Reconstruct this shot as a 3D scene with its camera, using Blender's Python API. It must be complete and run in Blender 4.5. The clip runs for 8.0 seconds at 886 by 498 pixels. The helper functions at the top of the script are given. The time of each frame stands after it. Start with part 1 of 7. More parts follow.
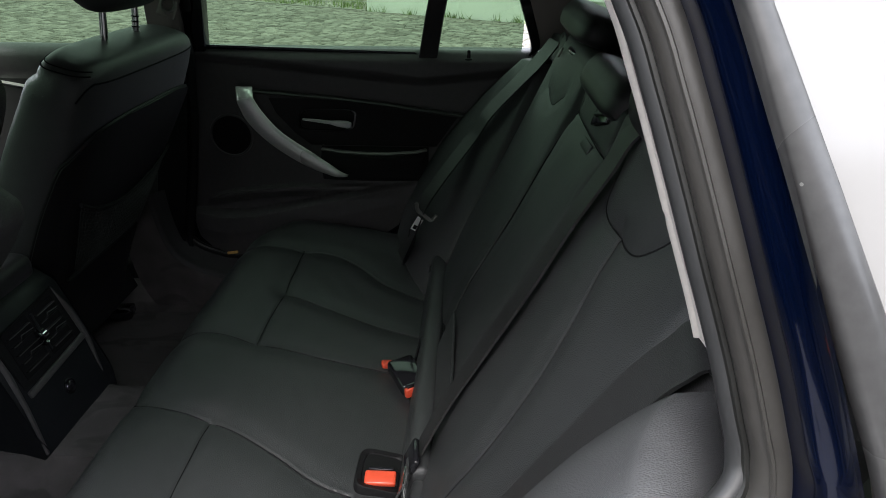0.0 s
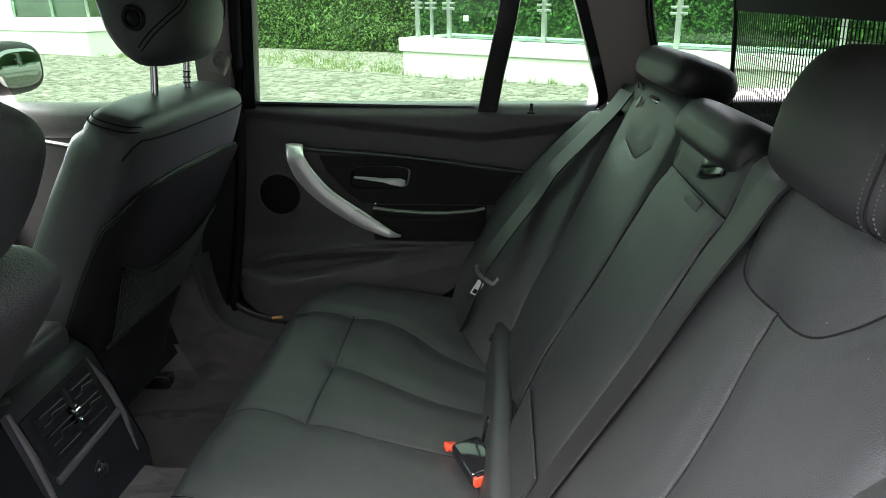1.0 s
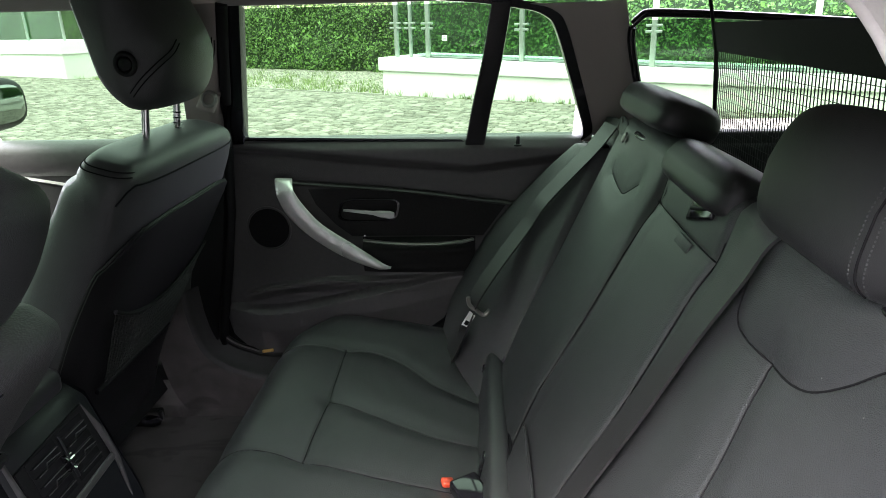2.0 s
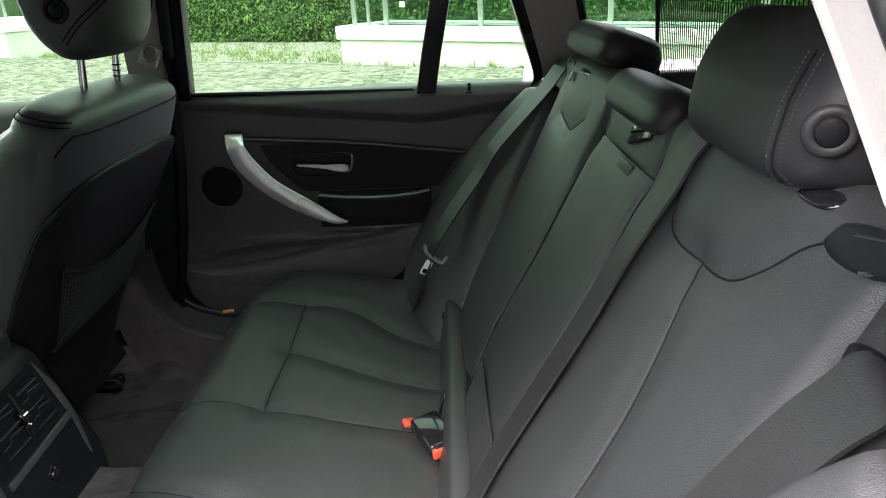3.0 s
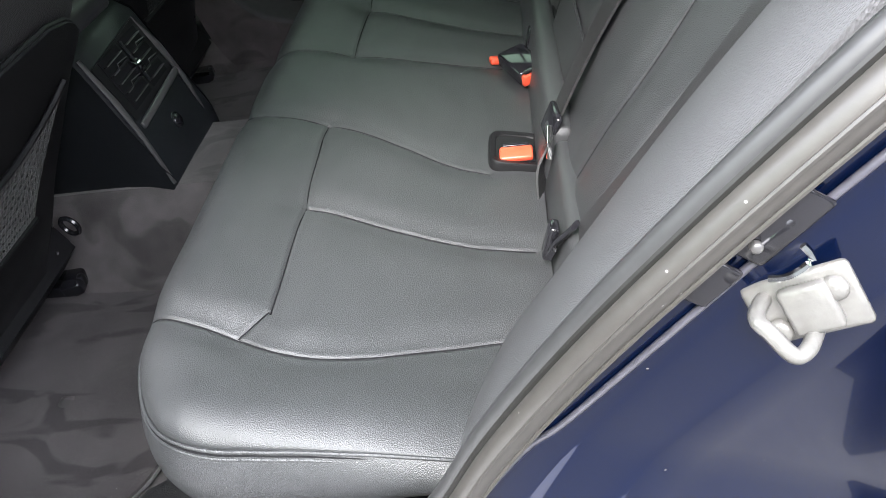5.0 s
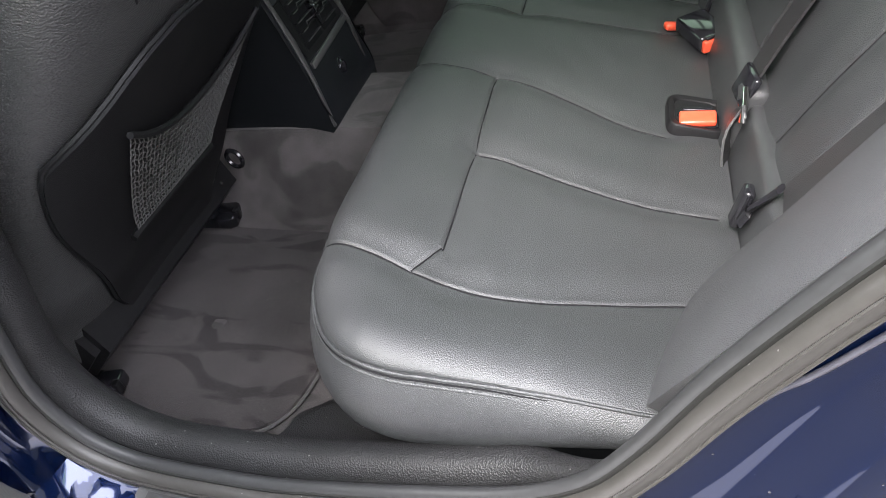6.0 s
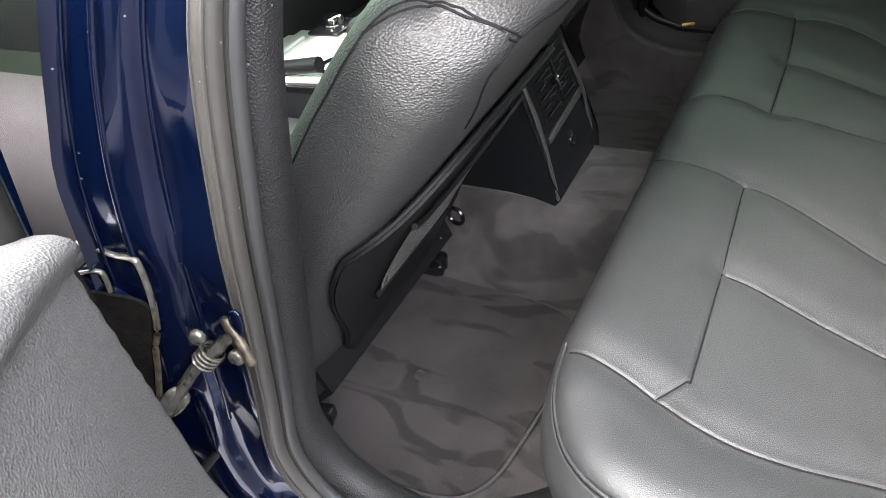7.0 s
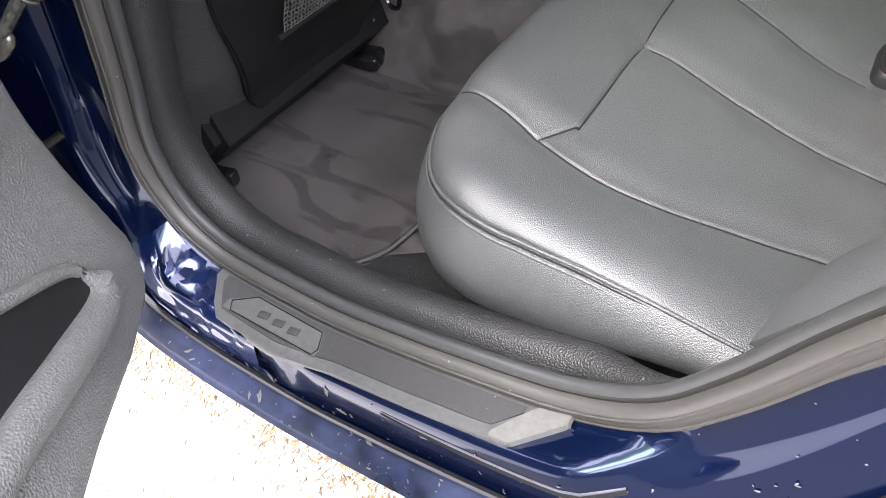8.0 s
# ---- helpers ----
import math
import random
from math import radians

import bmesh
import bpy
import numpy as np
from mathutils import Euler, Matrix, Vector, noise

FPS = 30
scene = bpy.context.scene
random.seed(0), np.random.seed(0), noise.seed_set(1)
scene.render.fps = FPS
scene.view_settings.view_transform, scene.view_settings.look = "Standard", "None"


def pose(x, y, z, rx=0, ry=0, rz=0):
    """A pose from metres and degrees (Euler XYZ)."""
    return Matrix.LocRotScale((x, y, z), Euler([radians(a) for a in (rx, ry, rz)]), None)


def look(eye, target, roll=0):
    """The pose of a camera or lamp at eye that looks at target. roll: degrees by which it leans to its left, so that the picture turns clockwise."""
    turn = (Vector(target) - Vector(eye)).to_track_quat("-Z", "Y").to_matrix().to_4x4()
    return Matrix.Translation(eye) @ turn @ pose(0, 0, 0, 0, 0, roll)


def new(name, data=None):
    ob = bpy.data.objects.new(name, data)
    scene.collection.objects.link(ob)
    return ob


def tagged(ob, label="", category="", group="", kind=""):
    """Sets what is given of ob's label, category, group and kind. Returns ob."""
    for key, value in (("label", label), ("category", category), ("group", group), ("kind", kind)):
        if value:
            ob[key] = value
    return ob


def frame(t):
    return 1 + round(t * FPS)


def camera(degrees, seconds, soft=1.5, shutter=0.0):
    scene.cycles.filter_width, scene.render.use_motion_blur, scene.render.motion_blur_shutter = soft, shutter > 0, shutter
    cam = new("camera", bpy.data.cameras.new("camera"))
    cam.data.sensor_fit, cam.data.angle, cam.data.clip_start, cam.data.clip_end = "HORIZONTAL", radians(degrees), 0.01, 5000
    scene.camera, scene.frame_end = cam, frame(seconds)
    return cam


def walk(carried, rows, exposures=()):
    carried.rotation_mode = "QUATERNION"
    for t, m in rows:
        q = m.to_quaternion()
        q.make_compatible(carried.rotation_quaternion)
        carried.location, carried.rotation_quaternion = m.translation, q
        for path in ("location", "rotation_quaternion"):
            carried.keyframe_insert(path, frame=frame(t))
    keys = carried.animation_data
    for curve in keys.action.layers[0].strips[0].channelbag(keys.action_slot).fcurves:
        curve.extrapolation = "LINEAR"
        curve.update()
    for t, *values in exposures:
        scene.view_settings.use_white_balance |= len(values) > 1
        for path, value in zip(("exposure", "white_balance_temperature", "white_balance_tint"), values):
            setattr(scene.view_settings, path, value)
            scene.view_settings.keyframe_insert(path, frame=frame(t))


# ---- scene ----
from mathutils.bvhtree import BVHTree

cam = camera(67.3, 8.0, 0.5)
PATH = [
    (0, (0.077, -0.916, 1.26), (-0.001, 0.887, 0.398), 0.3),
    (0.5, (0.041, -0.828, 1.225), (-0.124, 1.021, 0.482), -0.4),
    (1, (0.009, -0.811, 1.223), (-0.169, 1.055, 0.526), -0.9),
    (2.3, (-0.009, -0.813, 1.268), (-0.109, 1.076, 0.617), -1.8),
    (2.5, (-0.004, -0.813, 1.248), (-0.087, 1.073, 0.59), -2.1),
    (3, (0.017, -0.832, 1.215), (-0.015, 1.027, 0.479), -2.8),
    (3.5, (0.01, -0.861, 1.172), (-0.002, 0.927, 0.277), -3.9),
    (4, (-0.001, -0.893, 1.129), (-0.058, 0.787, 0.045), -5.2),
    (4.5, (-0.016, -0.921, 1.097), (-0.182, 0.622, -0.165), -8.1),
    (4.7, (-0.025, -0.937, 1.086), (-0.24, 0.546, -0.24), -10.0),
    (5.8, (-0.084, -0.981, 1.032), (-0.538, 0.442, -0.298), -11.9),
    (6, (-0.127, -0.985, 1.029), (-0.667, 0.427, -0.281), -12.3),
    (6.5, (-0.241, -0.991, 1.075), (-0.964, 0.394, -0.173), -11.9),
    (7, (-0.26, -0.97, 1.142), (-1.15, 0.326, -0.094), -11.2),
    (7.5, (-0.219, -0.996, 1.039), (-1.147, 0.186, -0.28), -8.4),
    (8, (-0.133, -1.001, 0.965), (-0.922, 0.132, -0.483), -4.7),
]
EXPOSURES = [(0, 1.52, 6300, 12), (0.5, 2.52, 6350, 15), (1, 3.14, 6400, 15), (2.5, 3.08, 6450, 17), (3, 3.12, 6500, 17), (3.5, 3.26, 6300, 15), (4, 3.37, 6250, 14), (4.5, 3.36, 6250, 13), (6, 3.13, 6450, 16), (6.5, 3.35, 6500, 16), (7, 3.48, 6600, 16), (7.5, 3.45, 6600, 17), (8, 3.44, 6550, 18)]
walk(cam, [(t, look(eye, target, roll)) for t, eye, target, roll in PATH], EXPOSURES)
# ---- world ----
world = bpy.data.worlds.new("sky")
scene.world = world
world.use_nodes = True
wn = world.node_tree.nodes
sky = wn.new("ShaderNodeTexSky")
sky.sky_type = "NISHITA"
sky.sun_disc = False
sky.sun_elevation = radians(50)
sky.sun_rotation = radians(200)
sky.air_density, sky.dust_density, sky.ozone_density = 1.0, 6.0, 1.0
haze = wn.new("ShaderNodeMix")
haze.data_type = "RGBA"
haze.inputs["Factor"].default_value = 0.75
haze.inputs["B"].default_value = (13.0, 13.4, 14.0, 1)
world.node_tree.links.new(sky.outputs[0], haze.inputs["A"])
world.node_tree.links.new(haze.outputs["Result"], wn["Background"].inputs["Color"])
wn["Background"].inputs["Strength"].default_value = 0.15
sun = new("sun", bpy.data.lights.new("sun", "SUN"))
sun.data.energy, sun.data.angle, sun.data.color = 1.2, radians(25), (1.0, 0.97, 0.92)
sun.matrix_world = look((-2.0, -6.0, 9.0), (0, 0, 0))

# ---- materials ----


def material(name, color, rough=0.5, metal=0.0, spec=0.5, coat=0.0, noise_scale=40.0, vary=0.15, bump=0.0, bump_scale=400.0, kind="noise", big=3.0, stretch=(1, 1, 1), sheen=0.0, rough_vary=0.08):
    """A procedural surface: colour varied at two scales, roughness variation and a fine relief."""
    m = bpy.data.materials.new(name)
    m.use_nodes = True
    nt = m.node_tree
    b = nt.nodes["Principled BSDF"]
    b.inputs["Roughness"].default_value = rough
    b.inputs["Metallic"].default_value = metal
    b.inputs["Specular IOR Level"].default_value = spec
    b.inputs["Coat Weight"].default_value = coat
    b.inputs["Coat Roughness"].default_value = 0.04
    b.inputs["Sheen Weight"].default_value = sheen
    tc = nt.nodes.new("ShaderNodeTexCoord")
    mp = nt.nodes.new("ShaderNodeMapping")
    mp.inputs["Scale"].default_value = stretch
    nt.links.new(tc.outputs["Object"], mp.inputs["Vector"])
    fine, large = nt.nodes.new("ShaderNodeTexNoise"), nt.nodes.new("ShaderNodeTexNoise")
    fine.inputs["Scale"].default_value, large.inputs["Scale"].default_value = noise_scale, big
    fine.inputs["Detail"].default_value = 4
    for n in (fine, large):
        nt.links.new(mp.outputs[0], n.inputs["Vector"])
    add = nt.nodes.new("ShaderNodeMath")
    add.operation = "ADD"
    nt.links.new(fine.outputs["Fac"], add.inputs[0])
    nt.links.new(large.outputs["Fac"], add.inputs[1])
    ramp = nt.nodes.new("ShaderNodeMapRange")
    ramp.inputs["From Min"].default_value, ramp.inputs["From Max"].default_value = 0.6, 1.4
    ramp.inputs["To Min"].default_value, ramp.inputs["To Max"].default_value = 1 - vary, 1 + vary
    nt.links.new(add.outputs[0], ramp.inputs["Value"])
    mul = nt.nodes.new("ShaderNodeVectorMath")
    mul.operation = "SCALE"
    mul.inputs[0].default_value = color
    nt.links.new(ramp.outputs[0], mul.inputs["Scale"])
    nt.links.new(mul.outputs[0], b.inputs["Base Color"])
    rr = nt.nodes.new("ShaderNodeMapRange")
    rr.inputs["From Min"].default_value, rr.inputs["From Max"].default_value = 0.3, 0.7
    rr.inputs["To Min"].default_value, rr.inputs["To Max"].default_value = max(rough - rough_vary, 0.0), min(rough + rough_vary, 1)
    nt.links.new(large.outputs["Fac"], rr.inputs["Value"])
    nt.links.new(rr.outputs[0], b.inputs["Roughness"])
    if bump:
        if kind == "cells":
            t = nt.nodes.new("ShaderNodeTexVoronoi")
            t.feature = "F1"
            out = t.outputs["Distance"]
        elif kind == "wave":
            t = nt.nodes.new("ShaderNodeTexWave")
            t.inputs["Distortion"].default_value = 0.6
            out = t.outputs["Fac"]
        else:
            t = nt.nodes.new("ShaderNodeTexNoise")
            t.inputs["Detail"].default_value = 3
            out = t.outputs["Fac"]
        t.inputs["Scale"].default_value = bump_scale
        nt.links.new(mp.outputs[0], t.inputs["Vector"])
        bn = nt.nodes.new("ShaderNodeBump")
        bn.inputs["Strength"].default_value = bump
        bn.inputs["Distance"].default_value = 0.001
        nt.links.new(out, bn.inputs["Height"])
        nt.links.new(bn.outputs[0], b.inputs["Normal"])
    return m


def pane_material(name, tint, gloss=0.06):
    """Thin tinted pane: light goes straight through, a little is mirrored."""
    m = bpy.data.materials.new(name)
    m.use_nodes = True
    nt = m.node_tree
    nt.nodes.remove(nt.nodes["Principled BSDF"])
    tr, gl, mx = nt.nodes.new("ShaderNodeBsdfTransparent"), nt.nodes.new("ShaderNodeBsdfGlossy"), nt.nodes.new("ShaderNodeMixShader")
    tr.inputs["Color"].default_value = (*tint, 1)
    gl.inputs["Roughness"].default_value = 0.01
    mx.inputs["Fac"].default_value = gloss
    nt.links.new(tr.outputs[0], mx.inputs[1])
    nt.links.new(gl.outputs[0], mx.inputs[2])
    nt.links.new(mx.outputs[0], nt.nodes["Material Output"].inputs["Surface"])
    return m


LEATHER = material("black_leather", (0.0285, 0.0300, 0.0312), 0.44, spec=0.64, noise_scale=70, vary=0.16, bump=0.42, bump_scale=900, kind="cells")
GRAIN = material("grained_leatherette", (0.060, 0.0612, 0.0632), 0.53, spec=0.40, noise_scale=120, vary=0.14, bump=0.42, bump_scale=700, kind="cells", stretch=(1.0, 1.7, 0.6))
SILLBLACK = material("grained_black_sill_plastic", (0.014, 0.014, 0.0145), 0.44, spec=0.34, noise_scale=100, vary=0.2, bump=0.6, bump_scale=560, kind="cells")
STITCH = material("dark_seam_and_gap_shade", (0.010, 0.010, 0.011), 0.85, spec=0.1, noise_scale=300, vary=0.2)
THREAD = material("dark_thread", (0.060, 0.061, 0.062), 0.6, noise_scale=600, vary=0.3)
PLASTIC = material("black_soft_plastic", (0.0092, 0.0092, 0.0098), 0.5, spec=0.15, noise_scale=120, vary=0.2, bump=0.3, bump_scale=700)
DOORTRIM = material("charcoal_door_trim", (0.074, 0.070, 0.071), 0.40, noise_scale=90, vary=0.15, bump=0.4, bump_scale=700, kind="cells")
DARKTRIM = material("dark_grey_moulded_trim", (0.030, 0.029, 0.030), 0.5, spec=0.35, noise_scale=90, vary=0.15, bump=0.3, bump_scale=700, kind="cells")
DOORINSET = material("inset_cloth_and_hollow_shade", (0.026, 0.025, 0.026), 0.7, spec=0.2, noise_scale=300, vary=0.25, bump=0.5, bump_scale=900)
DOORGREY = material("grey_grained_trim", (0.090, 0.090, 0.088), 0.52, spec=0.40, noise_scale=110, vary=0.16, bump=0.8, bump_scale=480, kind="cells")
GLOSSBLACK = material("gloss_black", (0.010, 0.010, 0.012), 0.15, noise_scale=200, vary=0.2)
SILVER = material("brushed_silver", (0.82, 0.82, 0.79), 0.27, metal=0.35, noise_scale=200, vary=0.06, rough_vary=0.05)
CAPSILVER = material("pale_silver_lacquer", (0.74, 0.74, 0.73), 0.35, metal=0.2, noise_scale=200, vary=0.05)
CHROME = material("chrome", (0.72, 0.72, 0.72), 0.12, metal=1.0, noise_scale=150, vary=0.05, rough_vary=0.04)
ORANGE = material("orange_red_plastic", (0.62, 0.075, 0.034), 0.35, noise_scale=200, vary=0.08)
AMBER = material("amber_reflector", (0.72, 0.42, 0.14), 0.2, noise_scale=400, vary=0.3)
WEBBING = material("belt_webbing", (0.021, 0.021, 0.0215), 0.34, spec=0.55, noise_scale=500, vary=0.2, bump=0.5, bump_scale=900)
CARPET = material("dark_carpet", (0.078, 0.071, 0.070), 0.95, spec=0.05, noise_scale=700, vary=0.5, bump=1.0, bump_scale=1200, big=14, sheen=0.1)
MAT = material("velour_mat", (0.054, 0.048, 0.048), 0.95, spec=0.1, noise_scale=600, vary=0.4, bump=1.0, bump_scale=1500, big=9, sheen=0.08)
MATEDGE = material("mat_binding", (0.075, 0.070, 0.068), 0.8, noise_scale=400, vary=0.2)
SEAL = material("grey_weather_seal", (0.036, 0.034, 0.031), 0.42, spec=0.5, noise_scale=140, vary=0.16, bump=0.06, bump_scale=900)
SEALLIP = material("soft_seal_lip", (0.026, 0.0265, 0.027), 0.45, spec=0.4, noise_scale=140, vary=0.16)
SEALDARK = material("dark_weather_seal", (0.012, 0.012, 0.011), 0.5, spec=0.3, noise_scale=140, vary=0.2)
PAINT = material("dark_blue_paint", (0.0016, 0.0056, 0.026), 0.18, metal=0.60, spec=0.25, coat=0.50, noise_scale=900, vary=0.25, rough_vary=0.05)
DIRTYPAINT = material("dusty_blue_paint", (0.010, 0.014, 0.032), 0.48, spec=0.20, coat=0.08, noise_scale=45, vary=0.9, big=12, rough_vary=0.25, bump=0.6, bump_scale=140)
FILM = material("filmed_blue_paint", (0.0040, 0.012, 0.055), 0.14, metal=0.5, spec=0.4, coat=1.0, noise_scale=60, vary=0.3, rough_vary=0.05)
SEATBACK = material("dark_seat_back_leather", (0.032, 0.032, 0.032), 0.48, spec=0.52, noise_scale=100, vary=0.15, bump=0.8, bump_scale=420, kind="cells", stretch=(1.0, 0.6, 1.5))
CHIP = material("dried_dirt", (0.075, 0.072, 0.070), 0.8, noise_scale=200, vary=0.4)
SCUFF = material("grey_scuff_plate", (0.060, 0.059, 0.058), 0.34, metal=0.1, noise_scale=160, vary=0.2, rough_vary=0.1)
SCUFFPLATE = material("dark_grey_scuff_plate", (0.062, 0.061, 0.060), 0.36, metal=0.1, noise_scale=160, vary=0.25, rough_vary=0.1)
SCUFFINSET = material("dark_scuff_inset", (0.032, 0.031, 0.031), 0.45, spec=0.3, noise_scale=160, vary=0.2, bump=0.3, bump_scale=800)
ZINC = material("bright_zinc_plate", (0.13, 0.128, 0.12), 0.38, metal=0.35, noise_scale=160, vary=0.2, bump=0.4, bump_scale=260)
BAREMETAL = material("zinc_coated_steel", (0.125, 0.12, 0.105), 0.3, metal=0.6, noise_scale=160, vary=0.7, bump=0.5, bump_scale=260)
HINGESTEEL = material("weathered_steel", (0.12, 0.10, 0.075), 0.36, metal=0.5, spec=0.3, noise_scale=90, vary=0.9, bump=0.8, bump_scale=250)
GRIME = material("grimy_metal", (0.008, 0.0075, 0.0068), 0.6, spec=0.08, noise_scale=130, vary=0.9, bump=0.8, bump_scale=300)
PILLAR = material("taupe_pillar_fabric", (0.29, 0.258, 0.243), 0.85, noise_scale=700, vary=0.15, bump=0.4, bump_scale=1600)
LINER = material("grey_headliner", (0.30, 0.285, 0.27), 0.9, noise_scale=500, vary=0.1, bump=0.3, bump_scale=1200)
CREAM = material("pale_cloth_edge", (0.42, 0.39, 0.36), 0.85, noise_scale=500, vary=0.08)
CONSOLE = material("console_black_plastic", (0.0075, 0.0085, 0.010), 0.45, spec=0.26, noise_scale=120, vary=0.2, bump=0.3, bump_scale=700)
# darker copy of the black leather, with the head restraints' shade painted in
SHADELEATHER = material("leather_shade_painted", (0.022, 0.022, 0.023), 0.46, spec=0.40, noise_scale=70, vary=0.14, bump=0.12, bump_scale=900, kind="cells")
# pale colour paints the bright reflection along creases of the blue paint
EDGEGLINT = material("painted_edge_glint", (0.050, 0.050, 0.062), 0.36, noise_scale=120, vary=0.3)
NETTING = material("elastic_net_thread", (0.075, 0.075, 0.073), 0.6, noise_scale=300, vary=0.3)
# darker copy of the net thread, with the far seat's shade painted in
NETSHADE = material("net_thread_shade_painted", (0.026, 0.026, 0.027), 0.6, noise_scale=300, vary=0.3)
MIRRORGLASS = material("dim_mirror_glass", (0.22, 0.24, 0.23), 0.03, metal=1.0, noise_scale=20, vary=0.05, rough_vary=0.01)
NETDARK = material("dark_net", (0.012, 0.012, 0.013), 0.8, noise_scale=300, vary=0.3)
CABINGLASS = pane_material("green_tinted_pane", (0.170, 0.246, 0.170), 0.05)
# pale base colour paints the sky's reflection on the rear side pane
SKYPANE = material("pane_with_painted_reflection", (0.25, 0.243, 0.235), 0.16, spec=0.6, noise_scale=14, vary=0.05, big=2)
SATINTRIM = material("satin_grey_trim", (0.20, 0.19, 0.18), 0.35, metal=0.2, noise_scale=30, vary=0.08)


def velour(m, dark=0.55):
    """Brushed nap: broad strokes where the pile lies the other way."""
    nt = m.node_tree
    b = nt.nodes["Principled BSDF"]
    src = b.inputs["Base Color"].links[0].from_socket
    tc = nt.nodes.new("ShaderNodeTexCoord")
    mp = nt.nodes.new("ShaderNodeMapping")
    mp.inputs["Scale"].default_value = (5.0, 13.0, 5.0)
    mp.inputs["Rotation"].default_value = (0, 0, radians(52))
    n = nt.nodes.new("ShaderNodeTexNoise")
    n.inputs["Scale"].default_value, n.inputs["Detail"].default_value, n.inputs["Distortion"].default_value = 1.0, 2.5, 1.5
    r = nt.nodes.new("ShaderNodeMapRange")
    r.interpolation_type = "SMOOTHSTEP"
    r.inputs["From Min"].default_value, r.inputs["From Max"].default_value = 0.38, 0.47
    r.inputs["To Min"].default_value, r.inputs["To Max"].default_value = dark, 1.12
    s = nt.nodes.new("ShaderNodeVectorMath")
    s.operation = "SCALE"
    nt.links.new(tc.outputs["Object"], mp.inputs["Vector"])
    nt.links.new(mp.outputs[0], n.inputs["Vector"])
    nt.links.new(n.outputs["Fac"], r.inputs["Value"])
    nt.links.new(src, s.inputs[0])
    nt.links.new(r.outputs[0], s.inputs["Scale"])
    nt.links.new(s.outputs[0], b.inputs["Base Color"])


def dusty(m, spread, size, tone):
    """Sparse pale specks of dust and grit."""
    nt = m.node_tree
    b = nt.nodes["Principled BSDF"]
    src = b.inputs["Base Color"].links[0].from_socket
    tc = nt.nodes.new("ShaderNodeTexCoord")
    v = nt.nodes.new("ShaderNodeTexVoronoi")
    v.inputs["Scale"].default_value = spread
    lt = nt.nodes.new("ShaderNodeMath")
    lt.operation = "LESS_THAN"
    lt.inputs[1].default_value = size
    mx = nt.nodes.new("ShaderNodeMix")
    mx.data_type = "RGBA"
    mx.inputs["B"].default_value = (*tone, 1)
    nt.links.new(tc.outputs["Object"], v.inputs["Vector"])
    nt.links.new(v.outputs["Distance"], lt.inputs[0])
    nt.links.new(lt.outputs[0], mx.inputs["Factor"])
    nt.links.new(src, mx.inputs["A"])
    nt.links.new(mx.outputs["Result"], b.inputs["Base Color"])


for m, a, c in ((LEATHER, 48, 0.034), (GRAIN, 60, 0.032), (SILLBLACK, 60, 0.05), (PAINT, 55, 0.05), (SCUFF, 70, 0.05), (SCUFFINSET, 70, 0.05), (SEAL, 60, 0.05), (CARPET, 60, 0.04), (MAT, 50, 0.035)):
    dusty(m, a, c, (0.16, 0.155, 0.15))
velour(MAT, 0.64)
velour(CARPET, 0.75)
# ---- tools ----


def part(name, bm, mat, parent=None, label="", smooth=True, angle=50):
    """Links a bmesh as one mesh object under a thing."""
    me = bpy.data.meshes.new(name)
    bmesh.ops.recalc_face_normals(bm, faces=bm.faces)
    if smooth:
        lim = radians(angle)
        for f in bm.faces:
            f.smooth = True
        for e in bm.edges:
            if len(e.link_faces) == 2 and e.calc_face_angle(0) > lim:
                e.smooth = False
    bm.to_mesh(me)
    bm.free()
    for m in (mat if isinstance(mat, (list, tuple)) else [mat]):
        me.materials.append(m)
    ob = new(name, me)
    if parent is not None:
        ob.parent = parent
        base = Matrix.Identity(4)
        up = parent
        while up is not None:
            base = up.matrix_parent_inverse @ up.matrix_basis @ base if up.parent is not None else up.matrix_basis @ base
            up = up.parent
        ob.matrix_parent_inverse = base.inverted()
    if label:
        tagged(ob, label)
    return ob


def thing(name, label, category, at=(0, 0, 0), group="", kind=""):
    """An Empty at the thing's base, which carries its parts."""
    ob = new(name)
    ob.empty_display_size = 0.05
    ob.location = at
    return tagged(ob, label, category, group, kind)


def smoothline(pts, n=8):
    """Catmull-Rom through the points."""
    p = [Vector(q) for q in pts]
    out = []
    for i in range(len(p) - 1):
        a, b, c, d = p[max(i - 1, 0)], p[i], p[i + 1], p[min(i + 2, len(p) - 1)]
        for k in range(n):
            t = k / n
            out.append(0.5 * ((2 * b) + (c - a) * t + (2 * a - 5 * b + 4 * c - d) * t * t + (3 * b - a - 3 * c + d) * t ** 3))
    out.append(p[-1].copy())
    return out


def grid_into(bm, rows, wrap=False):
    """Quads between rows of points."""
    vs = [[bm.verts.new(p) for p in r] for r in rows]
    for a, b in zip(vs, vs[1:]):
        m = len(a)
        for j in range(m if wrap else m - 1):
            bm.faces.new((a[j], a[(j + 1) % m], b[(j + 1) % m], b[j]))
    return vs


def surface(rows, wrap=False, thick=0.0):
    bm = bmesh.new()
    vs = grid_into(bm, rows, wrap)
    if thick:
        bmesh.ops.recalc_face_normals(bm, faces=bm.faces)
        bmesh.ops.solidify(bm, geom=bm.faces[:], thickness=thick)
    return bm


def loft(loops):
    """Closed loops joined and capped."""
    bm = bmesh.new()
    vs = grid_into(bm, loops, True)
    bm.faces.new(vs[0])
    bm.faces.new(vs[-1])
    return bm


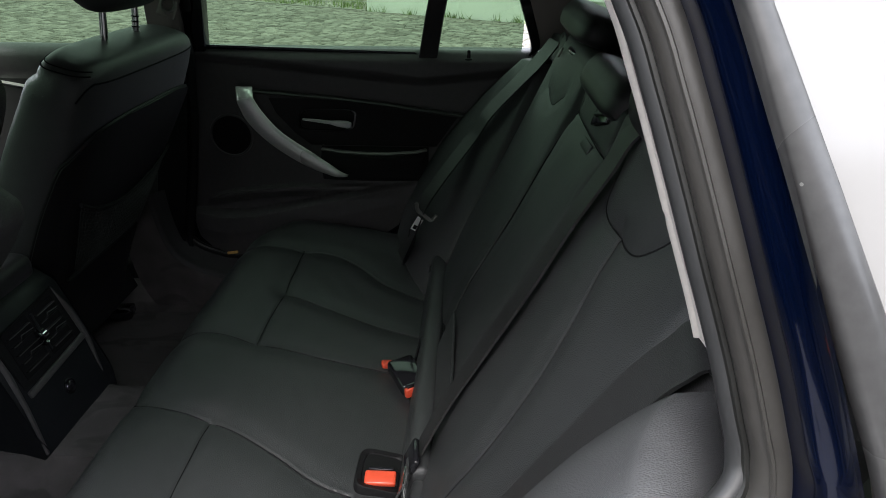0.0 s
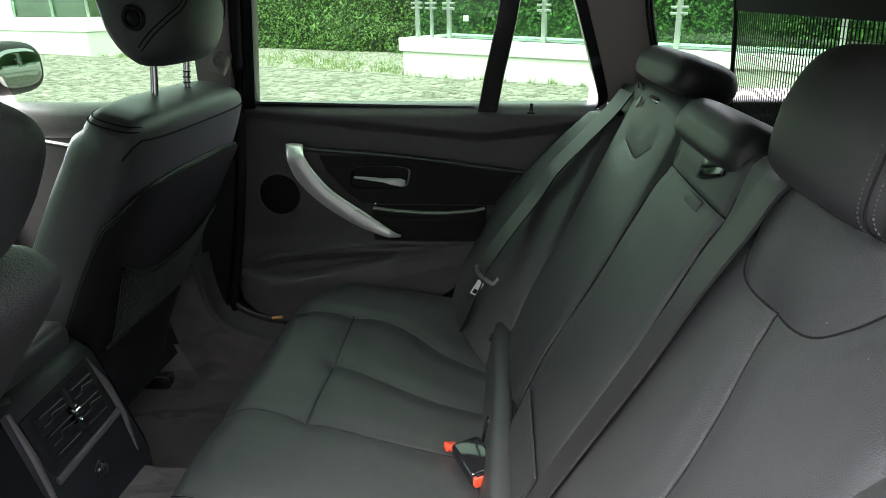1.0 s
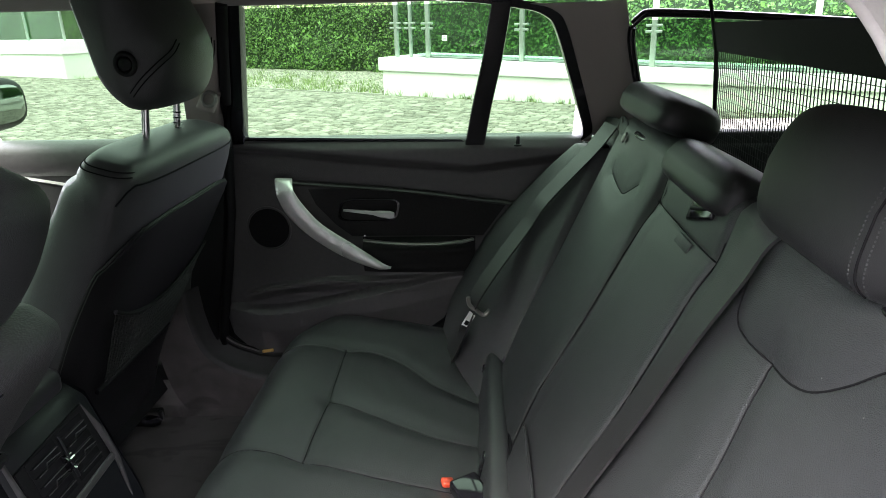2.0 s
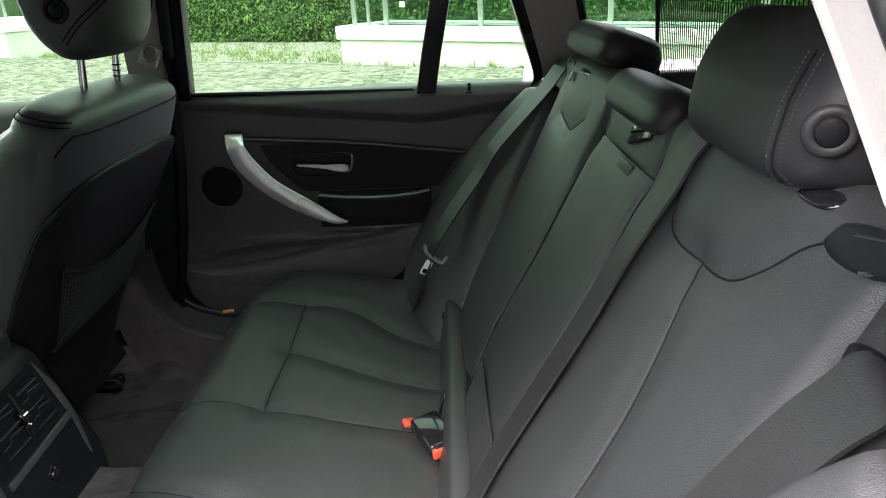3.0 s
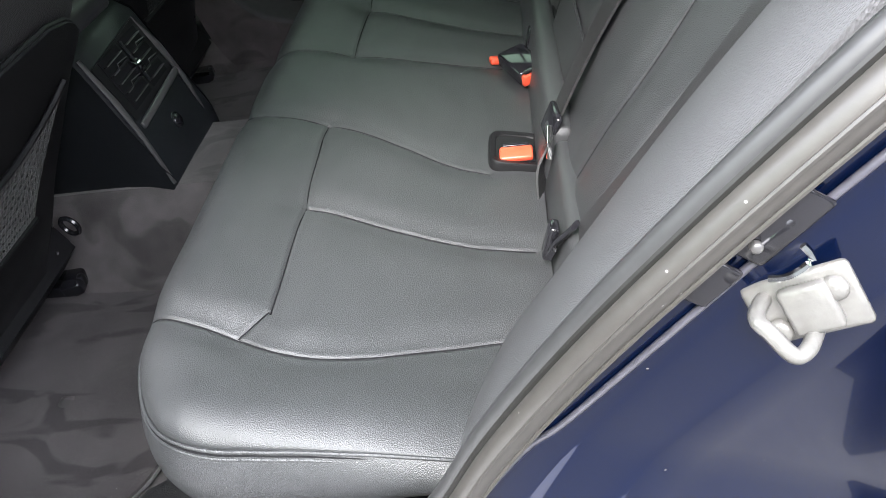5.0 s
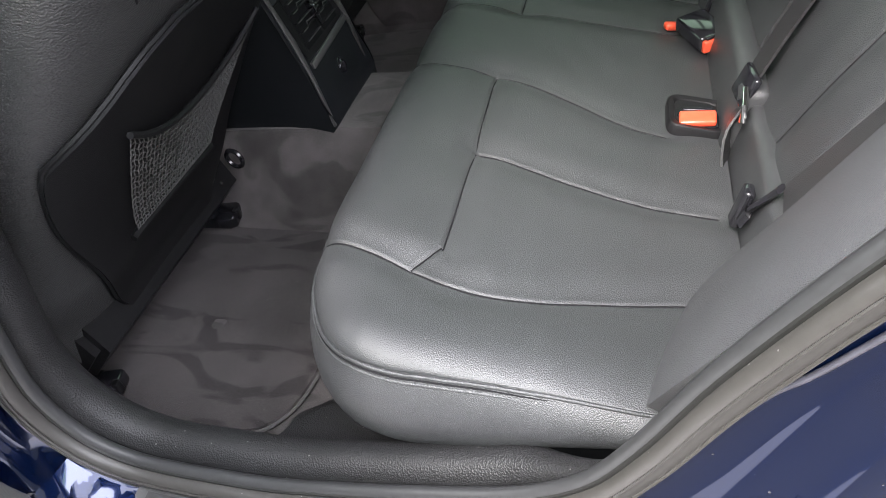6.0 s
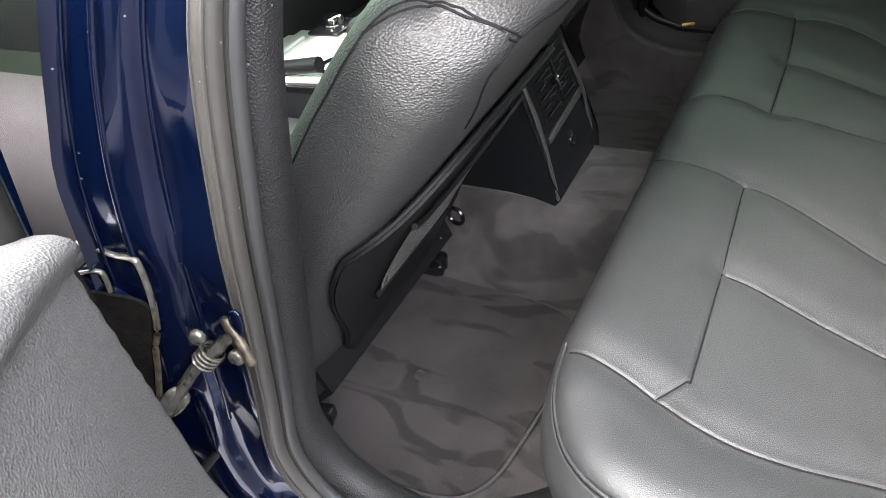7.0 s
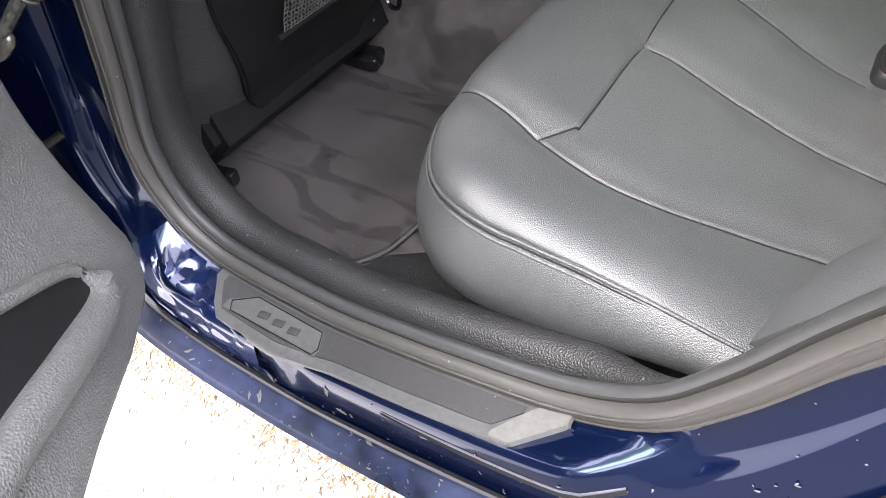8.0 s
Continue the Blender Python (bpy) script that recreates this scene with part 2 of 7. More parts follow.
def tube_into(bm, pts, r, k=8, flat=1.0, up=None):
    """A tube of radius r (number or one per point) along points; flat squashes it along up."""
    p = [Vector(q) for q in pts]
    ref = Vector(up) if up is not None else None
    rows = []
    for i, q in enumerate(p):
        d = (p[min(i + 1, len(p) - 1)] - p[max(i - 1, 0)]).normalized()
        u = ref if ref is not None else (Vector((0, 0, 1)) if abs(d.z) < 0.9 else Vector((1, 0, 0)))
        s = d.cross(u).normalized()
        w = s.cross(d).normalized()
        rad = r[i] if isinstance(r, (list, tuple)) else r
        rows.append([q + s * (rad * math.cos(a)) + w * (rad * flat * math.sin(a)) for a in (2 * math.pi * j / k for j in range(k))])
    vs = grid_into(bm, rows, True)
    bm.faces.new(vs[0])
    bm.faces.new(vs[-1])


def tube(pts, r, k=8, flat=1.0, up=None):
    bm = bmesh.new()
    tube_into(bm, pts, r, k, flat, up)
    return bm


def box_into(bm, c, size, m=None, bevel=0.0, seg=2):
    """A bevelled box."""
    r = bmesh.ops.create_cube(bm, size=1.0)
    vs = r["verts"]
    mat = Matrix.Translation(c) @ (m if m is not None else Matrix.Identity(4)) @ Matrix.Diagonal((*size, 1))
    bmesh.ops.transform(bm, matrix=mat, verts=vs)
    if bevel:
        es = list({e for v in vs for e in v.link_edges})
        bmesh.ops.bevel(bm, geom=es, offset=bevel, segments=seg, affect="EDGES", profile=0.5)


def box(c, size, m=None, bevel=0.0, seg=2):
    bm = bmesh.new()
    box_into(bm, c, size, m, bevel, seg)
    return bm


def prism(poly, a, b, bevel=0.0):
    """A polygon (points in 3D) extruded by the vector from a to b."""
    bm = bmesh.new()
    d = Vector(b) - Vector(a)
    lo = [bm.verts.new(Vector(p)) for p in poly]
    hi = [bm.verts.new(Vector(p) + d) for p in poly]
    f1, f2 = bm.faces.new(lo), bm.faces.new(hi)
    n = len(lo)
    for i in range(n):
        bm.faces.new((lo[i], lo[(i + 1) % n], hi[(i + 1) % n], hi[i]))
    bmesh.ops.recalc_face_normals(bm, faces=bm.faces)
    if bevel:
        es = [e for e in bm.edges if any(f in (f1, f2) for f in e.link_faces)]
        bmesh.ops.bevel(bm, geom=es, offset=bevel, segments=2, affect="EDGES")
    return bm


def disc(c, axis, r, depth, k=28, bevel=0.0):
    """A short cylinder with its base at c, along axis."""
    bm = bmesh.new()
    a = Vector(axis).normalized()
    u = a.orthogonal().normalized()
    w = a.cross(u)
    c = Vector(c)
    steps = [(r, 0), (r, depth - bevel), (r - bevel, depth)] if bevel else [(r, 0), (r, depth)]
    rows = [[c + a * h + (u * math.cos(t) + w * math.sin(t)) * rr for t in (2 * math.pi * j / k for j in range(k))] for rr, h in steps]
    vs = grid_into(bm, rows, True)
    bm.faces.new(vs[0])
    bm.faces.new(vs[-1])
    return bm


def ring(c, axis, r, tube_r, k=32, kk=8):
    bm = bmesh.new()
    a = Vector(axis).normalized()
    u = a.orthogonal().normalized()
    w = a.cross(u)
    c = Vector(c)
    rows = []
    for j in range(k):
        t = 2 * math.pi * j / k
        d = u * math.cos(t) + w * math.sin(t)
        rows.append([c + d * (r + tube_r * math.cos(s)) + a * (tube_r * math.sin(s)) for s in (2 * math.pi * i / kk for i in range(kk))])
    rows.append(rows[0])
    grid_into(bm, rows, True)
    bmesh.ops.remove_doubles(bm, verts=bm.verts, dist=1e-6)
    return bm


def lerp(t, xs, ys):
    return float(np.interp(t, xs, ys))


def seg_dist(px, py, line):
    """Distances of arrays of plan points from a polyline."""
    best = np.full(px.shape, 9.0)
    for (ax, ay), (bx, by) in zip(line, line[1:]):
        dx, dy = bx - ax, by - ay
        t = np.clip(((px - ax) * dx + (py - ay) * dy) / (dx * dx + dy * dy), 0, 1)
        best = np.minimum(best, np.hypot(px - ax - t * dx, py - ay - t * dy))
    return best


def line2(pts, n=6):
    return [(p.x, p.y) for p in smoothline([(a, b, 0) for a, b in pts], n)]


def superloop(c, u, w, a, b, n=3.0, k=40):
    """A rounded-rectangle loop round c in the plane of u and w."""
    out = []
    for j in range(k):
        t = 2 * math.pi * j / k
        ct, st = math.cos(t), math.sin(t)
        out.append(c + u * (a * math.copysign(abs(ct) ** (2 / n), ct)) + w * (b * math.copysign(abs(st) ** (2 / n), st)))
    return out


def pillow(c, u, w, d, a, b, h, n=3.2, k=40, rings=14, shape=None):
    """A closed cushion form: half sizes a along u, b along w, h along d."""
    loops = []
    for i in range(rings + 1):
        s = -1 + 2 * i / rings
        s = math.copysign(1 - (1 - abs(s)) ** 1.6, s)
        f = max(1 - abs(s) ** n, 0.02) ** (1 / n)
        fa, fb, off = shape(s) if shape else (1, 1, 0)
        loops.append(superloop(c + d * (h * s) + w * off, u, w, a * f * fa, b * f * fb, n, k))
    return loft(loops)
# ---- the car: floor, body, openings ----
NEAR = smoothline([(-0.50, -0.54, 1.31), (-0.53, -0.585, 1.22), (-0.560, -0.645, 1.11), (-0.580, -0.69, 1.02), (-0.598, -0.715, 0.90), (-0.622, -0.72, 0.79), (-0.650, -0.72, 0.68),
                   (-0.672, -0.72, 0.60), (-0.675, -0.72, 0.562), (-0.668, -0.72, 0.525), (-0.648, -0.72, 0.490), (-0.615, -0.72, 0.467), (-0.575, -0.72, 0.457), (-0.520, -0.72, 0.452), (-0.458, -0.72, 0.450), (-0.39, -0.72, 0.458), (-0.327, -0.72, 0.468), (-0.22, -0.72, 0.492),
                   (-0.1533, -0.72, 0.530), (-0.1105, -0.72, 0.5925), (-0.067, -0.72, 0.681), (-0.011, -0.72, 0.775), (0.052, -0.72, 0.865), (0.1234, -0.715, 0.951), (0.178, -0.697, 0.997),
                   (0.208, -0.684, 1.025), (0.212, -0.675, 1.046), (0.207, -0.669, 1.067), (0.199, -0.659, 1.096), (0.187, -0.648, 1.132), (0.176, -0.634, 1.167), (0.165, -0.621, 1.200), (0.152, -0.607, 1.234), (0.125, -0.585, 1.28), (0.06, -0.55, 1.315), (-0.08, -0.51, 1.335), (-0.35, -0.52, 1.335)], 6)


def outward(path, i):
    """The unit vector away from the opening, in the plane of the door."""
    d = path[min(i + 1, len(path) - 1)] - path[max(i - 1, 0)]
    d.y = 0
    d.normalize()
    return Vector((-d.z, 0, d.x)) * -1


def side(z):
    """Half width of the cabin's side at a height."""
    return 0.69 - max(z - 1.0, 0) * 0.46


body = thing("car_body", "dark blue estate car body with painted door opening", "car", (0, -0.70, 0.3))
SILLSEC = [(0.004, -0.006), (0.012, -0.016), (0.014, -0.056), (0.022, -0.064), (0.050, -0.066), (0.064, -0.067), (0.070, -0.068), (0.076, -0.072), (0.084, -0.094), (0.094, -0.099), (0.112, -0.058)]
POSTSEC = [(0.004, -0.006), (0.016, -0.012), (0.030, -0.014), (0.046, -0.020), (0.052, -0.034), (0.070, -0.042), (0.092, -0.050), (0.100, -0.062), (0.108, -0.085), (0.120, -0.110), (0.14, -0.125)]
UPSEC = [(0.004, -0.006), (0.008, -0.016), (0.009, -0.029), (0.010, -0.037), (0.014, -0.043), (0.0175, -0.049), (0.0185, -0.056), (0.017, -0.063), (0.017, -0.064), (0.017, -0.064), (0.017, -0.064)]


def jamb_point(i, j, lift=0.0):
    o = outward(NEAR, i)
    s = min(max((-o.z - 0.35) / 0.5, 0), 1) if NEAR[i].x < -0.3 else min(max((-o.z - 0.62) / 0.28, 0), 1)
    u = min(max((NEAR[i].z - 0.93) / 0.10, 0), 1) * (1 if NEAR[i].x > -0.3 else 0.25)
    a = [(1 - s) * POSTSEC[j][k] + s * SILLSEC[j][k] for k in (0, 1)]
    a[1] *= lerp(NEAR[i].x, [-0.20, -0.05], [1.0, 0.08])
    a = [(1 - u) * a[k] + u * UPSEC[j][k] for k in (0, 1)]
    return NEAR[i] + o * (a[0] + lift * 0.3) + Vector((0, a[1] - lift, 0))


rows = [[jamb_point(i, j) for j in range(8)] for i in range(len(NEAR))]
fine = []
for r in rows:
    r = [Vector(p) for p in smoothline(r, 3)]
    if r[0].x < -0.46:
        # shallow stamped waves in the pillar's sheet metal
        r = [p + Vector((0.30, -0.95, 0.0)) * (0.0095 * noise.noise(Vector((p.x * 26, p.y * 8, p.z * 12))) * min(q / 6, 1) * min(max((1.05 - p.z) / 0.1, 0), 1)) for q, p in enumerate(r)]
    fine.append(r)
part("door_jamb", surface(fine), PAINT, body, "glossy dark blue painted door jamb")
rows = [[jamb_point(i, j) for j in range(7, 11)] for i in range(len(NEAR)) if NEAR[i].z < 0.60 and NEAR[i].x < -0.05]
part("rocker_ledge", surface([smoothline(r, 3) for r in rows]), DIRTYPAINT, body, "dusty scratched blue rocker ledge")
lo = [i for i in range(len(NEAR)) if NEAR[i].z < 0.62 and NEAR[i].x < 0]
part("rocker_rubber", tube([jamb_point(i, 6, 0.001) + Vector((0, -0.004, 0.0)) for i in lo], 0.0035, 6), GLOSSBLACK, body, "thin black rubber strip")

# weather seal: a broad lip with a bulb beside it
def shifted(out, dy):
    return [NEAR[i] + outward(NEAR, i) * out + Vector((0, dy, 0)) for i in range(len(NEAR))]


seal = thing("weather_seal", "worn grey rubber weather seal round the door opening", "door seal", (-0.4, -0.72, 0.45))
part("bulb", tube(shifted(0.004, -0.006), 0.0105, 12, 1.0, (0, 1, 0)), SEAL, seal)
for a_, b_ in ((0.0105, -0.0150), (-0.0005, -0.0165)):
    part("ridge", tube(shifted(a_, b_), 0.0014, 6, 1.0, (0, 1, 0)), SEAL, seal, "fine rubber ridge")
part("inner_lip", tube(shifted(-0.0075, 0.004), 0.0068, 10, 1.0, (0, 1, 0)), SEALLIP, seal, "soft inner seal lip")
part("core", tube(shifted(-0.005, 0.002), 0.0070, 6, 1.0, (0, 1, 0)), SEALDARK, seal, "dark seal groove")

# trim inside the seal: smooth round the pillar, grained along the sill
TRIMSEC = [(0.010, 0.012), (0.000, 0.018), (-0.010, 0.028), (-0.012, 0.042), (-0.004, 0.058), (0.020, 0.070), (0.060, 0.080), (0.13, 0.090)]


def trim_row(i, lift):
    """The sill trim narrows to a point behind the cushion."""
    o = outward(NEAR, i)
    f = lerp(NEAR[i].x, [-0.215, -0.115], [1.0, 0.10]) if NEAR[i].z < 0.62 else 1.0
    return smoothline([NEAR[i] + o * (dz * f - lift) + Vector((0, dy * f, 0)) for dz, dy in TRIMSEC], 3)


CUT = [i for i in range(len(NEAR)) if NEAR[i].z < 0.60 and NEAR[i].x < -0.30 and NEAR[i].x > -0.560][0]
LASTTRIM = max(i for i in range(len(NEAR)) if NEAR[i].z < 0.60 and NEAR[i].x < -0.112)
part("pillar_trim", surface([trim_row(i, -0.001) for i in range(0, CUT + 1)]), SILLBLACK, body, "smooth dark plastic pillar trim")
part("sill_trim", surface([trim_row(i, 0.0015) for i in range(CUT, LASTTRIM + 1)]), SILLBLACK, body, "black grained plastic sill trim")
rows = []
for k in range(CUT + 6, LASTTRIM - 5):
    p = NEAR[k]
    w = min(max((p.x + 0.54) / 0.10, 0), 1)
    rows.append([Vector((p.x, -0.655, p.z - 0.018)), Vector((p.x, -0.640, p.z - 0.034)), Vector((p.x, -0.63 + 0.03 * w, p.z - 0.048)), Vector((p.x, -0.62 + 0.07 * w, p.z - 0.060)), Vector((p.x, -0.615 + 0.12 * w, p.z - 0.11))])
part("inner_sill", surface([smoothline(r, 2) for r in rows]), SILLBLACK, body, "dark grained sill slope")

plate = thing("scuff_plate", "grey ribbed scuff plate on the blue door sill", "scuff plate", (-0.4, -0.75, 0.445))


def sill_at(x, y, lift):
    """On the flat of the sill, between the seal and the outer edge."""
    k = min(range(60, 124), key=lambda i: abs(NEAR[i].x - x) + (0 if NEAR[i].z < 0.6 else 1))
    a, b = NEAR[k], NEAR[k + 1]
    z = a.z + (b.z - a.z) * ((x - a.x) / (b.x - a.x))
    drop = lerp(-(y + 0.72), [0.016, 0.056, 0.066, 0.075], [0.012, 0.014, 0.020, 0.034])
    return Vector((x, y, z - drop + lift))


def sill_patch(xs, lo_hi, lift):
    n = 6
    rws = []
    for x in xs:
        y0, y1 = lo_hi(x)
        r = [sill_at(x, y0 + (y1 - y0) * j / n, lift) for j in range(n + 1)]
        r = [r[0] + Vector((0, 0.001, -lift - 0.002))] + r + [r[-1] + Vector((0, -0.001, -lift - 0.002))]
        rws.append(r)
    return surface(rws)


def lin(a, b, n):
    return [a + (b - a) * i / n for i in range(n + 1)]


part("plate", sill_patch(lin(-0.602, -0.205, 40), lambda x: (-0.735, lerp(x, [-0.602, -0.575, -0.50, -0.43, -0.245, -0.205], [-0.745, -0.782, -0.786, -0.778, -0.776, -0.742])), 0.004), SCUFFPLATE, plate, "worn grey plate")
part("inset", sill_patch(lin(-0.590, -0.245, 36), lambda x: (-0.739, lerp(x, [-0.590, -0.572, -0.50, -0.43, -0.265, -0.245], [-0.748, -0.773, -0.776, -0.767, -0.765, -0.745])), 0.0055), SCUFFINSET, plate, "darker matt inset")
part("end_bevel", sill_patch(lin(-0.262, -0.207, 10), lambda x: (lerp(x, [-0.262, -0.236, -0.207], [-0.770, -0.737, -0.736]), lerp(x, [-0.262, -0.243, -0.207], [-0.7745, -0.7750, -0.744])), 0.0068), ZINC, plate, "pale silver end bevel")
part("badge_field", sill_patch(lin(-0.570, -0.452, 12), lambda x: (lerp(x, [-0.570, -0.545, -0.46, -0.452], [-0.762, -0.743, -0.745, -0.765]), -0.772), 0.007), SCUFFPLATE, plate, "raised badge field")
rim_pts = [(-0.566, -0.7615), (-0.545, -0.7445), (-0.462, -0.7460), (-0.4535, -0.7640), (-0.4560, -0.7715), (-0.560, -0.7715), (-0.566, -0.7615)]
part("badge_outline", tube([sill_at(x, y, 0.0072) for x, y in rim_pts], 0.0007, 6), STITCH, plate, "fine dark groove round the badge field")
for q in range(3):
    c = sill_at(-0.526 + 0.019 * q, -0.759, 0.0076)
    part("badge_bar", box(c, (0.012, 0.0085, 0.0010), pose(0, 0, 0, 0, 0, 10), 0.0003), SCUFFINSET, plate, "plain dark badge bar")

# dark tube paints the fold's shade, pale tube the glint along its edge
run = [i for i in range(len(NEAR)) if NEAR[i].z < 0.60 and -0.375 < NEAR[i].x < -0.165]
for off, rr, mt, lb in ((0.0, 0.0030, STITCH, "dark tube painting the shade in the sill fold"), (-0.10, 0.0013, EDGEGLINT, "pale painted glint beside the groove")):
    part("sill_groove", tube([jamb_point(i, 3, 0.0008).lerp(jamb_point(i, 4, 0.0008), 0.25 + off + 0.35 * k / len(run)) for k, i in enumerate(run)], [rr * min(1, 0.25 + k / 8) for k in range(len(run))], 6), mt, body, lb)
# dark tube paints the shade in the gap between plate and seal
part("plate_gap_shade", tube([sill_at(x, -0.7315, 0.002) for x in lin(-0.59, -0.215, 30)], 0.0026, 6), STITCH, body, "dark tube painting the shade beside the scuff plate")

# striker on the rear jamb
striker = thing("door_striker", "zinc-coated steel door striker with two screws", "door striker", (0.098, -0.745, 0.79))
sm = look((0.0, 0.0, 0.0), (0.40, 0.85, -0.25)).to_3x3().to_4x4() @ pose(0, 0, 0, 0, 0, 35)
sc = Vector((0.094, -0.733, 0.812))


def on_striker(x, y, z):
    return sc + sm.to_3x3() @ (Vector((x, y, z)) * 0.76)


part("base_plate", box(sc, (0.050, 0.035, 0.005), sm, 0.003), ZINC, striker)
part("loop", tube(smoothline([on_striker(-0.020, 0.012, 0), on_striker(-0.022, 0.012, 0.026), on_striker(-0.016, 0.004, 0.034), on_striker(-0.010, -0.014, 0.034), on_striker(-0.004, -0.018, 0.024), on_striker(0, -0.018, 0)], 5), 0.0040, 8), ZINC, striker)
part("block", box(on_striker(0.004, 0.0, 0.007), (0.023, 0.026, 0.008), sm, 0.003), ZINC, striker)
for px, py in ((0.020, 0.008), (-0.020, -0.012)):
    part("screw", disc(on_striker(px, py, 0.004), sm.to_3x3() @ Vector((0, 0, 1)), 0.0065, 0.004, 14, 0.002), ZINC, striker, "round screw head")
part("clip", tube(smoothline([(0.072, -0.738, 0.836), (0.079, -0.741, 0.840), (0.087, -0.740, 0.849), (0.083, -0.737, 0.855)], 4), 0.0018, 6), CHROME, striker, "small bright wire clip")
part("bracket", box(Vector((0.076, -0.727, 0.858)), (0.044, 0.004, 0.022), pose(0, 0, 0, 0, -54, 0), 0.002), GLOSSBLACK, striker, "small dark bracket behind the seal")
part("bracket", box(Vector((0.050, -0.727, 0.824)), (0.028, 0.004, 0.018), pose(0, 0, 0, 0, -54, 0), 0.002), GLOSSBLACK, striker, "small dark bracket behind the seal")
part("bolt", disc((0.066, -0.730, 0.850), (0, -1, 0.3), 0.0030, 0.004, 12, 0.001), SCUFF, striker)

# door check strap and hinges on the B-pillar jamb
check = thing("door_check", "weathered steel door check strap bolted to the pillar", "door check", (-0.67, -0.755, 0.745))
part("strap", tube(smoothline([(-0.640, -0.735, 0.777), (-0.654, -0.742, 0.766), (-0.668, -0.751, 0.755), (-0.684, -0.760, 0.740), (-0.700, -0.775, 0.718), (-0.712, -0.790, 0.700)], 4), [0.007] * 4 + [0.009] * 10 + [0.0085] * 7, 8, 0.6), BAREMETAL, check)
part("bracket", box((-0.640, -0.737, 0.770), (0.034, 0.008, 0.046), pose(0, 0, 0, 0, -30, -25), 0.003), HINGESTEEL, check, "rust-stained steel bracket")
part("bracket_lug", pillow(Vector((-0.630, -0.737, 0.792)), Vector((0.3, 0, 1)).normalized(), Vector((1, 0, -0.3)).normalized(), Vector((0, -1, 0)), 0.018, 0.008, 0.004, 2.6, 24, 8), PAINT, check)
for p in ((-0.640, -0.743, 0.757), (-0.664, -0.752, 0.782)):
    part("bolt", disc(p, (0.25, -1, 0.1), 0.0075, 0.006, 12, 0.002), BAREMETAL, check)
for k in range(4):
    part("washer", ring((-0.663 - 0.003 * k, -0.748 - 0.002 * k, 0.759 - 0.003 * k), (-0.6, -0.45, -0.65), 0.0100, 0.0016, 18, 6), BAREMETAL, check)
part("strap_end", pillow(Vector((-0.704, -0.780, 0.712)), Vector((-0.6, -0.5, -0.65)).normalized(), Vector((0.7, 0, -0.7)).normalized(), Vector((0, -1, 0.3)).normalized(), 0.016, 0.011, 0.006, 2.8, 24, 8), BAREMETAL, check, "rounded steel strap end")
hinge = thing("pillar_hinge_mount", "grimy painted steel door hinge beside the pillar", "hinge", (-0.70, -0.765, 0.84))
# flat dark patch paints the hinge hollow's shade along with its grime
part("hollow_grime_shade", prism(smoothline([(-0.735, -0.790, 0.850), (-0.700, -0.774, 0.838), (-0.682, -0.766, 0.826), (-0.690, -0.768, 0.798), (-0.700, -0.772, 0.775), (-0.712, -0.776, 0.745), (-0.728, -0.785, 0.700), (-0.745, -0.795, 0.690), (-0.750, -0.798, 0.78)], 3), (0, 0, 0), (0, -0.003, 0)), GRIME, hinge, "flat dark patch for the greasy hollow and its shade")
part("hollow_edge", tube(smoothline([(-0.676, -0.765, 0.828), (-0.684, -0.769, 0.800), (-0.696, -0.773, 0.776), (-0.706, -0.777, 0.748), (-0.722, -0.786, 0.702)], 4), 0.0028, 6), HINGESTEEL, hinge, "rust-brown folded edge")
part("rod", tube(smoothline([(-0.716, -0.772, 0.884), (-0.704, -0.768, 0.878), (-0.690, -0.765, 0.872), (-0.674, -0.763, 0.871), (-0.670, -0.763, 0.866), (-0.671, -0.765, 0.845), (-0.675, -0.767, 0.826)], 4), 0.0030, 8, 0.6), BAREMETAL, hinge, "bent pale steel strap")
part("leaf", prism([(-0.728, -0.776, 0.862), (-0.702, -0.770, 0.864), (-0.706, -0.770, 0.842), (-0.692, -0.768, 0.834), (-0.728, -0.778, 0.830)], (0, 0, 0), (0, -0.004, 0), 0.001), PAINT, hinge, "blue painted hinge leaf")
part("leaf_lip", tube(smoothline([(-0.728, -0.782, 0.858), (-0.704, -0.776, 0.862), (-0.701, -0.775, 0.856), (-0.705, -0.775, 0.840)], 4), 0.0024, 8, 0.7), BAREMETAL, hinge, "pale leaf lip")
rear = [i for i in range(len(NEAR)) if NEAR[i].x > -0.12 and 0.56 < NEAR[i].z < 1.0]
part("quarter_panel", surface([[jamb_point(i, 7, -0.001) + outward(NEAR, i) * a_ + Vector((0, b_, 0)) for a_, b_ in ((-0.004, 0.002), (0.010, 0.001), (0.035, 0.005), (0.060, 0.010), (0.30, 0.030))] for i in rear]), PAINT, body, "dark blue quarter panel behind the door")
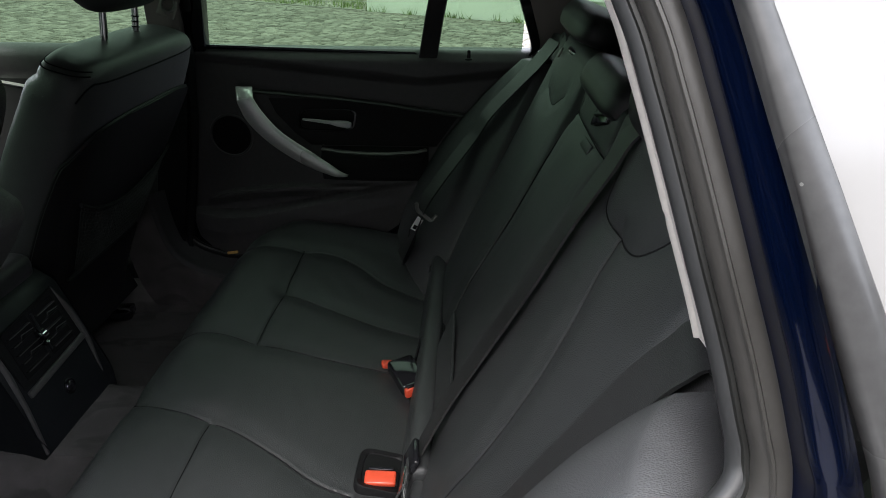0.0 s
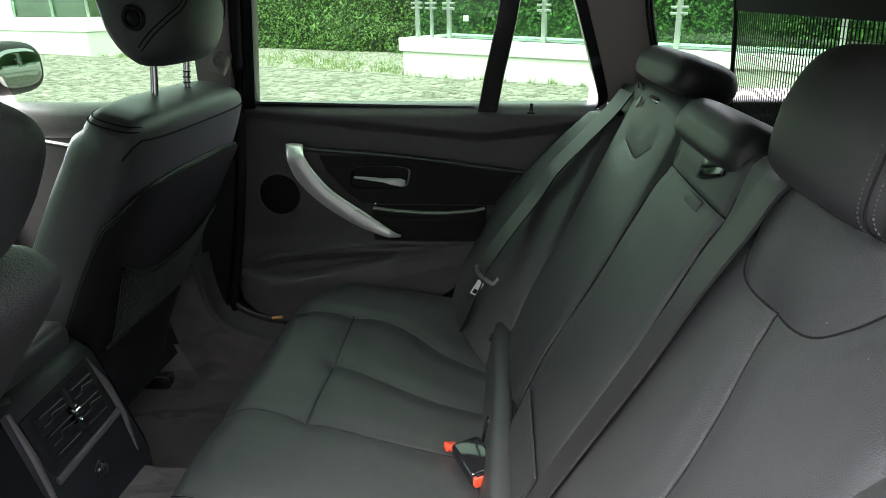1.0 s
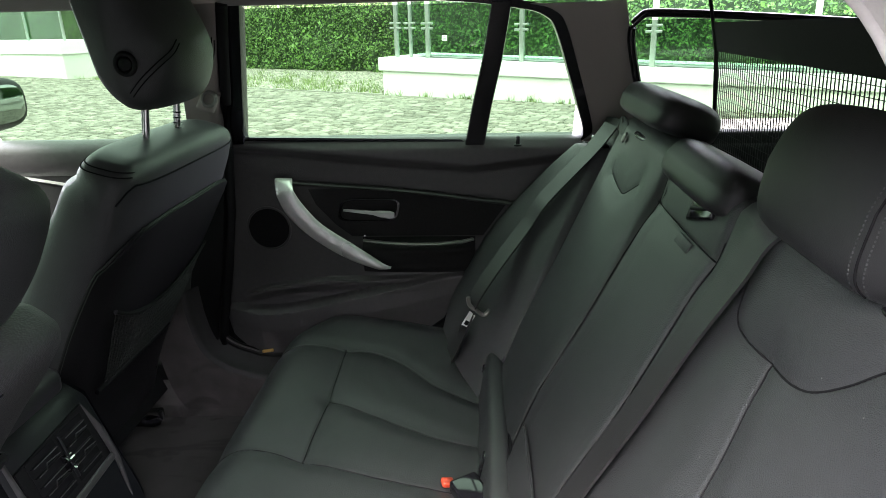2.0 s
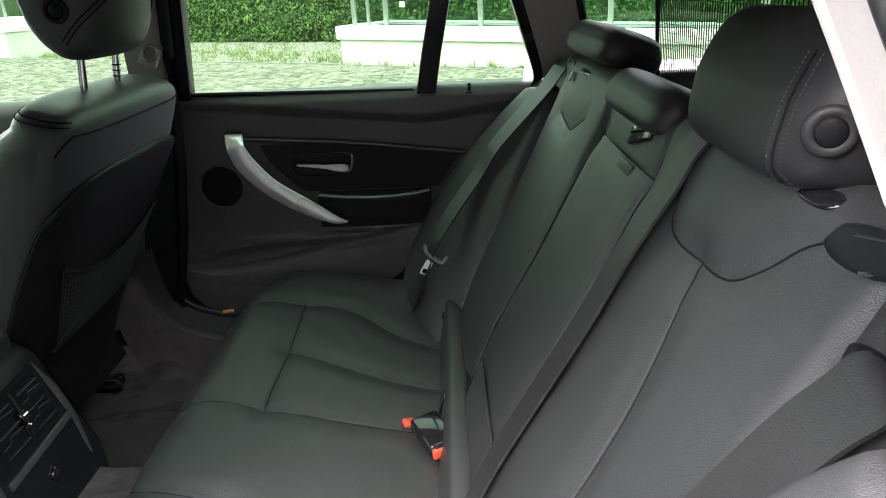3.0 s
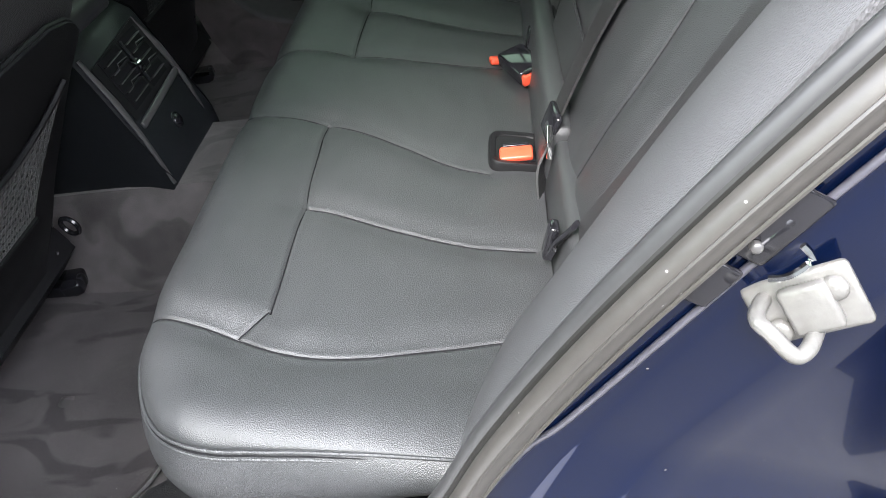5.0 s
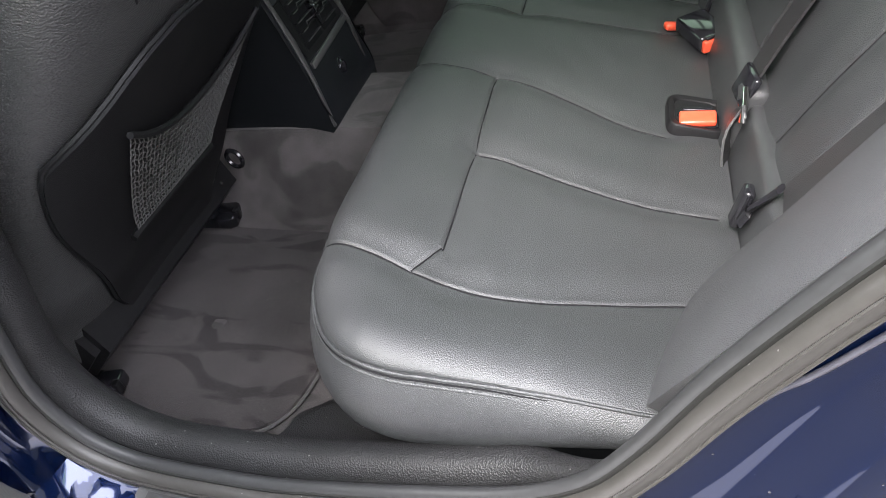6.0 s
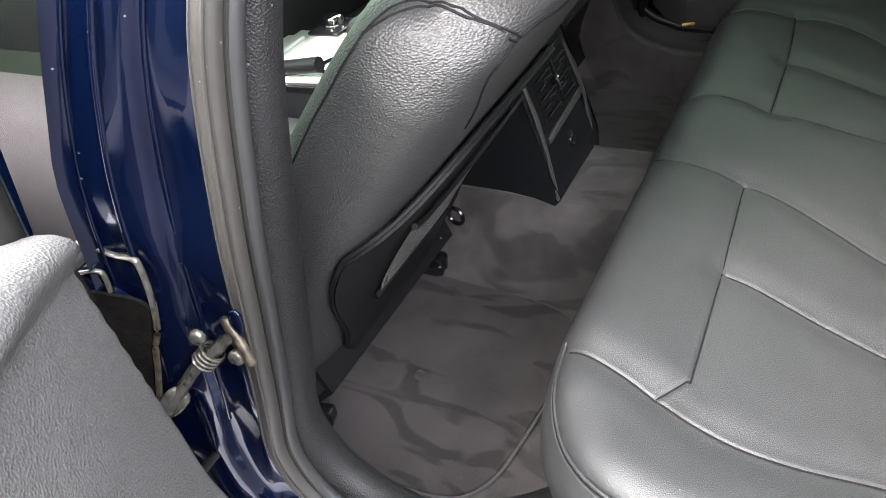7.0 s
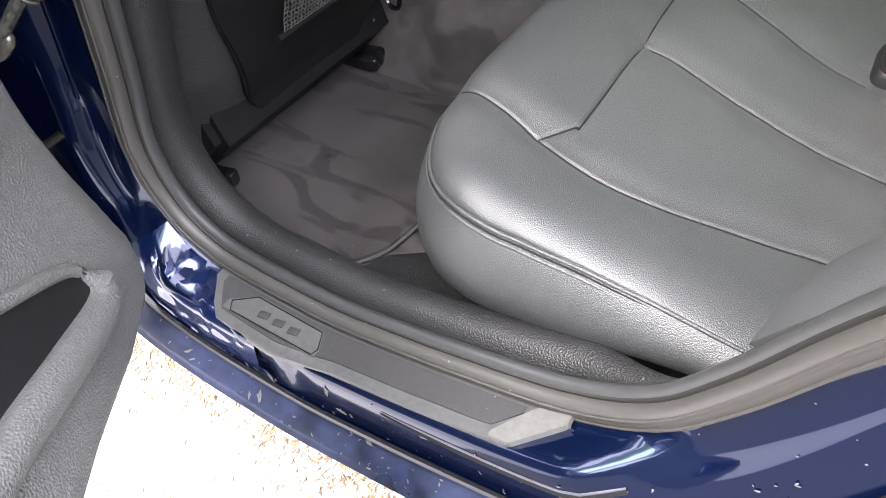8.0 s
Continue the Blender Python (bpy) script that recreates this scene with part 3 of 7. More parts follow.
# dried dirt and chips on the sill paint
cr = random.Random(21)
verts, faces = [], []
low = [i for i in range(len(NEAR)) if NEAR[i].z < 0.60 and -0.66 < NEAR[i].x < -0.10]
for k in range(240):
    i = cr.choice(low)
    ledge = cr.random() < 0.7
    j = cr.choice((7, 8, 9)) if ledge else cr.choice((3, 4, 5))
    f = cr.random()
    p = jamb_point(i, j).lerp(jamb_point(i, j + 1), f)
    u = (jamb_point(i + 1, j) - jamb_point(i, j)).normalized()
    w = (jamb_point(i, j + 1) - jamb_point(i, j)).normalized()
    n = u.cross(w).normalized()
    n = n if n.y < 0.2 and n.z > -0.5 else -n
    size = cr.uniform(0.0008, 0.0022) if cr.random() < 0.85 else cr.uniform(0.003, 0.007)
    turn = cr.uniform(0, 3.14)
    b0 = len(verts)
    for q in range(7):
        an = 2 * math.pi * q / 7
        r = size * cr.uniform(0.4, 1.0)
        cx, cy = r * math.cos(an) * 1.5, r * math.sin(an) * 0.6
        verts.append(p + n * 0.0012 + u * (cx * math.cos(turn) - cy * math.sin(turn)) + w * (cx * math.sin(turn) + cy * math.cos(turn)))
    faces.append(tuple(range(b0, b0 + 7)))
me = bpy.data.meshes.new("dirt_flakes")
me.from_pydata(verts, [], faces)
me.materials.append(CHIP)
dirt = tagged(new("dirt_flakes", me), "dried pale dirt flakes on the blue sill paint", "dirt", "", "stuff")
# stamped ridges down the pillar jamb
for j, lo_z, hi_z, rr in ((3, 0.62, 1.40, 0.0022), (5, 0.66, 1.40, 0.0030), (6, 0.52, 1.40, 0.0016)):
    part("stamped_ridge", tube([jamb_point(i, j, 0.0) for i in range(len(NEAR)) if NEAR[i].x < -0.5 and lo_z < NEAR[i].z < hi_z], rr, 8), PAINT, body, "stamped ridge in the blue pillar")
# pale tube paints the glint on the rear jamb's crease
part("seam_glint", tube(smoothline([(-0.128, -0.727, 0.528), (-0.096, -0.724, 0.587), (-0.049, -0.7235, 0.671), (-0.021, -0.7235, 0.704), (0.037, -0.7235, 0.786), (0.088, -0.7235, 0.858), (0.127, -0.722, 0.906), (0.165, -0.720, 0.948)], 5), 0.0022, 8), EDGEGLINT, body, "rear jamb seam with its glint painted pale")
part("stamped_pocket", pillow((jamb_point(40, 4) + jamb_point(40, 5)) / 2, Vector((0.28, 0, 1)).normalized(), Vector((1, -0.4, -0.28)).normalized(), Vector((0.35, -0.9, 0)).normalized(), 0.055, 0.016, 0.004, 2.4, 32, 8), PAINT, body, "stamped blue field round the check strap")
# crumpled protective film low on the pillar
rows = []
for a in range(41):
    i, f = 58 + a // 2, (a % 2) / 2
    r = []
    for b in range(25):
        j, g = 1 + (b * 4) // 24, ((b * 4) % 24) / 24
        j, g = (4, 1.0) if j > 4 else (j, g)
        p = jamb_point(i, j, 0.002).lerp(jamb_point(i, j + 1, 0.002), g).lerp(jamb_point(i + 1, j, 0.002).lerp(jamb_point(i + 1, j + 1, 0.002), g), f)
        edge = min(a, 40 - a, 12) / 12
        h = (0.0050 * abs(noise.noise(p * 38)) + 0.0022 * abs(noise.noise(p * 95))) * edge
        r.append(p + Vector((0.2, -0.6, 0.75)) * h)
    rows.append(r)
part("jamb_film", surface(rows), FILM, body, "creased clear film over blue paint")

# floor pan, tunnel, closing panels
floor = thing("floor", "dark carpeted car floor with raised centre tunnel", "floor", (-0.9, 0, 0.33), kind="structure")
xs = lin(-1.75, -0.30, 30)
ys = sorted(lin(-0.66, 0.72, 80) + [0.078, 0.081, 0.084, 0.090])


def floor_z(x, y):
    t = abs(y - 0.01)
    half = 0.125 if y < 0 else 0.071 + 0.010 * min(max(-0.53 - x, 0) / 0.08, 1)
    hump = 0.482 if t < half else 0.318 + 0.164 * max(0, 1 - (t - half) / 0.070) ** 1.3
    edge = max(0, (abs(y) - 0.60) / 0.06)
    ripple = 0.004 * noise.noise(Vector((x * 7, y * 7, 0)))
    return hump + ripple + 0.10 * min(edge, 1) * (y > 0) + max(0, (-1.15 - x)) * 0.35


part("carpet", surface([[Vector((x, y, floor_z(x, y))) for y in ys] for x in xs], thick=-0.02), CARPET, floor)
shell = thing("cabin_shell", "roof and closing panels of the car cabin", "car body", (0, 0, 0.3), kind="structure")
part("roof", surface([[Vector((x, y, 1.425 - 0.10 * (abs(y) / 0.6) ** 3 - 0.05 * ((x + 0.1) / 1.3) ** 2)) for y in lin(-0.56, 0.56, 20)] for x in lin(-1.15, 1.25, 16)], thick=0.02), LINER, shell, "light grey fabric headliner")
part("cargo_floor", box((0.80, 0, 0.52), (1.0, 1.30, 0.04), None, 0.01), CARPET, shell)
part("tail_panel", box((1.27, 0, 0.72), (0.04, 1.34, 0.42), None, 0.01), PLASTIC, shell)
part("cargo_side", box((0.78, -0.66, 0.74), (0.98, 0.04, 0.42), None, 0.01), PLASTIC, shell)
part("cargo_side", box((0.78, 0.68, 0.74), (0.98, 0.04, 0.50), None, 0.01), PLASTIC, shell)
part("heel_board", box((-0.27, 0, 0.37), (0.04, 1.30, 0.18), None, 0.01), CARPET, shell)
part("dash_panel", surface([[Vector((x, y, z)) for y in lin(-0.72, 0.72, 8)] for x, z in ((-1.40, 0.30), (-1.30, 0.55), (-1.22, 0.80), (-1.28, 0.93), (-1.45, 0.98), (-1.85, 0.98))]), PLASTIC, shell, "black dashboard")
part("floor_side", box((-0.98, -0.69, 0.38), (0.48, 0.04, 0.18), None, 0.01), PLASTIC, shell)

part("roof_skin", surface([[Vector((x, y, 1.452 - 0.10 * (abs(y) / 0.6) ** 3 - 0.05 * ((x + 0.1) / 1.3) ** 2)) for y in lin(-0.58, 0.58, 20)] for x in lin(-1.16, 1.26, 16)], thick=0.008), PAINT, shell, "dark blue painted roof")
part("bonnet", surface([[Vector((x, y, 0.97 - 0.06 * (abs(y) / 0.75) ** 3 - 0.10 * ((-1.82 - x) / 1.0) ** 2)) for y in lin(-0.76, 0.76, 12)] for x in lin(-2.9, -1.80, 8)], thick=0.01), PAINT, shell, "dark blue bonnet")
part("nose", surface([[Vector((x, y, z)) for y in lin(-0.74, 0.74, 6)] for x, z in ((-2.88, 0.86), (-2.98, 0.66), (-2.98, 0.36), (-2.85, 0.24))], thick=0.01), PAINT, shell, "dark blue car nose")
part("underbody", box((-0.85, 0, 0.24), (4.0, 1.40, 0.04), None, 0.01), PLASTIC, shell, "black underbody")
# shut near front door and wing
part("near_wing", surface([[Vector((x, -lerp(z, [0.28, 0.65, 0.98], [0.79, 0.85, 0.78]), z)) for z in lin(0.28, 0.97, 10)] for x in lin(-2.95, -0.735, 12)], thick=0.01), PAINT, shell, "dark blue front wing and door skin")
part("near_front_trim", surface([[Vector((x, -0.69 + 0.02 * math.sin(max(0, (z - 0.5) / 0.5) * 1.6), z)) for z in lin(0.36, 0.98, 10)] for x in lin(-1.70, -0.78, 6)]), DOORTRIM, shell, "dark front door trim")
nf = part("near_front_pane", surface([[Vector((x, -(side(z) + 0.016), z)) for z in lin(0.98, 1.36, 3)] for x in lin(-1.35, -0.76, 4)]), CABINGLASS, shell, "tinted front door window")
nf.visible_shadow = False

# far side: pillars, window frame, panes, quarter window
def strip_far(a, b, off, depth, bevel=0.004):
    """A panel between two lines of (x, z) on the far side."""
    bm = bmesh.new()
    rws = []
    for (x0, z0), (x1, z1) in zip(a, b):
        p0, p1 = Vector((x0, side(z0) + off, z0)), Vector((x1, side(z1) + off, z1))
        m = (p0 + p1) / 2
        rws.append([p0 + Vector((0, depth, 0)), p0 + Vector((0, 0.004, 0)), p0 * 0.93 + m * 0.07, p0 * 0.3 + p1 * 0.7, p1 * 0.93 + m * 0.07, p1 + Vector((0, 0.004, 0)), p1 + Vector((0, depth, 0))])
    grid_into(bm, rws)
    return bm


zs = [0.40, 0.55, 0.70, 0.85, 1.00, 1.10, 1.20, 1.30]
pill_f = [-0.76, -0.75, -0.72, -0.69, -0.675, -0.655, -0.635, -0.61]
pill_r = [-0.690, -0.672, -0.640, -0.615, -0.602, -0.577, -0.552, -0.525]
far = thing("far_side_frame", "taupe and black trim round the far side windows", "window frame", (-0.2, 0.69, 0.45), kind="structure")
part("b_pillar", strip_far(list(zip(pill_f, zs))[4:], list(zip(pill_r, zs))[4:], -0.035, 0.05), PILLAR, far, "taupe pillar cover")
part("b_pillar_foot", strip_far(list(zip(pill_f, zs))[:5], list(zip(pill_r, zs))[:5], -0.033, 0.05), PLASTIC, far, "black lower pillar cover")
seal_r = [a + 0.016 for a in pill_r]
part("pillar_seal", tube([Vector((x, side(z) - 0.020, z)) for x, z in zip([a + 0.010 for a in pill_r], zs)], 0.012, 8), PLASTIC, far, "black door seal")
FARSILL = smoothline([(-0.690, 0.67, 0.66), (-0.684, 0.67, 0.59), (-0.668, 0.67, 0.526), (-0.640, 0.67, 0.496), (-0.595, 0.67, 0.478), (-0.54, 0.67, 0.468), (-0.30, 0.67, 0.46)], 5)
part("pillar_seal_lower", tube(FARSILL, 0.009, 8), SEALDARK, far, "dark lower door seal")
part("seal_lip", tube([p + Vector((0, -0.006, 0.006)) for p in FARSILL[4:26]], 0.0022, 6), SEAL, far, "shiny seal lip")
rows, low = [], []
for i, p in enumerate(FARSILL):
    d = FARSILL[min(i + 1, len(FARSILL) - 1)] - FARSILL[max(i - 1, 0)]
    o = Vector((d.z, 0, -d.x)).normalized()
    o = o if o.x + o.z < 0 else -o
    rows.append(smoothline([p + o * 0.004, p + o * 0.016 + Vector((0, -0.012, 0)), p + o * 0.030 + Vector((0, -0.030, 0)), p + o * 0.036 + Vector((0, -0.046, 0)), p + o * 0.046 + Vector((0, -0.052, 0))], 3))
    low.append([rows[-1][-1], rows[-1][-1] + o * 0.05 + Vector((0, -0.004, -0.01)), rows[-1][-1] + o * 0.08 + Vector((0, -0.006, -0.10))])
part("sill_cover", surface(rows), DARKTRIM, far, "dark curved plastic sill cover")
part("sill_wall", surface(low), CARPET, far, "dark carpet below the sill cover")
# door window frame and divider
part("frame_front", strip_far([(a + 0.006, z) for a, z in zip(pill_r[4:], zs[4:])], [(-0.553 + (z - 1.016) * 0.25, z) for z in zs[4:]], -0.012, 0.03), GLOSSBLACK, far, "black window frame")
zz = [0.985, 1.08, 1.18, 1.29]
part("divider", strip_far([(lerp(z, [1.0, 1.26], [-0.053, 0.006]), z) for z in zz], [(lerp(z, [1.0, 1.26], [-0.009, 0.046]), z) for z in zz], -0.014, 0.03), GLOSSBLACK, far, "black window divider bar")
arc = smoothline([(0.190, 0, 0.990), (0.208, 0, 1.010), (0.200, 0, 1.05), (0.163, 0, 1.156), (0.133, 0, 1.235), (0.110, 0, 1.262), (0.06, 0, 1.277), (-0.10, 0, 1.295), (-0.5, 0, 1.31)], 5)
part("frame_rear", strip_far([(p.x, p.z) for p in arc], [(p.x + 0.022, p.z + 0.012) for p in arc], -0.012, 0.03), GLOSSBLACK, far, "black curved window frame")
part("c_pillar", strip_far([(p.x + 0.020, p.z + 0.008) for p in arc[:31]], [(lerp(p.z, [0.95, 1.09, 1.23, 1.28], [0.345, 0.315, 0.275, 0.26]), p.z + 0.01) for p in arc[:31]], -0.016, 0.05), PILLAR, far, "taupe cloth rear pillar cover")
part("c_pillar_base", strip_far([(0.19, 0.80), (0.215, 0.90), (0.222, 1.0)], [(0.55, 0.80), (0.48, 0.94), (0.39, 1.02)], -0.016, 0.05), PILLAR, far)
part("roof_rail", strip_far([(x, 1.295) for x in lin(-1.1, 1.2, 6)], [(x, 1.40) for x in lin(-1.1, 1.2, 6)], -0.02, 0.05), LINER, far, "light grey roof rail cover")
part("quarter_rim", tube(smoothline([(0.325, 0.640, 1.03), (0.312, 0.612, 1.10), (0.280, 0.572, 1.215), (0.290, 0.556, 1.255), (0.34, 0.552, 1.262), (0.60, 0.556, 1.245), (0.85, 0.56, 1.225)], 5), 0.008, 8), GLOSSBLACK, far, "black window rim")
part("quarter_lower", strip_far([(x, 1.015) for x in lin(0.32, 1.2, 6)], [(x, 0.90) for x in lin(0.32, 1.2, 6)], -0.016, 0.04), PLASTIC, far)
part("d_pillar", strip_far([(0.86, 1.04), (0.93, 1.15), (0.96, 1.24)], [(1.2, 1.04), (1.2, 1.15), (1.2, 1.24)], -0.016, 0.04), PILLAR, far)
part("belt_guide_plate", box((-0.592, 0.600, 1.113), (0.04, 0.012, 0.06), pose(0, 0, 0, -24, 20, 0), 0.005), PILLAR, far)
part("belt_guide", ring((-0.588, 0.588, 1.113), (0, -1, 0.3), 0.015, 0.004, 24, 8), SATINTRIM, far, "black belt guide loop")
for a, b, nm in (((-0.56, 1.0), (0.19, 1.29), "rear_door_pane"), ((-1.15, 1.0), (-0.62, 1.30), "front_door_pane"), ((0.28, 1.04), (0.95, 1.25), "quarter_pane")):
    p = part(nm, surface([[Vector((x, side(z) + 0.016, z)) for z in lin(a[1], b[1], 3)] for x in lin(a[0], b[0], 4)]), CABINGLASS, far, "green tinted side window")
    p.visible_shadow = False
part("far_outer_panel", surface([[Vector((x, lerp(z, [0.2, 0.6, 1.0], [0.78, 0.86, 0.78]), z)) for z in lin(0.22, 0.99, 8)] for x in lin(-1.8, 1.3, 6)], thick=0.01), PAINT, shell, "dark blue outer body side")
part("far_sill_board", box((-0.30, 0.70, 0.40), (1.2, 0.10, 0.10), None, 0.01), PLASTIC, shell)
part("far_rear_board", box((-0.20, 0.756, 0.62), (1.60, 0.02, 0.74), None, 0.004), PLASTIC, shell)
ws = part("windscreen", surface([[Vector((lerp(z, [0.98, 1.38], [-1.75, -1.1]), y, z)) for z in lin(0.98, 1.38, 4)] for y in lin(-0.6, 0.6, 6)]), CABINGLASS, shell, "tinted windscreen")
ws.visible_shadow = False
rw = part("rear_window", surface([[Vector((lerp(z, [0.93, 1.40], [1.27, 1.12]), y, z)) for z in lin(0.93, 1.40, 4)] for y in lin(-0.62, 0.62, 6)]), CABINGLASS, shell, "tinted tailgate window")
rw.visible_shadow = False

# near side outer body behind the door opening
quarter = thing("rear_quarter", "dark blue rear quarter panel with tinted side window", "car body", (0.5, -0.75, 0.5))
part("skin", surface([[Vector((x, -lerp(z, [0.35, 0.7, 0.95, 1.0, 1.05], [0.80, 0.86, 0.84, 0.80, 0.755]), z)) for z in lin(0.35, 1.05, 12)] for x in lin(0.31, 1.3, 8)], thick=0.01), PAINT, quarter)
def edge_x(z):
    return lerp(z, [1.03, 1.081, 1.107, 1.153, 1.186, 1.239, 1.33], [0.244, 0.228, 0.218, 0.200, 0.188, 0.168, 0.130])


def edge_y(z):
    return lerp(z, [1.03, 1.081, 1.107, 1.153, 1.186, 1.239, 1.33], [-0.745, -0.728, -0.719, -0.703, -0.690, -0.668, -0.632])


def band(z):
    return lerp(z, [1.05, 1.24], [0.026, 0.012])


part("window_trim", surface([[Vector((edge_x(z) + band(z) * f, edge_y(z) + dy, z)) for z in lin(1.03, 1.33, 10)] for f, dy in ((-0.05, 0.006), (0.0, 0.0), (0.15, -0.003), (0.5, -0.004), (0.9, -0.002), (1.0, 0.002), (1.02, 0.008))]), SCUFF, quarter, "satin grey window trim band")
part("pane", surface([[Vector((edge_x(z) + band(z) + x, edge_y(z) + 0.003, z)) for z in lin(1.03, 1.33, 10)] for x in lin(-0.002, 1.0, 6)], thick=0.004), SKYPANE, quarter, "side window with its sky reflection painted pale")
part("near_c_pillar", surface([[Vector((x + lerp(z, [0.9, 1.30], [0.03, -0.03]), -(side(z) - 0.012), z)) for z in lin(0.90, 1.33, 8)] for x in lin(0.26, 1.2, 8)]), PILLAR, quarter, "taupe inner pillar cover")
hi = [i for i in range(len(NEAR)) if NEAR[i].x > 0 and NEAR[i].z > 1.075]
part("pillar_return", surface([[NEAR[i] + Vector((0, dy, 0)) + outward(NEAR, i) * o for o, dy in ((0.0, 0.006), (-0.004, 0.014), (-0.008, 0.022), (-0.010, 0.046), (0.03, 0.060))] for i in hi]), CREAM, quarter, "pale cloth pillar return")
part("pillar_edge", tube([NEAR[i] + outward(NEAR, i) * -0.009 + Vector((0, 0.044, 0)) for i in hi], 0.0032, 8), CREAM, quarter, "pale cloth pillar edge")
# ---- rear bench ----
SEAM_D = [(-0.455, -0.085), (-0.424, -0.104), (-0.322, -0.109), (-0.22, -0.150), (-0.142, -0.192), (-0.085, -0.206)]
SEAM_T = [(-0.322, -0.109), (-0.318, -0.303), (-0.317, -0.472), (-0.321, -0.489), (-0.344, -0.522)]
SEAM_E = [(-0.318, -0.303), (-0.203, -0.338), (-0.111, -0.3575), (-0.030, -0.356)]
SEAM_B = [(-0.455, -0.495), (-0.41, -0.507), (-0.344, -0.524), (-0.295, -0.542), (-0.228, -0.545), (-0.143, -0.525), (-0.088, -0.509), (-0.045, -0.499)]
SEAM_C = [(-0.455, 0.085), (-0.40, 0.112), (-0.315, 0.112), (-0.193, 0.104), (-0.062, 0.104)]
SEAM_T2 = [(-0.315, 0.112), (-0.312, 0.303), (-0.318, 0.495), (-0.322, 0.504)]
SEAM_E2 = [(-0.312, 0.303), (-0.205, 0.272), (-0.108, 0.246), (-0.022, 0.241)]
SEAM_B2 = [(-0.455, 0.455), (-0.40, 0.490), (-0.322, 0.504), (-0.24, 0.508), (-0.18, 0.480), (-0.11, 0.425), (-0.02, 0.392)]
SEAMS = [line2(s) for s in (SEAM_D, SEAM_T, SEAM_E, SEAM_B, SEAM_C, SEAM_T2, SEAM_E2, SEAM_B2)]
XB, XF, YW = -0.012, -0.450, 0.655


def front_x(y):
    t = min(max(0, (abs(y) - 0.45) / (YW - 0.45)), 1)
    return -0.315 - 0.140 * (1 - t ** 2.2) ** (1 / 2.2)


RIM = [(XB, -YW)] + [(front_x(y), y) for y in (-YW * math.sin(a * math.pi / 80) for a in range(40, -1, -1))]
RIM = RIM + [(x, -y) for x, y in reversed(RIM[:-1])]


def cushion_z(x, y):
    """Height of the cushion's top at arrays of plan points."""
    z = 0.574 - 0.22 * (x + 0.315)
    z = z + 0.012 * np.exp(-((np.abs(y) - 0.60) / 0.07) ** 2) * np.clip((x + 0.40) / 0.2, 0, 1)
    t = np.clip((np.abs(y) - 0.55) / 0.10, 0, 1)
    z = z + 0.013 * t * t * (3 - 2 * t) * np.clip((x + 0.46) / 0.10, 0, 1)
    d = seg_dist(x, y, RIM)
    fall = np.interp(x, [-0.45, -0.40, -0.34, -0.26, -0.18, -0.10], [0.038, 0.030, 0.018, 0.009, 0.004, 0.0])
    reach = np.interp(x, [-0.45, -0.30], [0.062, 0.040])
    f = np.clip(1 - d / reach, 0, 1)
    z = z - fall * (1 - np.sqrt(np.maximum(1 - f * f, 0)))
    z = z + 0.0006 * np.sin(x * 61 + 3 * np.sin(y * 17)) * np.sin(y * 23 + 2 * np.sin(x * 31))
    for s in SEAMS:
        d = seg_dist(x, y, s)
        z = z - 0.0024 * np.exp(-(d / 0.0022) ** 2) - 0.0062 * np.exp(-(d / 0.026) ** 2)
    return z


bench = thing("rear_bench", "black leather rear bench cushion with sewn panels", "car seat", (-0.25, 0, 0.34))
NU, NV = 210, 620
vv = np.linspace(-1, 1, NV)
vv = np.sign(vv) * (1 - (1 - np.abs(vv)) ** 1.6)
uu = np.linspace(0, 1, NU)
uu = 1 - (1 - uu) ** 1.25
Y = YW * np.repeat(vv[:, None], NU, 1)
FX = np.vectorize(front_x)(Y)
X = XB + (FX - XB) * uu[None, :]
Z = cushion_z(X, Y)
part("cushion_top", surface([[Vector((X[i, j], Y[i, j], Z[i, j])) for j in range(NU)] for i in range(NV)]), LEATHER, bench, "black leather with fine creases")
edge = [Vector((X[0, j], Y[0, j], Z[0, j])) for j in range(0, NU, 5)] + [Vector((X[i, -1], Y[i, -1], Z[i, -1])) for i in range(0, NV, 3)] + [Vector((X[-1, j], Y[-1, j], Z[-1, j])) for j in range(NU - 1, -1, -5)]


EDGEN = []
for i in range(len(edge)):
    t = edge[min(i + 2, len(edge) - 1)] - edge[max(i - 2, 0)]
    o = Vector((t.y, -t.x, 0)).normalized()
    EDGEN.append(o if o.dot(edge[i] - Vector((-0.2, 0, 0))) > 0 else -o)


def push(i, out, down):
    return edge[i] + EDGEN[i] * out + Vector((0, 0, -down))


SK = [(0, 0), (0.007, 0.012), (0.016, 0.035), (0.020, 0.065), (0.014, 0.10), (-0.002, 0.13), (-0.025, 0.155), (-0.05, 0.18), (-0.06, 0.24)]
rows = [smoothline([push(i, o, d * lerp(edge[i].x, [-0.40, -0.25, -0.10], [1.0, 0.80, 0.30])) for o, d in SK], 2) for i in range(len(edge))]
part("cushion_side", surface(rows), LEATHER, bench, "grained leather side panel")
for k in (0.000, 0.0075):
    for sgn in (-1, 1):
        part("piping", tube([push(i, 0.002 + k * 0.4, 0.001 + k) for i in range(len(edge)) if edge[i].y * sgn > 0.475], 0.0019, 8), LEATHER, bench, "raised double piping")
for sgn in (-1, 1):
    part("piping_seam", tube([push(i, 0.0036, 0.0047) for i in range(len(edge)) if edge[i].y * sgn > 0.475], 0.0010, 6), STITCH, bench, "dark seam between the piping")
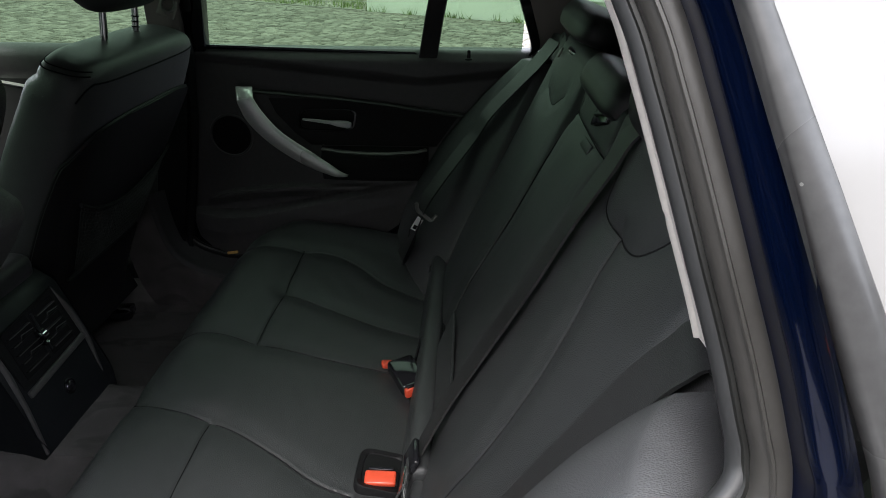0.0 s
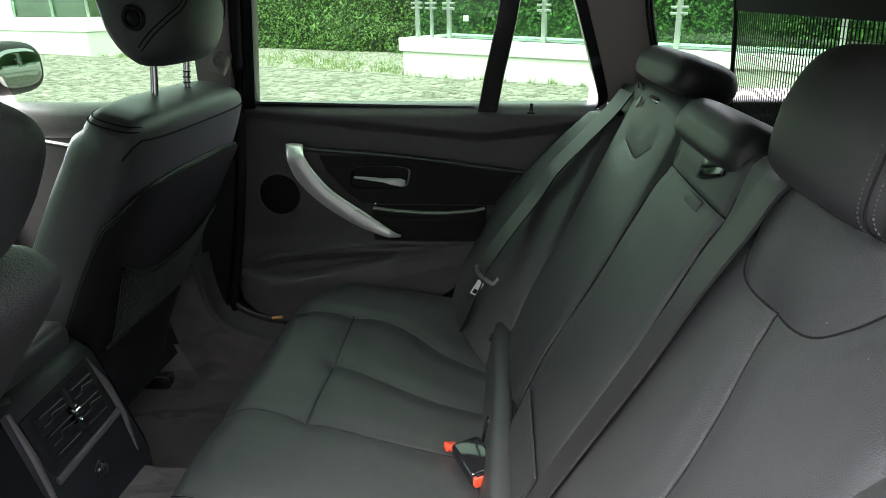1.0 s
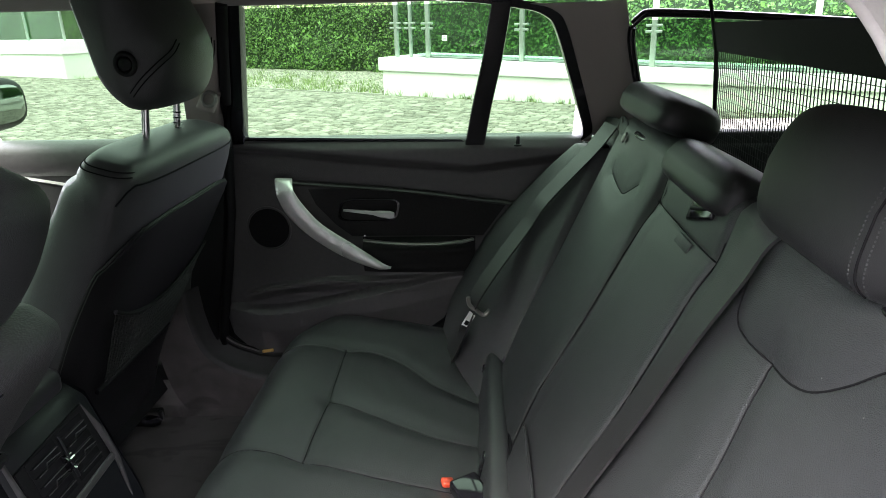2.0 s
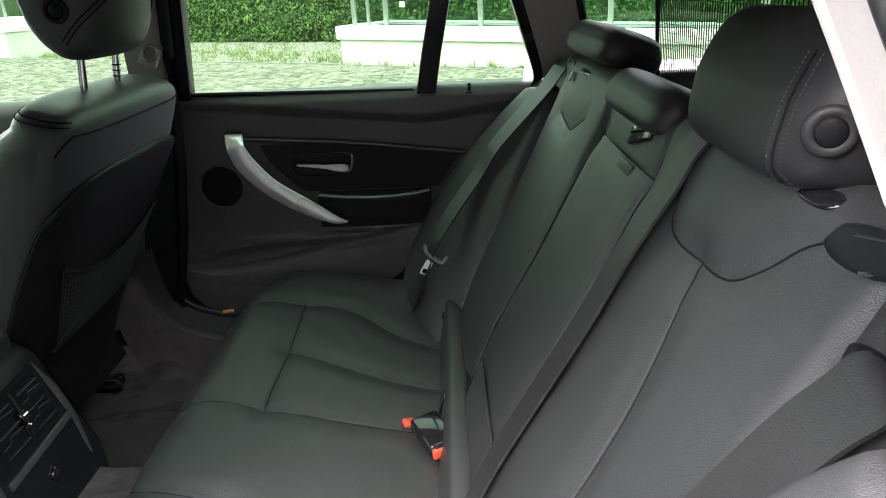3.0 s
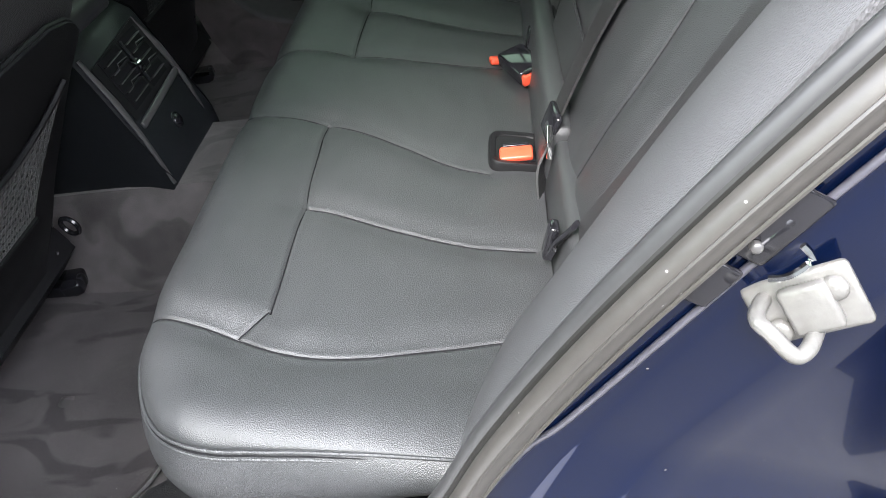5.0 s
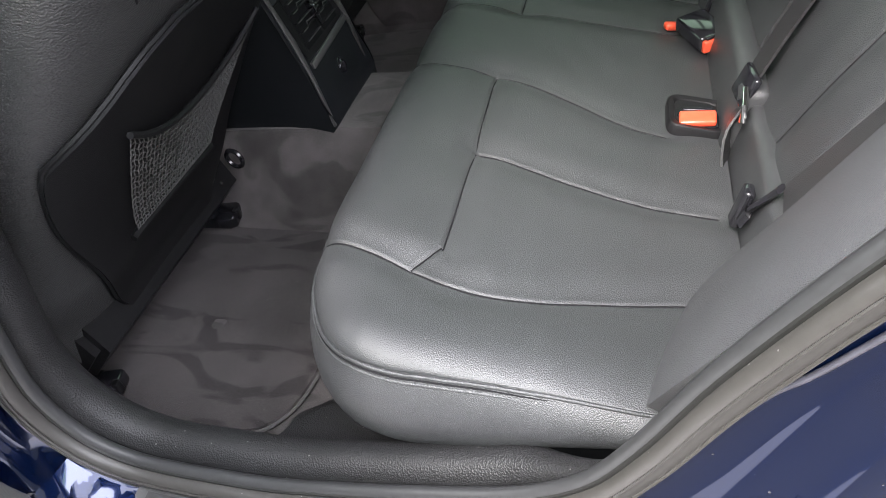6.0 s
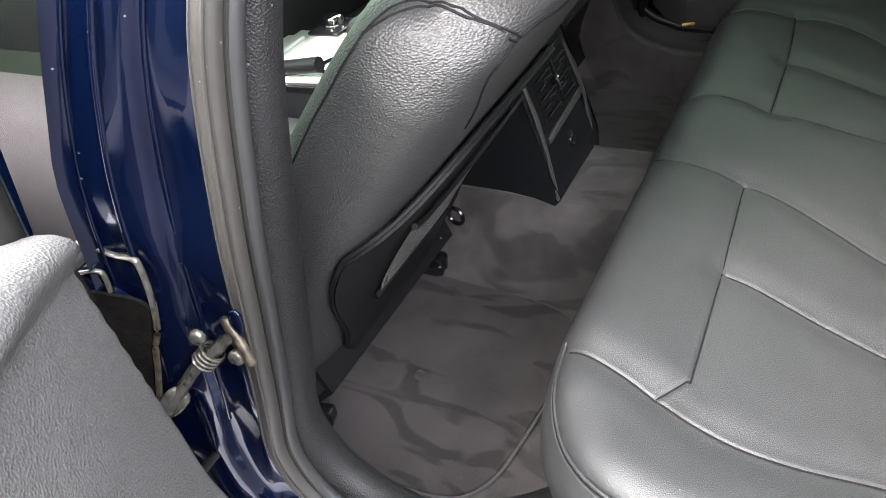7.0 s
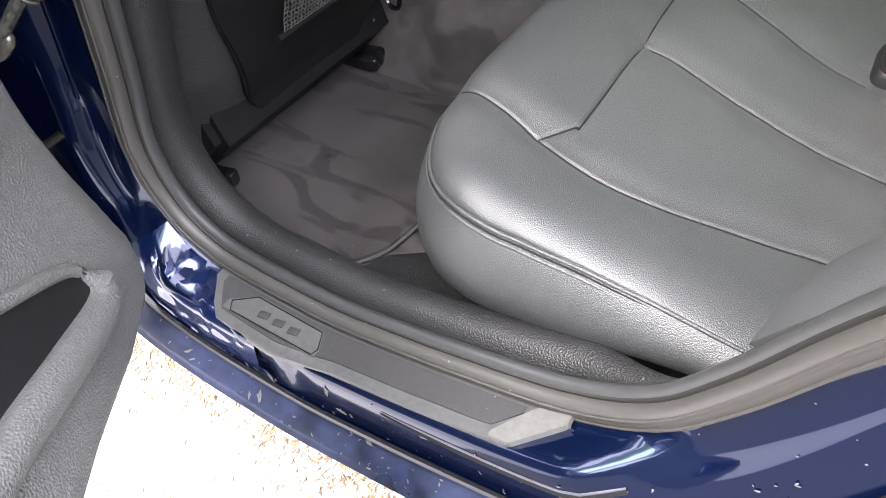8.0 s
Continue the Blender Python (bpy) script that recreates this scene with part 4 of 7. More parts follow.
for s in SEAMS:
    xs_, ys_ = np.array([p[0] for p in s]), np.array([p[1] for p in s])
    zs_ = cushion_z(xs_, ys_)
    pts = [Vector((a, b, c + 0.0005)) for a, b, c in zip(xs_, ys_, zs_) if a > front_x(b) + 0.004]
    part("seam", tube(pts, 0.0011, 6), STITCH, bench, "dark sewn seam")

# backrest: a reclined surface over width y and height z
def back_x(z):
    return 0.035 + (z - 0.585) * 0.462


NB = Vector((-0.908, 0, 0.419))
BSEAMS = [line2(s) for s in ([(-0.208, 1.035), (-0.222, 1.008), (-0.236, 0.993), (-0.262, 0.988), (-0.311, 0.989), (-0.350, 0.992), (-0.376, 1.000), (-0.400, 1.020), (-0.420, 1.043), (-0.440, 1.056)],
                             [(-0.311, 0.989), (-0.322, 0.966), (-0.335, 0.922), (-0.342, 0.885), (-0.347, 0.84), (-0.349, 0.737), (-0.337, 0.675), (-0.300, 0.56)],
                             [(-0.114, 1.03), (-0.115, 0.95), (-0.114, 0.80), (-0.106, 0.65), (-0.100, 0.50)],
                             [(0.391, 0.990), (0.345, 0.986), (0.290, 0.982), (0.268, 0.983), (0.250, 0.992), (0.222, 1.010)],
                             [(0.125, 1.03), (0.138, 0.95), (0.145, 0.86), (0.145, 0.52)],
                             [(0.138, 1.010), (0.0, 1.008), (-0.114, 1.008)])]


def back_off(y, z):
    """How far the backrest stands proud of its plane."""
    o = 0.012 * np.cos(np.clip((np.abs(y + 0.0) - 0.31) / 0.22, -1, 1) * math.pi / 2) - 0.006
    o = o + 0.010 * np.exp(-((z - 0.68) / 0.10) ** 2)
    for s in BSEAMS:
        d = seg_dist(y, z, s)
        o = o - 0.0022 * np.exp(-(d / 0.0026) ** 2) - 0.0050 * np.exp(-(d / 0.022) ** 2)
    return o


def back_point(y, z, lift=0.0):
    o = float(back_off(np.array([y]), np.array([z]))[0]) + lift
    return Vector((back_x(z), y, z)) + NB * o


back = thing("rear_seat_back", "black leather split rear backrest with folded armrest", "car seat", (0.05, 0, 0.50))


def outer_y(z):
    """The backrest's outer edge, narrower towards the foot."""
    return lerp(z, [0.46, 0.62, 0.725, 0.80, 0.86, 0.91, 0.975, 1.0, 1.065], [0.418, 0.425, 0.445, 0.468, 0.488, 0.496, 0.504, 0.506, 0.516])


def back_panel(y0, y1, ny, nz, top=1.065):
    """y0 or y1 of None follows the tapered outer edge."""
    zs1 = np.linspace(0.46, top, nz)
    lo_ = np.array([-outer_y(z) if y0 is None else y0 for z in zs1])
    hi_ = np.array([outer_y(z) if y1 is None else y1 for z in zs1])
    f = np.linspace(0, 1, ny)[:, None]
    yy = lo_[None, :] * (1 - f) + hi_[None, :] * f
    zz2 = np.repeat(zs1[None, :], ny, 0)
    oo = back_off(yy, zz2)
    rws = []
    for i in range(ny):
        width = float(np.mean(hi_ - lo_))
        e = min(i, ny - 1 - i) / (ny - 1) * width
        pull = 0.006 * math.exp(-(e / 0.006) ** 2)
        if (y0 is None and i < ny / 2) or (y1 is None and i > ny / 2):
            pull += 0.016 * math.exp(-(e / 0.012) ** 2)
        r = [Vector((back_x(zz2[i, j]), yy[i, j], zz2[i, j])) + NB * (oo[i, j] - pull) for j in range(nz)]
        last = r[-1]
        for a in (20, 45, 70, 95, 115):
            t = radians(a)
            r.append(last + Vector((0.05 * (1 - math.cos(t)) * 0.9 + 0.02 * math.sin(t), 0, 0.028 * math.sin(t) - 0.015 * (1 - math.cos(t)))))
        r.append(r[-1] + Vector((0.04, 0, -0.10)))
        rws.append(r)
    if y0 is None:
        rws.insert(0, [p + Vector((0.05, -0.004, 0)) for p in rws[0]])
    if y1 is None:
        rws.append([p + Vector((0.05, 0.004, 0)) for p in rws[-1]])
    return surface(rws)


part("near_section", back_panel(None, -0.114, 180, 240), LEATHER, back, "sewn black leather backrest section")
part("armrest", back_panel(-0.112, 0.140, 84, 180, 1.062), LEATHER, back, "folded centre armrest")
part("far_section", back_panel(0.142, None, 160, 200), LEATHER, back)
for s in BSEAMS:
    part("seam", tube([back_point(a, b, 0.0004) for a, b in s], 0.0010, 6), STITCH, back, "dark sewn seam")
part("pull_strap", box(back_point(-0.028, 1.000, 0.003), (0.003, 0.040, 0.014), pose(0, 0, 0, 6, 24, 8), 0.001), LEATHER, back, "small leather pull strap")
part("latch_bezel", box(back_point(-0.034, 1.044, 0.001), (0.008, 0.066, 0.030), pose(0, 0, 0, -18, 24, 0), 0.002), GLOSSBLACK, back, "black latch bezel")
part("latch_bar", tube([back_point(-0.010, 1.036, 0.006), back_point(-0.056, 1.047, 0.006)], 0.0022, 8), PLASTIC, back, "black latch pull bar")
# strip over the gap at the foot, with child-seat slots
part("gap_cover", box((0.004, 0.115, 0.537), (0.036, 0.68, 0.112), pose(0, 0, 0, 0, 12, 0), 0.012, 3), LEATHER, back, "leather strip over the seat gap")
part("gap_cover", box((0.012, -0.42, 0.525), (0.034, 0.40, 0.100), pose(0, 0, 0, 0, 14, 0), 0.010, 3), LEATHER, back)
# dark tube paints the shade in the gap behind the strip
part("gap_shade", tube([Vector((0.0335, y, 0.583)) for y in lin(-0.22, 0.452, 8)], 0.0030, 6), STITCH, back, "dark tube painting the shade in the seat gap")
for y in (0.448, 0.140, -0.375):
    part("anchor_slot", box((-0.012, y, 0.540), (0.012, 0.022, 0.050), pose(0, 0, 0, 0, 14, 0), 0.004), GLOSSBLACK, back, "black child-seat anchor slot")
part("leather_flap", prism([back_point(0.096, 0.650, 0.006), back_point(0.078, 0.53, 0.008), back_point(-0.095, 0.53, 0.008), back_point(-0.108, 0.645, 0.006)], (0, 0, 0), NB * 0.0045, 0.0015), LEATHER, back, "leather flap at the foot of the armrest")

# side bolsters between backrest and door opening
def bolster_rows(sgn):
    hz = [0.505, 0.60, 0.70, 0.80, 0.90, 0.97, 1.03]
    inn = smoothline([(-0.038, -0.438, 0.505), (0.020, -0.446, 0.60), (0.068, -0.466, 0.70), (0.113, -0.490, 0.80), (0.158, -0.523, 0.90), (0.189, -0.553, 0.965), (0.206, -0.576, 1.002)], 6)
    if sgn > 0:
        inn = [p + Vector((0.012, 0.026, 0)) for p in inn]
    top = 0.0 if sgn < 0 else 0.035
    out = smoothline([(-0.116, -0.640, 0.525), (-0.092, -0.672, 0.61), (-0.048, -0.688, 0.70), (0.006, -0.692, 0.79), (0.062 + top * 0.3, -0.692 + top * 0.6, 0.875), (0.115 + top * 0.5, -0.684 + top, 0.945), (0.165 + top * 0.6, -0.665 + top, 1.00)], 6)
    rws = []
    for i, (a, b) in enumerate(zip(inn, out)):
        h = i / (len(inn) - 1)
        r = []
        amp = 0.008 * math.sin(math.pi * min(0.12 + h * 0.8, 1)) + 0.007
        for j in range(-3, 31):
            w = j / 30
            if j < 0:
                p = a + Vector((0.016 * -j, -0.002 * j * j * 0, -0.002 * j))
            else:
                bul = (1 - abs(2 * w - 1) ** 2.6) * amp
                p = a.lerp(b, w) + Vector((-0.80, -0.10, 0.42)).normalized() * bul
            r.append(p)
        for k in range(1, 5):
            r.append(b + Vector((0.010 * k, -0.004 * k + 0.0015 * k * k, -0.004 * k)))
        rws.append([Vector((p.x, p.y if sgn < 0 else -p.y, p.z)) for p in r])
    lastr = rws[-1]
    for k in range(1, 5):
        rws.append([p + Vector((0.016 * k, 0, 0.006 * k - 0.004 * k * k)) for p in lastr])
    first = rws[0]
    rws.insert(0, [p + Vector((0.012, 0, -0.03)) for p in first])
    return rws


for sgn in (-1, 1):
    bol = thing("seat_side_bolster", "grained black leather side bolster beside the backrest", "seat bolster", (0.05, 0.6 * sgn, 0.5), "bolsters of the rear seat")
    rws = bolster_rows(sgn)
    part("cover", surface(rws), GRAIN, bol)
    rows = []
    for z in lin(0.93, 1.055, 12) if sgn < 0 else lin(0.975, 1.06, 8):
        if sgn < 0:
            rows.append([Vector((back_x(z), y, z)) + NB * o for y, o in ((-0.490, -0.020), (-0.500, -0.008), (-0.520, -0.003), (-0.560, -0.002), (-0.600, -0.004), (-0.640, -0.010), (-0.672, -0.024))])
            continue
        x0 = back_x(z) + 0.020
        rows.append([Vector((x0 + 0.02, 0.500 * sgn, z)), Vector((x0 + 0.004, 0.508 * sgn, z)), Vector((x0 - 0.004, 0.55 * sgn, z)), Vector((x0 - 0.012, 0.60 * sgn, z)), Vector((x0 - 0.02, 0.64 * sgn, z - 0.004)), Vector((x0 - 0.015, 0.675 * sgn, z - 0.012))])
    if sgn < 0:
        rows += [[p + Vector((0.012 * k, 0, 0.007 * k - 0.003 * k * k)) for p in rows[-1]] for k in (1, 2, 3)]
    part("shoulder_trim", surface([smoothline(r, 3) for r in rows]), DARKTRIM, bol, "dark plastic shoulder trim")
    if sgn > 0:
        part("trim_joint", tube([Vector((back_x(0.998) - 0.004, 0.575, 1.000)), Vector((back_x(0.998) - 0.012, 0.62, 1.003)), Vector((back_x(0.99) - 0.018, 0.66, 1.000))], 0.0022, 6), STITCH, bol, "dark joint under the trim")

# head restraints of the rear seat
def head_rest(c, a, b, h, tilt, name_label, low=False):
    t = radians(tilt)
    u = Vector((0, 1, 0))
    d = Vector((math.sin(t), 0, math.cos(t)))
    w = Vector((math.cos(t), 0, -math.sin(t)))
    c = Vector(c)
    ob = part("head_restraint", pillow(c, u, w, d, a, b, h, 5.0, 60, 28, lambda s: (1.0 - 0.10 * max(s, 0) ** 2 - 0.05 * max(-s, 0), 1.0 - 0.20 * max(s, 0), 0.0)), SHADELEATHER, back, name_label)
    for sy in () if low else (0.07,) if c.y < 0 else (-0.025, 0.095):
        part("post", tube([c + u * sy - d * (h * 0.8), c + u * sy - d * (h + 0.055)], 0.006, 10), CHROME, ob, "chrome post")
        part("post_collar", disc(c + u * sy - d * (h + 0.052), d, 0.013, 0.010, 16, 0.003), GLOSSBLACK, ob)
    return ob, u, w, d, c


for cx, y, cz, a, b, h in ((0.304, -0.297, 1.122, 0.124, 0.060, 0.062), (0.300, 0.352, 1.107, 0.158, 0.056, 0.031)):
    ob, u, w, d, c = head_rest((cx, y, cz), a, b, h, 12 if y < 0 else 20, "large black leather head restraint")
    if y > 0:
        continue
    bc = Vector((0.258, -0.414, 1.118))
    bu = Vector((-0.35, -0.93, 0.0)).normalized()
    part("release_button", ring(bc, bu, 0.0128, 0.0046, 32, 10), SHADELEATHER, ob, "round release button surround")
    part("button_cap", disc(bc - bu * 0.003, bu, 0.0100, 0.008, 26, 0.0015), PLASTIC, ob, "black release button")
    skin = BVHTree.FromPolygons([v.co for v in ob.data.vertices], [tuple(p.vertices) for p in ob.data.polygons])

    def on_face(y_, z_):
        """The front face of the cover at a width and height."""
        q = skin.ray_cast(Vector((0.10, y_, z_)), Vector((1, 0, 0)))[0]
        return q if q is not None else Vector((0.24, y_, z_))

    for off in (-0.0085, 0.0, 0.0085):
        lp = [on_face(-0.380 + off * 0.9 - 0.10 * max(0.0, 1.088 - z_), z_) + Vector((-0.0004, 0, 0)) for z_ in lin(1.070 if off else 1.076, 1.165, 60)]
        bm = bmesh.new()
        if off:
            for k in range(0, len(lp) - 1, 2):
                tube_into(bm, lp[k:k + 2], 0.0006, 5)
        else:
            tube_into(bm, lp, 0.0010, 6)
        part("stitch_line", bm, THREAD if off else STITCH, ob, "twin stitch line")
part("post", tube([(0.286, -0.392, 1.096), (0.270, -0.394, 1.066)], 0.0050, 12), GLOSSBLACK, back, "chrome head restraint post")
part("post_collar", pillow(Vector((0.266, -0.402, 1.072)), Vector((0, 1, 0)), Vector((1, 0, 0.35)).normalized(), Vector((-0.35, 0, 1)).normalized(), 0.024, 0.011, 0.0035, 2.4, 32, 8), GLOSSBLACK, back, "black post collar")
head_rest((0.292, 0.032, 1.058), 0.134, 0.050, 0.032, 24, "low centre head restraint in black leather", True)
part("post_bracket", pillow(Vector((0.262, 0.322, 1.068)), Vector((0, 1, 0)), Vector((1, 0, 0.2)).normalized(), Vector((-0.2, 0, 1)).normalized(), 0.050, 0.014, 0.005, 2.6, 32, 8), GLOSSBLACK, back, "gloss black post bracket")
part("round_button", disc(back_point(0.392, 1.050, 0.004), NB, 0.010, 0.003, 20, 0.001), SATINTRIM, back, "small round grey button")
for y, sg in ((-0.474, -1), (0.474, 1)):
    tilt_u = Vector((0.05, 1, 0.16 * sg)).normalized()
    part("shoulder_bezel", pillow(back_point(y, 1.0615, 0.001), tilt_u, NB.cross(tilt_u).normalized(), NB, 0.047, 0.0145, 0.0030, 2.2, 40, 8), CONSOLE, back, "satin black backrest release bezel")
    part("bezel_bar", tube([back_point(y + sg * -0.009, 1.066, 0.0060), back_point(y + sg * 0.014, 1.071, 0.0060)], 0.0012, 6), CHROME, back, "thin bright bezel line")
    part("bezel_edge", tube(smoothline([back_point(y + sg * 0.010, 1.0505, 0.0045), back_point(y + sg * 0.020, 1.054, 0.005), back_point(y + sg * 0.032, 1.062, 0.0045)], 4), 0.0014, 6), CHROME, back, "bright lower bezel edge")

# ---- seat belts ----
def ribbon(pts, width, across, thick=0.0016, n=5):
    """A webbing band along points; across gives its width direction at each point."""
    p = smoothline(pts, n)
    ac = smoothline(across, n)
    bm = bmesh.new()
    rws = []
    for i, q in enumerate(p):
        d = (p[min(i + 1, len(p) - 1)] - p[max(i - 1, 0)]).normalized()
        a = ac[i] - d * ac[i].dot(d)
        a.normalize()
        nn = d.cross(a) * thick
        h = a * width / 2
        rws.append([q - h + nn, q - h * 0.5 + nn * 1.2, q + nn * 1.3, q + h * 0.5 + nn * 1.2, q + h + nn, q + h - nn, q - h - nn])
    vs = grid_into(bm, rws, True)
    bm.faces.new(vs[0])
    bm.faces.new(vs[-1])
    return bm


YA = (0, 1, 0)
belt = thing("centre_seat_belt", "black webbing belt running down the backrest", "seat belt", (0.1, -0.19, 0.6), "seat belts")
part("webbing", ribbon([back_point(-0.216, 1.072, 0.002) + Vector((0.05, 0, 0.012)), back_point(-0.2145, 1.066, 0.009) + Vector((0.006, 0, 0)), back_point(-0.210, 1.02, 0.012), back_point(-0.204, 0.95, 0.012), back_point(-0.196, 0.87, 0.012), back_point(-0.186, 0.77, 0.012), back_point(-0.181, 0.67, 0.012), back_point(-0.182, 0.575, 0.018)], 0.045, [YA] * 8), WEBBING, belt)
part("anchor_tongue", box(back_point(-0.200, 0.575, 0.024), (0.010, 0.050, 0.040), pose(0, 0, 0, 0, 24, 6), 0.004), GLOSSBLACK, belt, "black belt end buckle")
part("tongue_bar", tube([back_point(-0.225, 0.582, 0.03), back_point(-0.245, 0.572, 0.026), back_point(-0.25, 0.555, 0.02)], 0.004, 8), CHROME, belt)
part("lap_webbing", ribbon([back_point(-0.205, 0.565, 0.022), back_point(-0.222, 0.53, 0.02), (-0.012, -0.248, 0.485)], 0.044, [YA, (0.25, 1, 0.2), (0.3, 1, 0.2)]), WEBBING, belt)

belt = thing("near_seat_belt", "black webbing belt along the near bolster", "seat belt", (0.1, -0.45, 0.55), "seat belts")
NEARBELT = ((-0.541, 1.000), (-0.531, 0.965), (-0.510, 0.890), (-0.487, 0.800), (-0.467, 0.715), (-0.446, 0.642), (-0.425, 0.575))
part("webbing", ribbon([Vector((back_x(1.022), -0.548, 1.022)) + NB * -0.012, Vector((back_x(1.016), -0.546, 1.016)) + NB * 0.006] + [Vector((back_x(z), y, z)) + NB * (0.010 if z > 0.98 else 0.014) for y, z in NEARBELT], 0.047, [(0, 1, 0.15)] * 2 + [(-0.05, 1, -0.10)] * 7), WEBBING, belt)
slot_u = Vector((0.05, 1, -0.15)).normalized()
part("slot_rim", loft([superloop(Vector((back_x(1.018), -0.545, 1.018)) + NB * off, slot_u, NB.cross(slot_u).normalized(), 0.038 * f, 0.0095 * f, 4.0, 32) for off, f in ((-0.010, 1.06), (0.003, 1.06), (0.0045, 0.98), (0.003, 0.86), (0.0005, 0.84))]), PLASTIC, belt, "black belt outlet")
part("anchor_bracket", tube(smoothline([(-0.014, -0.392, 0.532), (-0.006, -0.398, 0.556), (0.004, -0.406, 0.574), (0.014, -0.412, 0.592)], 4), 0.009, 8, 0.4), GLOSSBLACK, belt, "black anchor bracket")

belt = thing("far_seat_belt", "black webbing belt with tongue on the far side", "seat belt", (0.0, 0.5, 0.6), "seat belts")
part("webbing", ribbon([(0.250, 0.566, 1.050), (0.216, 0.556, 1.008), (0.165, 0.543, 0.957), (0.112, 0.536, 0.900), (0.077, 0.540, 0.843), (0.016, 0.515, 0.765), (-0.027, 0.491, 0.705), (-0.045, 0.484, 0.660), (-0.060, 0.486, 0.622), (-0.085, 0.500, 0.560)], 0.040, [(-0.30, 0.75, 0.22)] * 10), WEBBING, belt)
part("outlet", box((0.232, 0.580, 1.012), (0.020, 0.060, 0.012), pose(0, 0, 0, 12, 30, 20), 0.004), GLOSSBLACK, belt, "black belt outlet")
part("lower_webbing", ribbon([(-0.048, 0.497, 0.655), (-0.058, 0.512, 0.61), (-0.075, 0.528, 0.535)], 0.045, [(0.45, 1, 0.2)] * 3), WEBBING, belt)
part("tongue_grip", tube(smoothline([(-0.043, 0.474, 0.708), (-0.040, 0.474, 0.690), (-0.024, 0.472, 0.677), (-0.010, 0.472, 0.668), (0.002, 0.474, 0.679)], 4), 0.0055, 8, 0.8), SATINTRIM, belt, "grey plastic tongue grip")
part("tongue_blade", prism([(-0.040, 0.470, 0.679), (-0.028, 0.470, 0.668), (-0.045, 0.472, 0.640), (-0.058, 0.472, 0.647)], (0, 0, 0), (0, -0.003, 0), 0.0008), CAPSILVER, belt, "steel belt tongue")
part("tongue_slot", box((-0.047, 0.4675, 0.652), (0.008, 0.002, 0.010), pose(0, 0, 0, 0, 30, 0), 0.0005), STITCH, belt, "dark slot in the tongue")


def buckle(c, m, w=0.060, label="black buckle with orange-red release button", tall=0.058):
    b = thing("belt_buckle", label, "belt buckle", c, "belt buckles")
    c = Vector(c)
    part("housing", box(c, (w * 0.52, w, tall), m, 0.006), GLOSSBLACK, b)
    r = m.to_3x3()
    part("button", box(c + r @ Vector((-0.002, 0, tall / 2 + 0.001)), (w * 0.42, w * 0.86, 0.010), m, 0.003), ORANGE, b, "orange-red release button")
    part("slot", box(c + r @ Vector((w * 0.24, 0, tall / 2 + 0.001)), (0.005, w * 0.7, 0.007), m, 0.001), GLOSSBLACK, b)
    return b


well = thing("buckle_well", "black moulded buckle recess in the seat cushion", "buckle recess", (-0.045, -0.153, 0.50))
wu, wd = Vector((1, 0, -0.22)).normalized(), Vector((0.22, 0, 1)).normalized()
part("rim", surface([superloop(Vector((-0.046, -0.158, 0.519)) + wd * h, wu, Vector((0, 1, 0)), a_, b_, 5.0, 36) for a_, b_, h in ((0.040, 0.042, -0.012), (0.040, 0.042, 0.004), (0.038, 0.040, 0.007), (0.031, 0.033, 0.0055), (0.030, 0.032, 0.0035), (0.002, 0.002, 0.0035))], True), PLASTIC, well)
buckle((-0.046, -0.168, 0.500), pose(0, 0, 0, 0, -16, 90), 0.054)
zb = Vector((0.48, -0.86, -0.12)).normalized()
yb = zb.cross(Vector((-0.15, 0.10, 1.0))).normalized()
buckle((-0.029, 0.068, 0.536), Matrix((yb.cross(zb), yb, zb)).transposed().to_4x4(), 0.050, "black buckle with orange-red button leaning on the cushion", 0.075)
tip = thing("buckle_release", "small orange-red release tab on the cushion seam", "release tab", (-0.075, 0.165, 0.520))
part("tab", box((-0.072, 0.118, 0.522), (0.022, 0.018, 0.012), pose(0, 0, 0, 0, 12, 20), 0.004), ORANGE, tip)
part("cord", tube([(-0.060, 0.115, 0.524), (-0.035, 0.105, 0.530)], 0.005, 8), GLOSSBLACK, tip)
# ---- rear doors: the far one shut, the near one open ----
REAR = ([0.45, 0.50, 0.56, 0.62, 0.76, 0.93, 1.0], [0.36, 0.47, 0.55, 0.585, 0.67, 0.79, 0.87])
FRONT = ([0.45, 0.48, 0.52, 0.60, 0.80, 1.0], [0.16, 0.06, 0.02, 0.0, 0.0, 0.03])


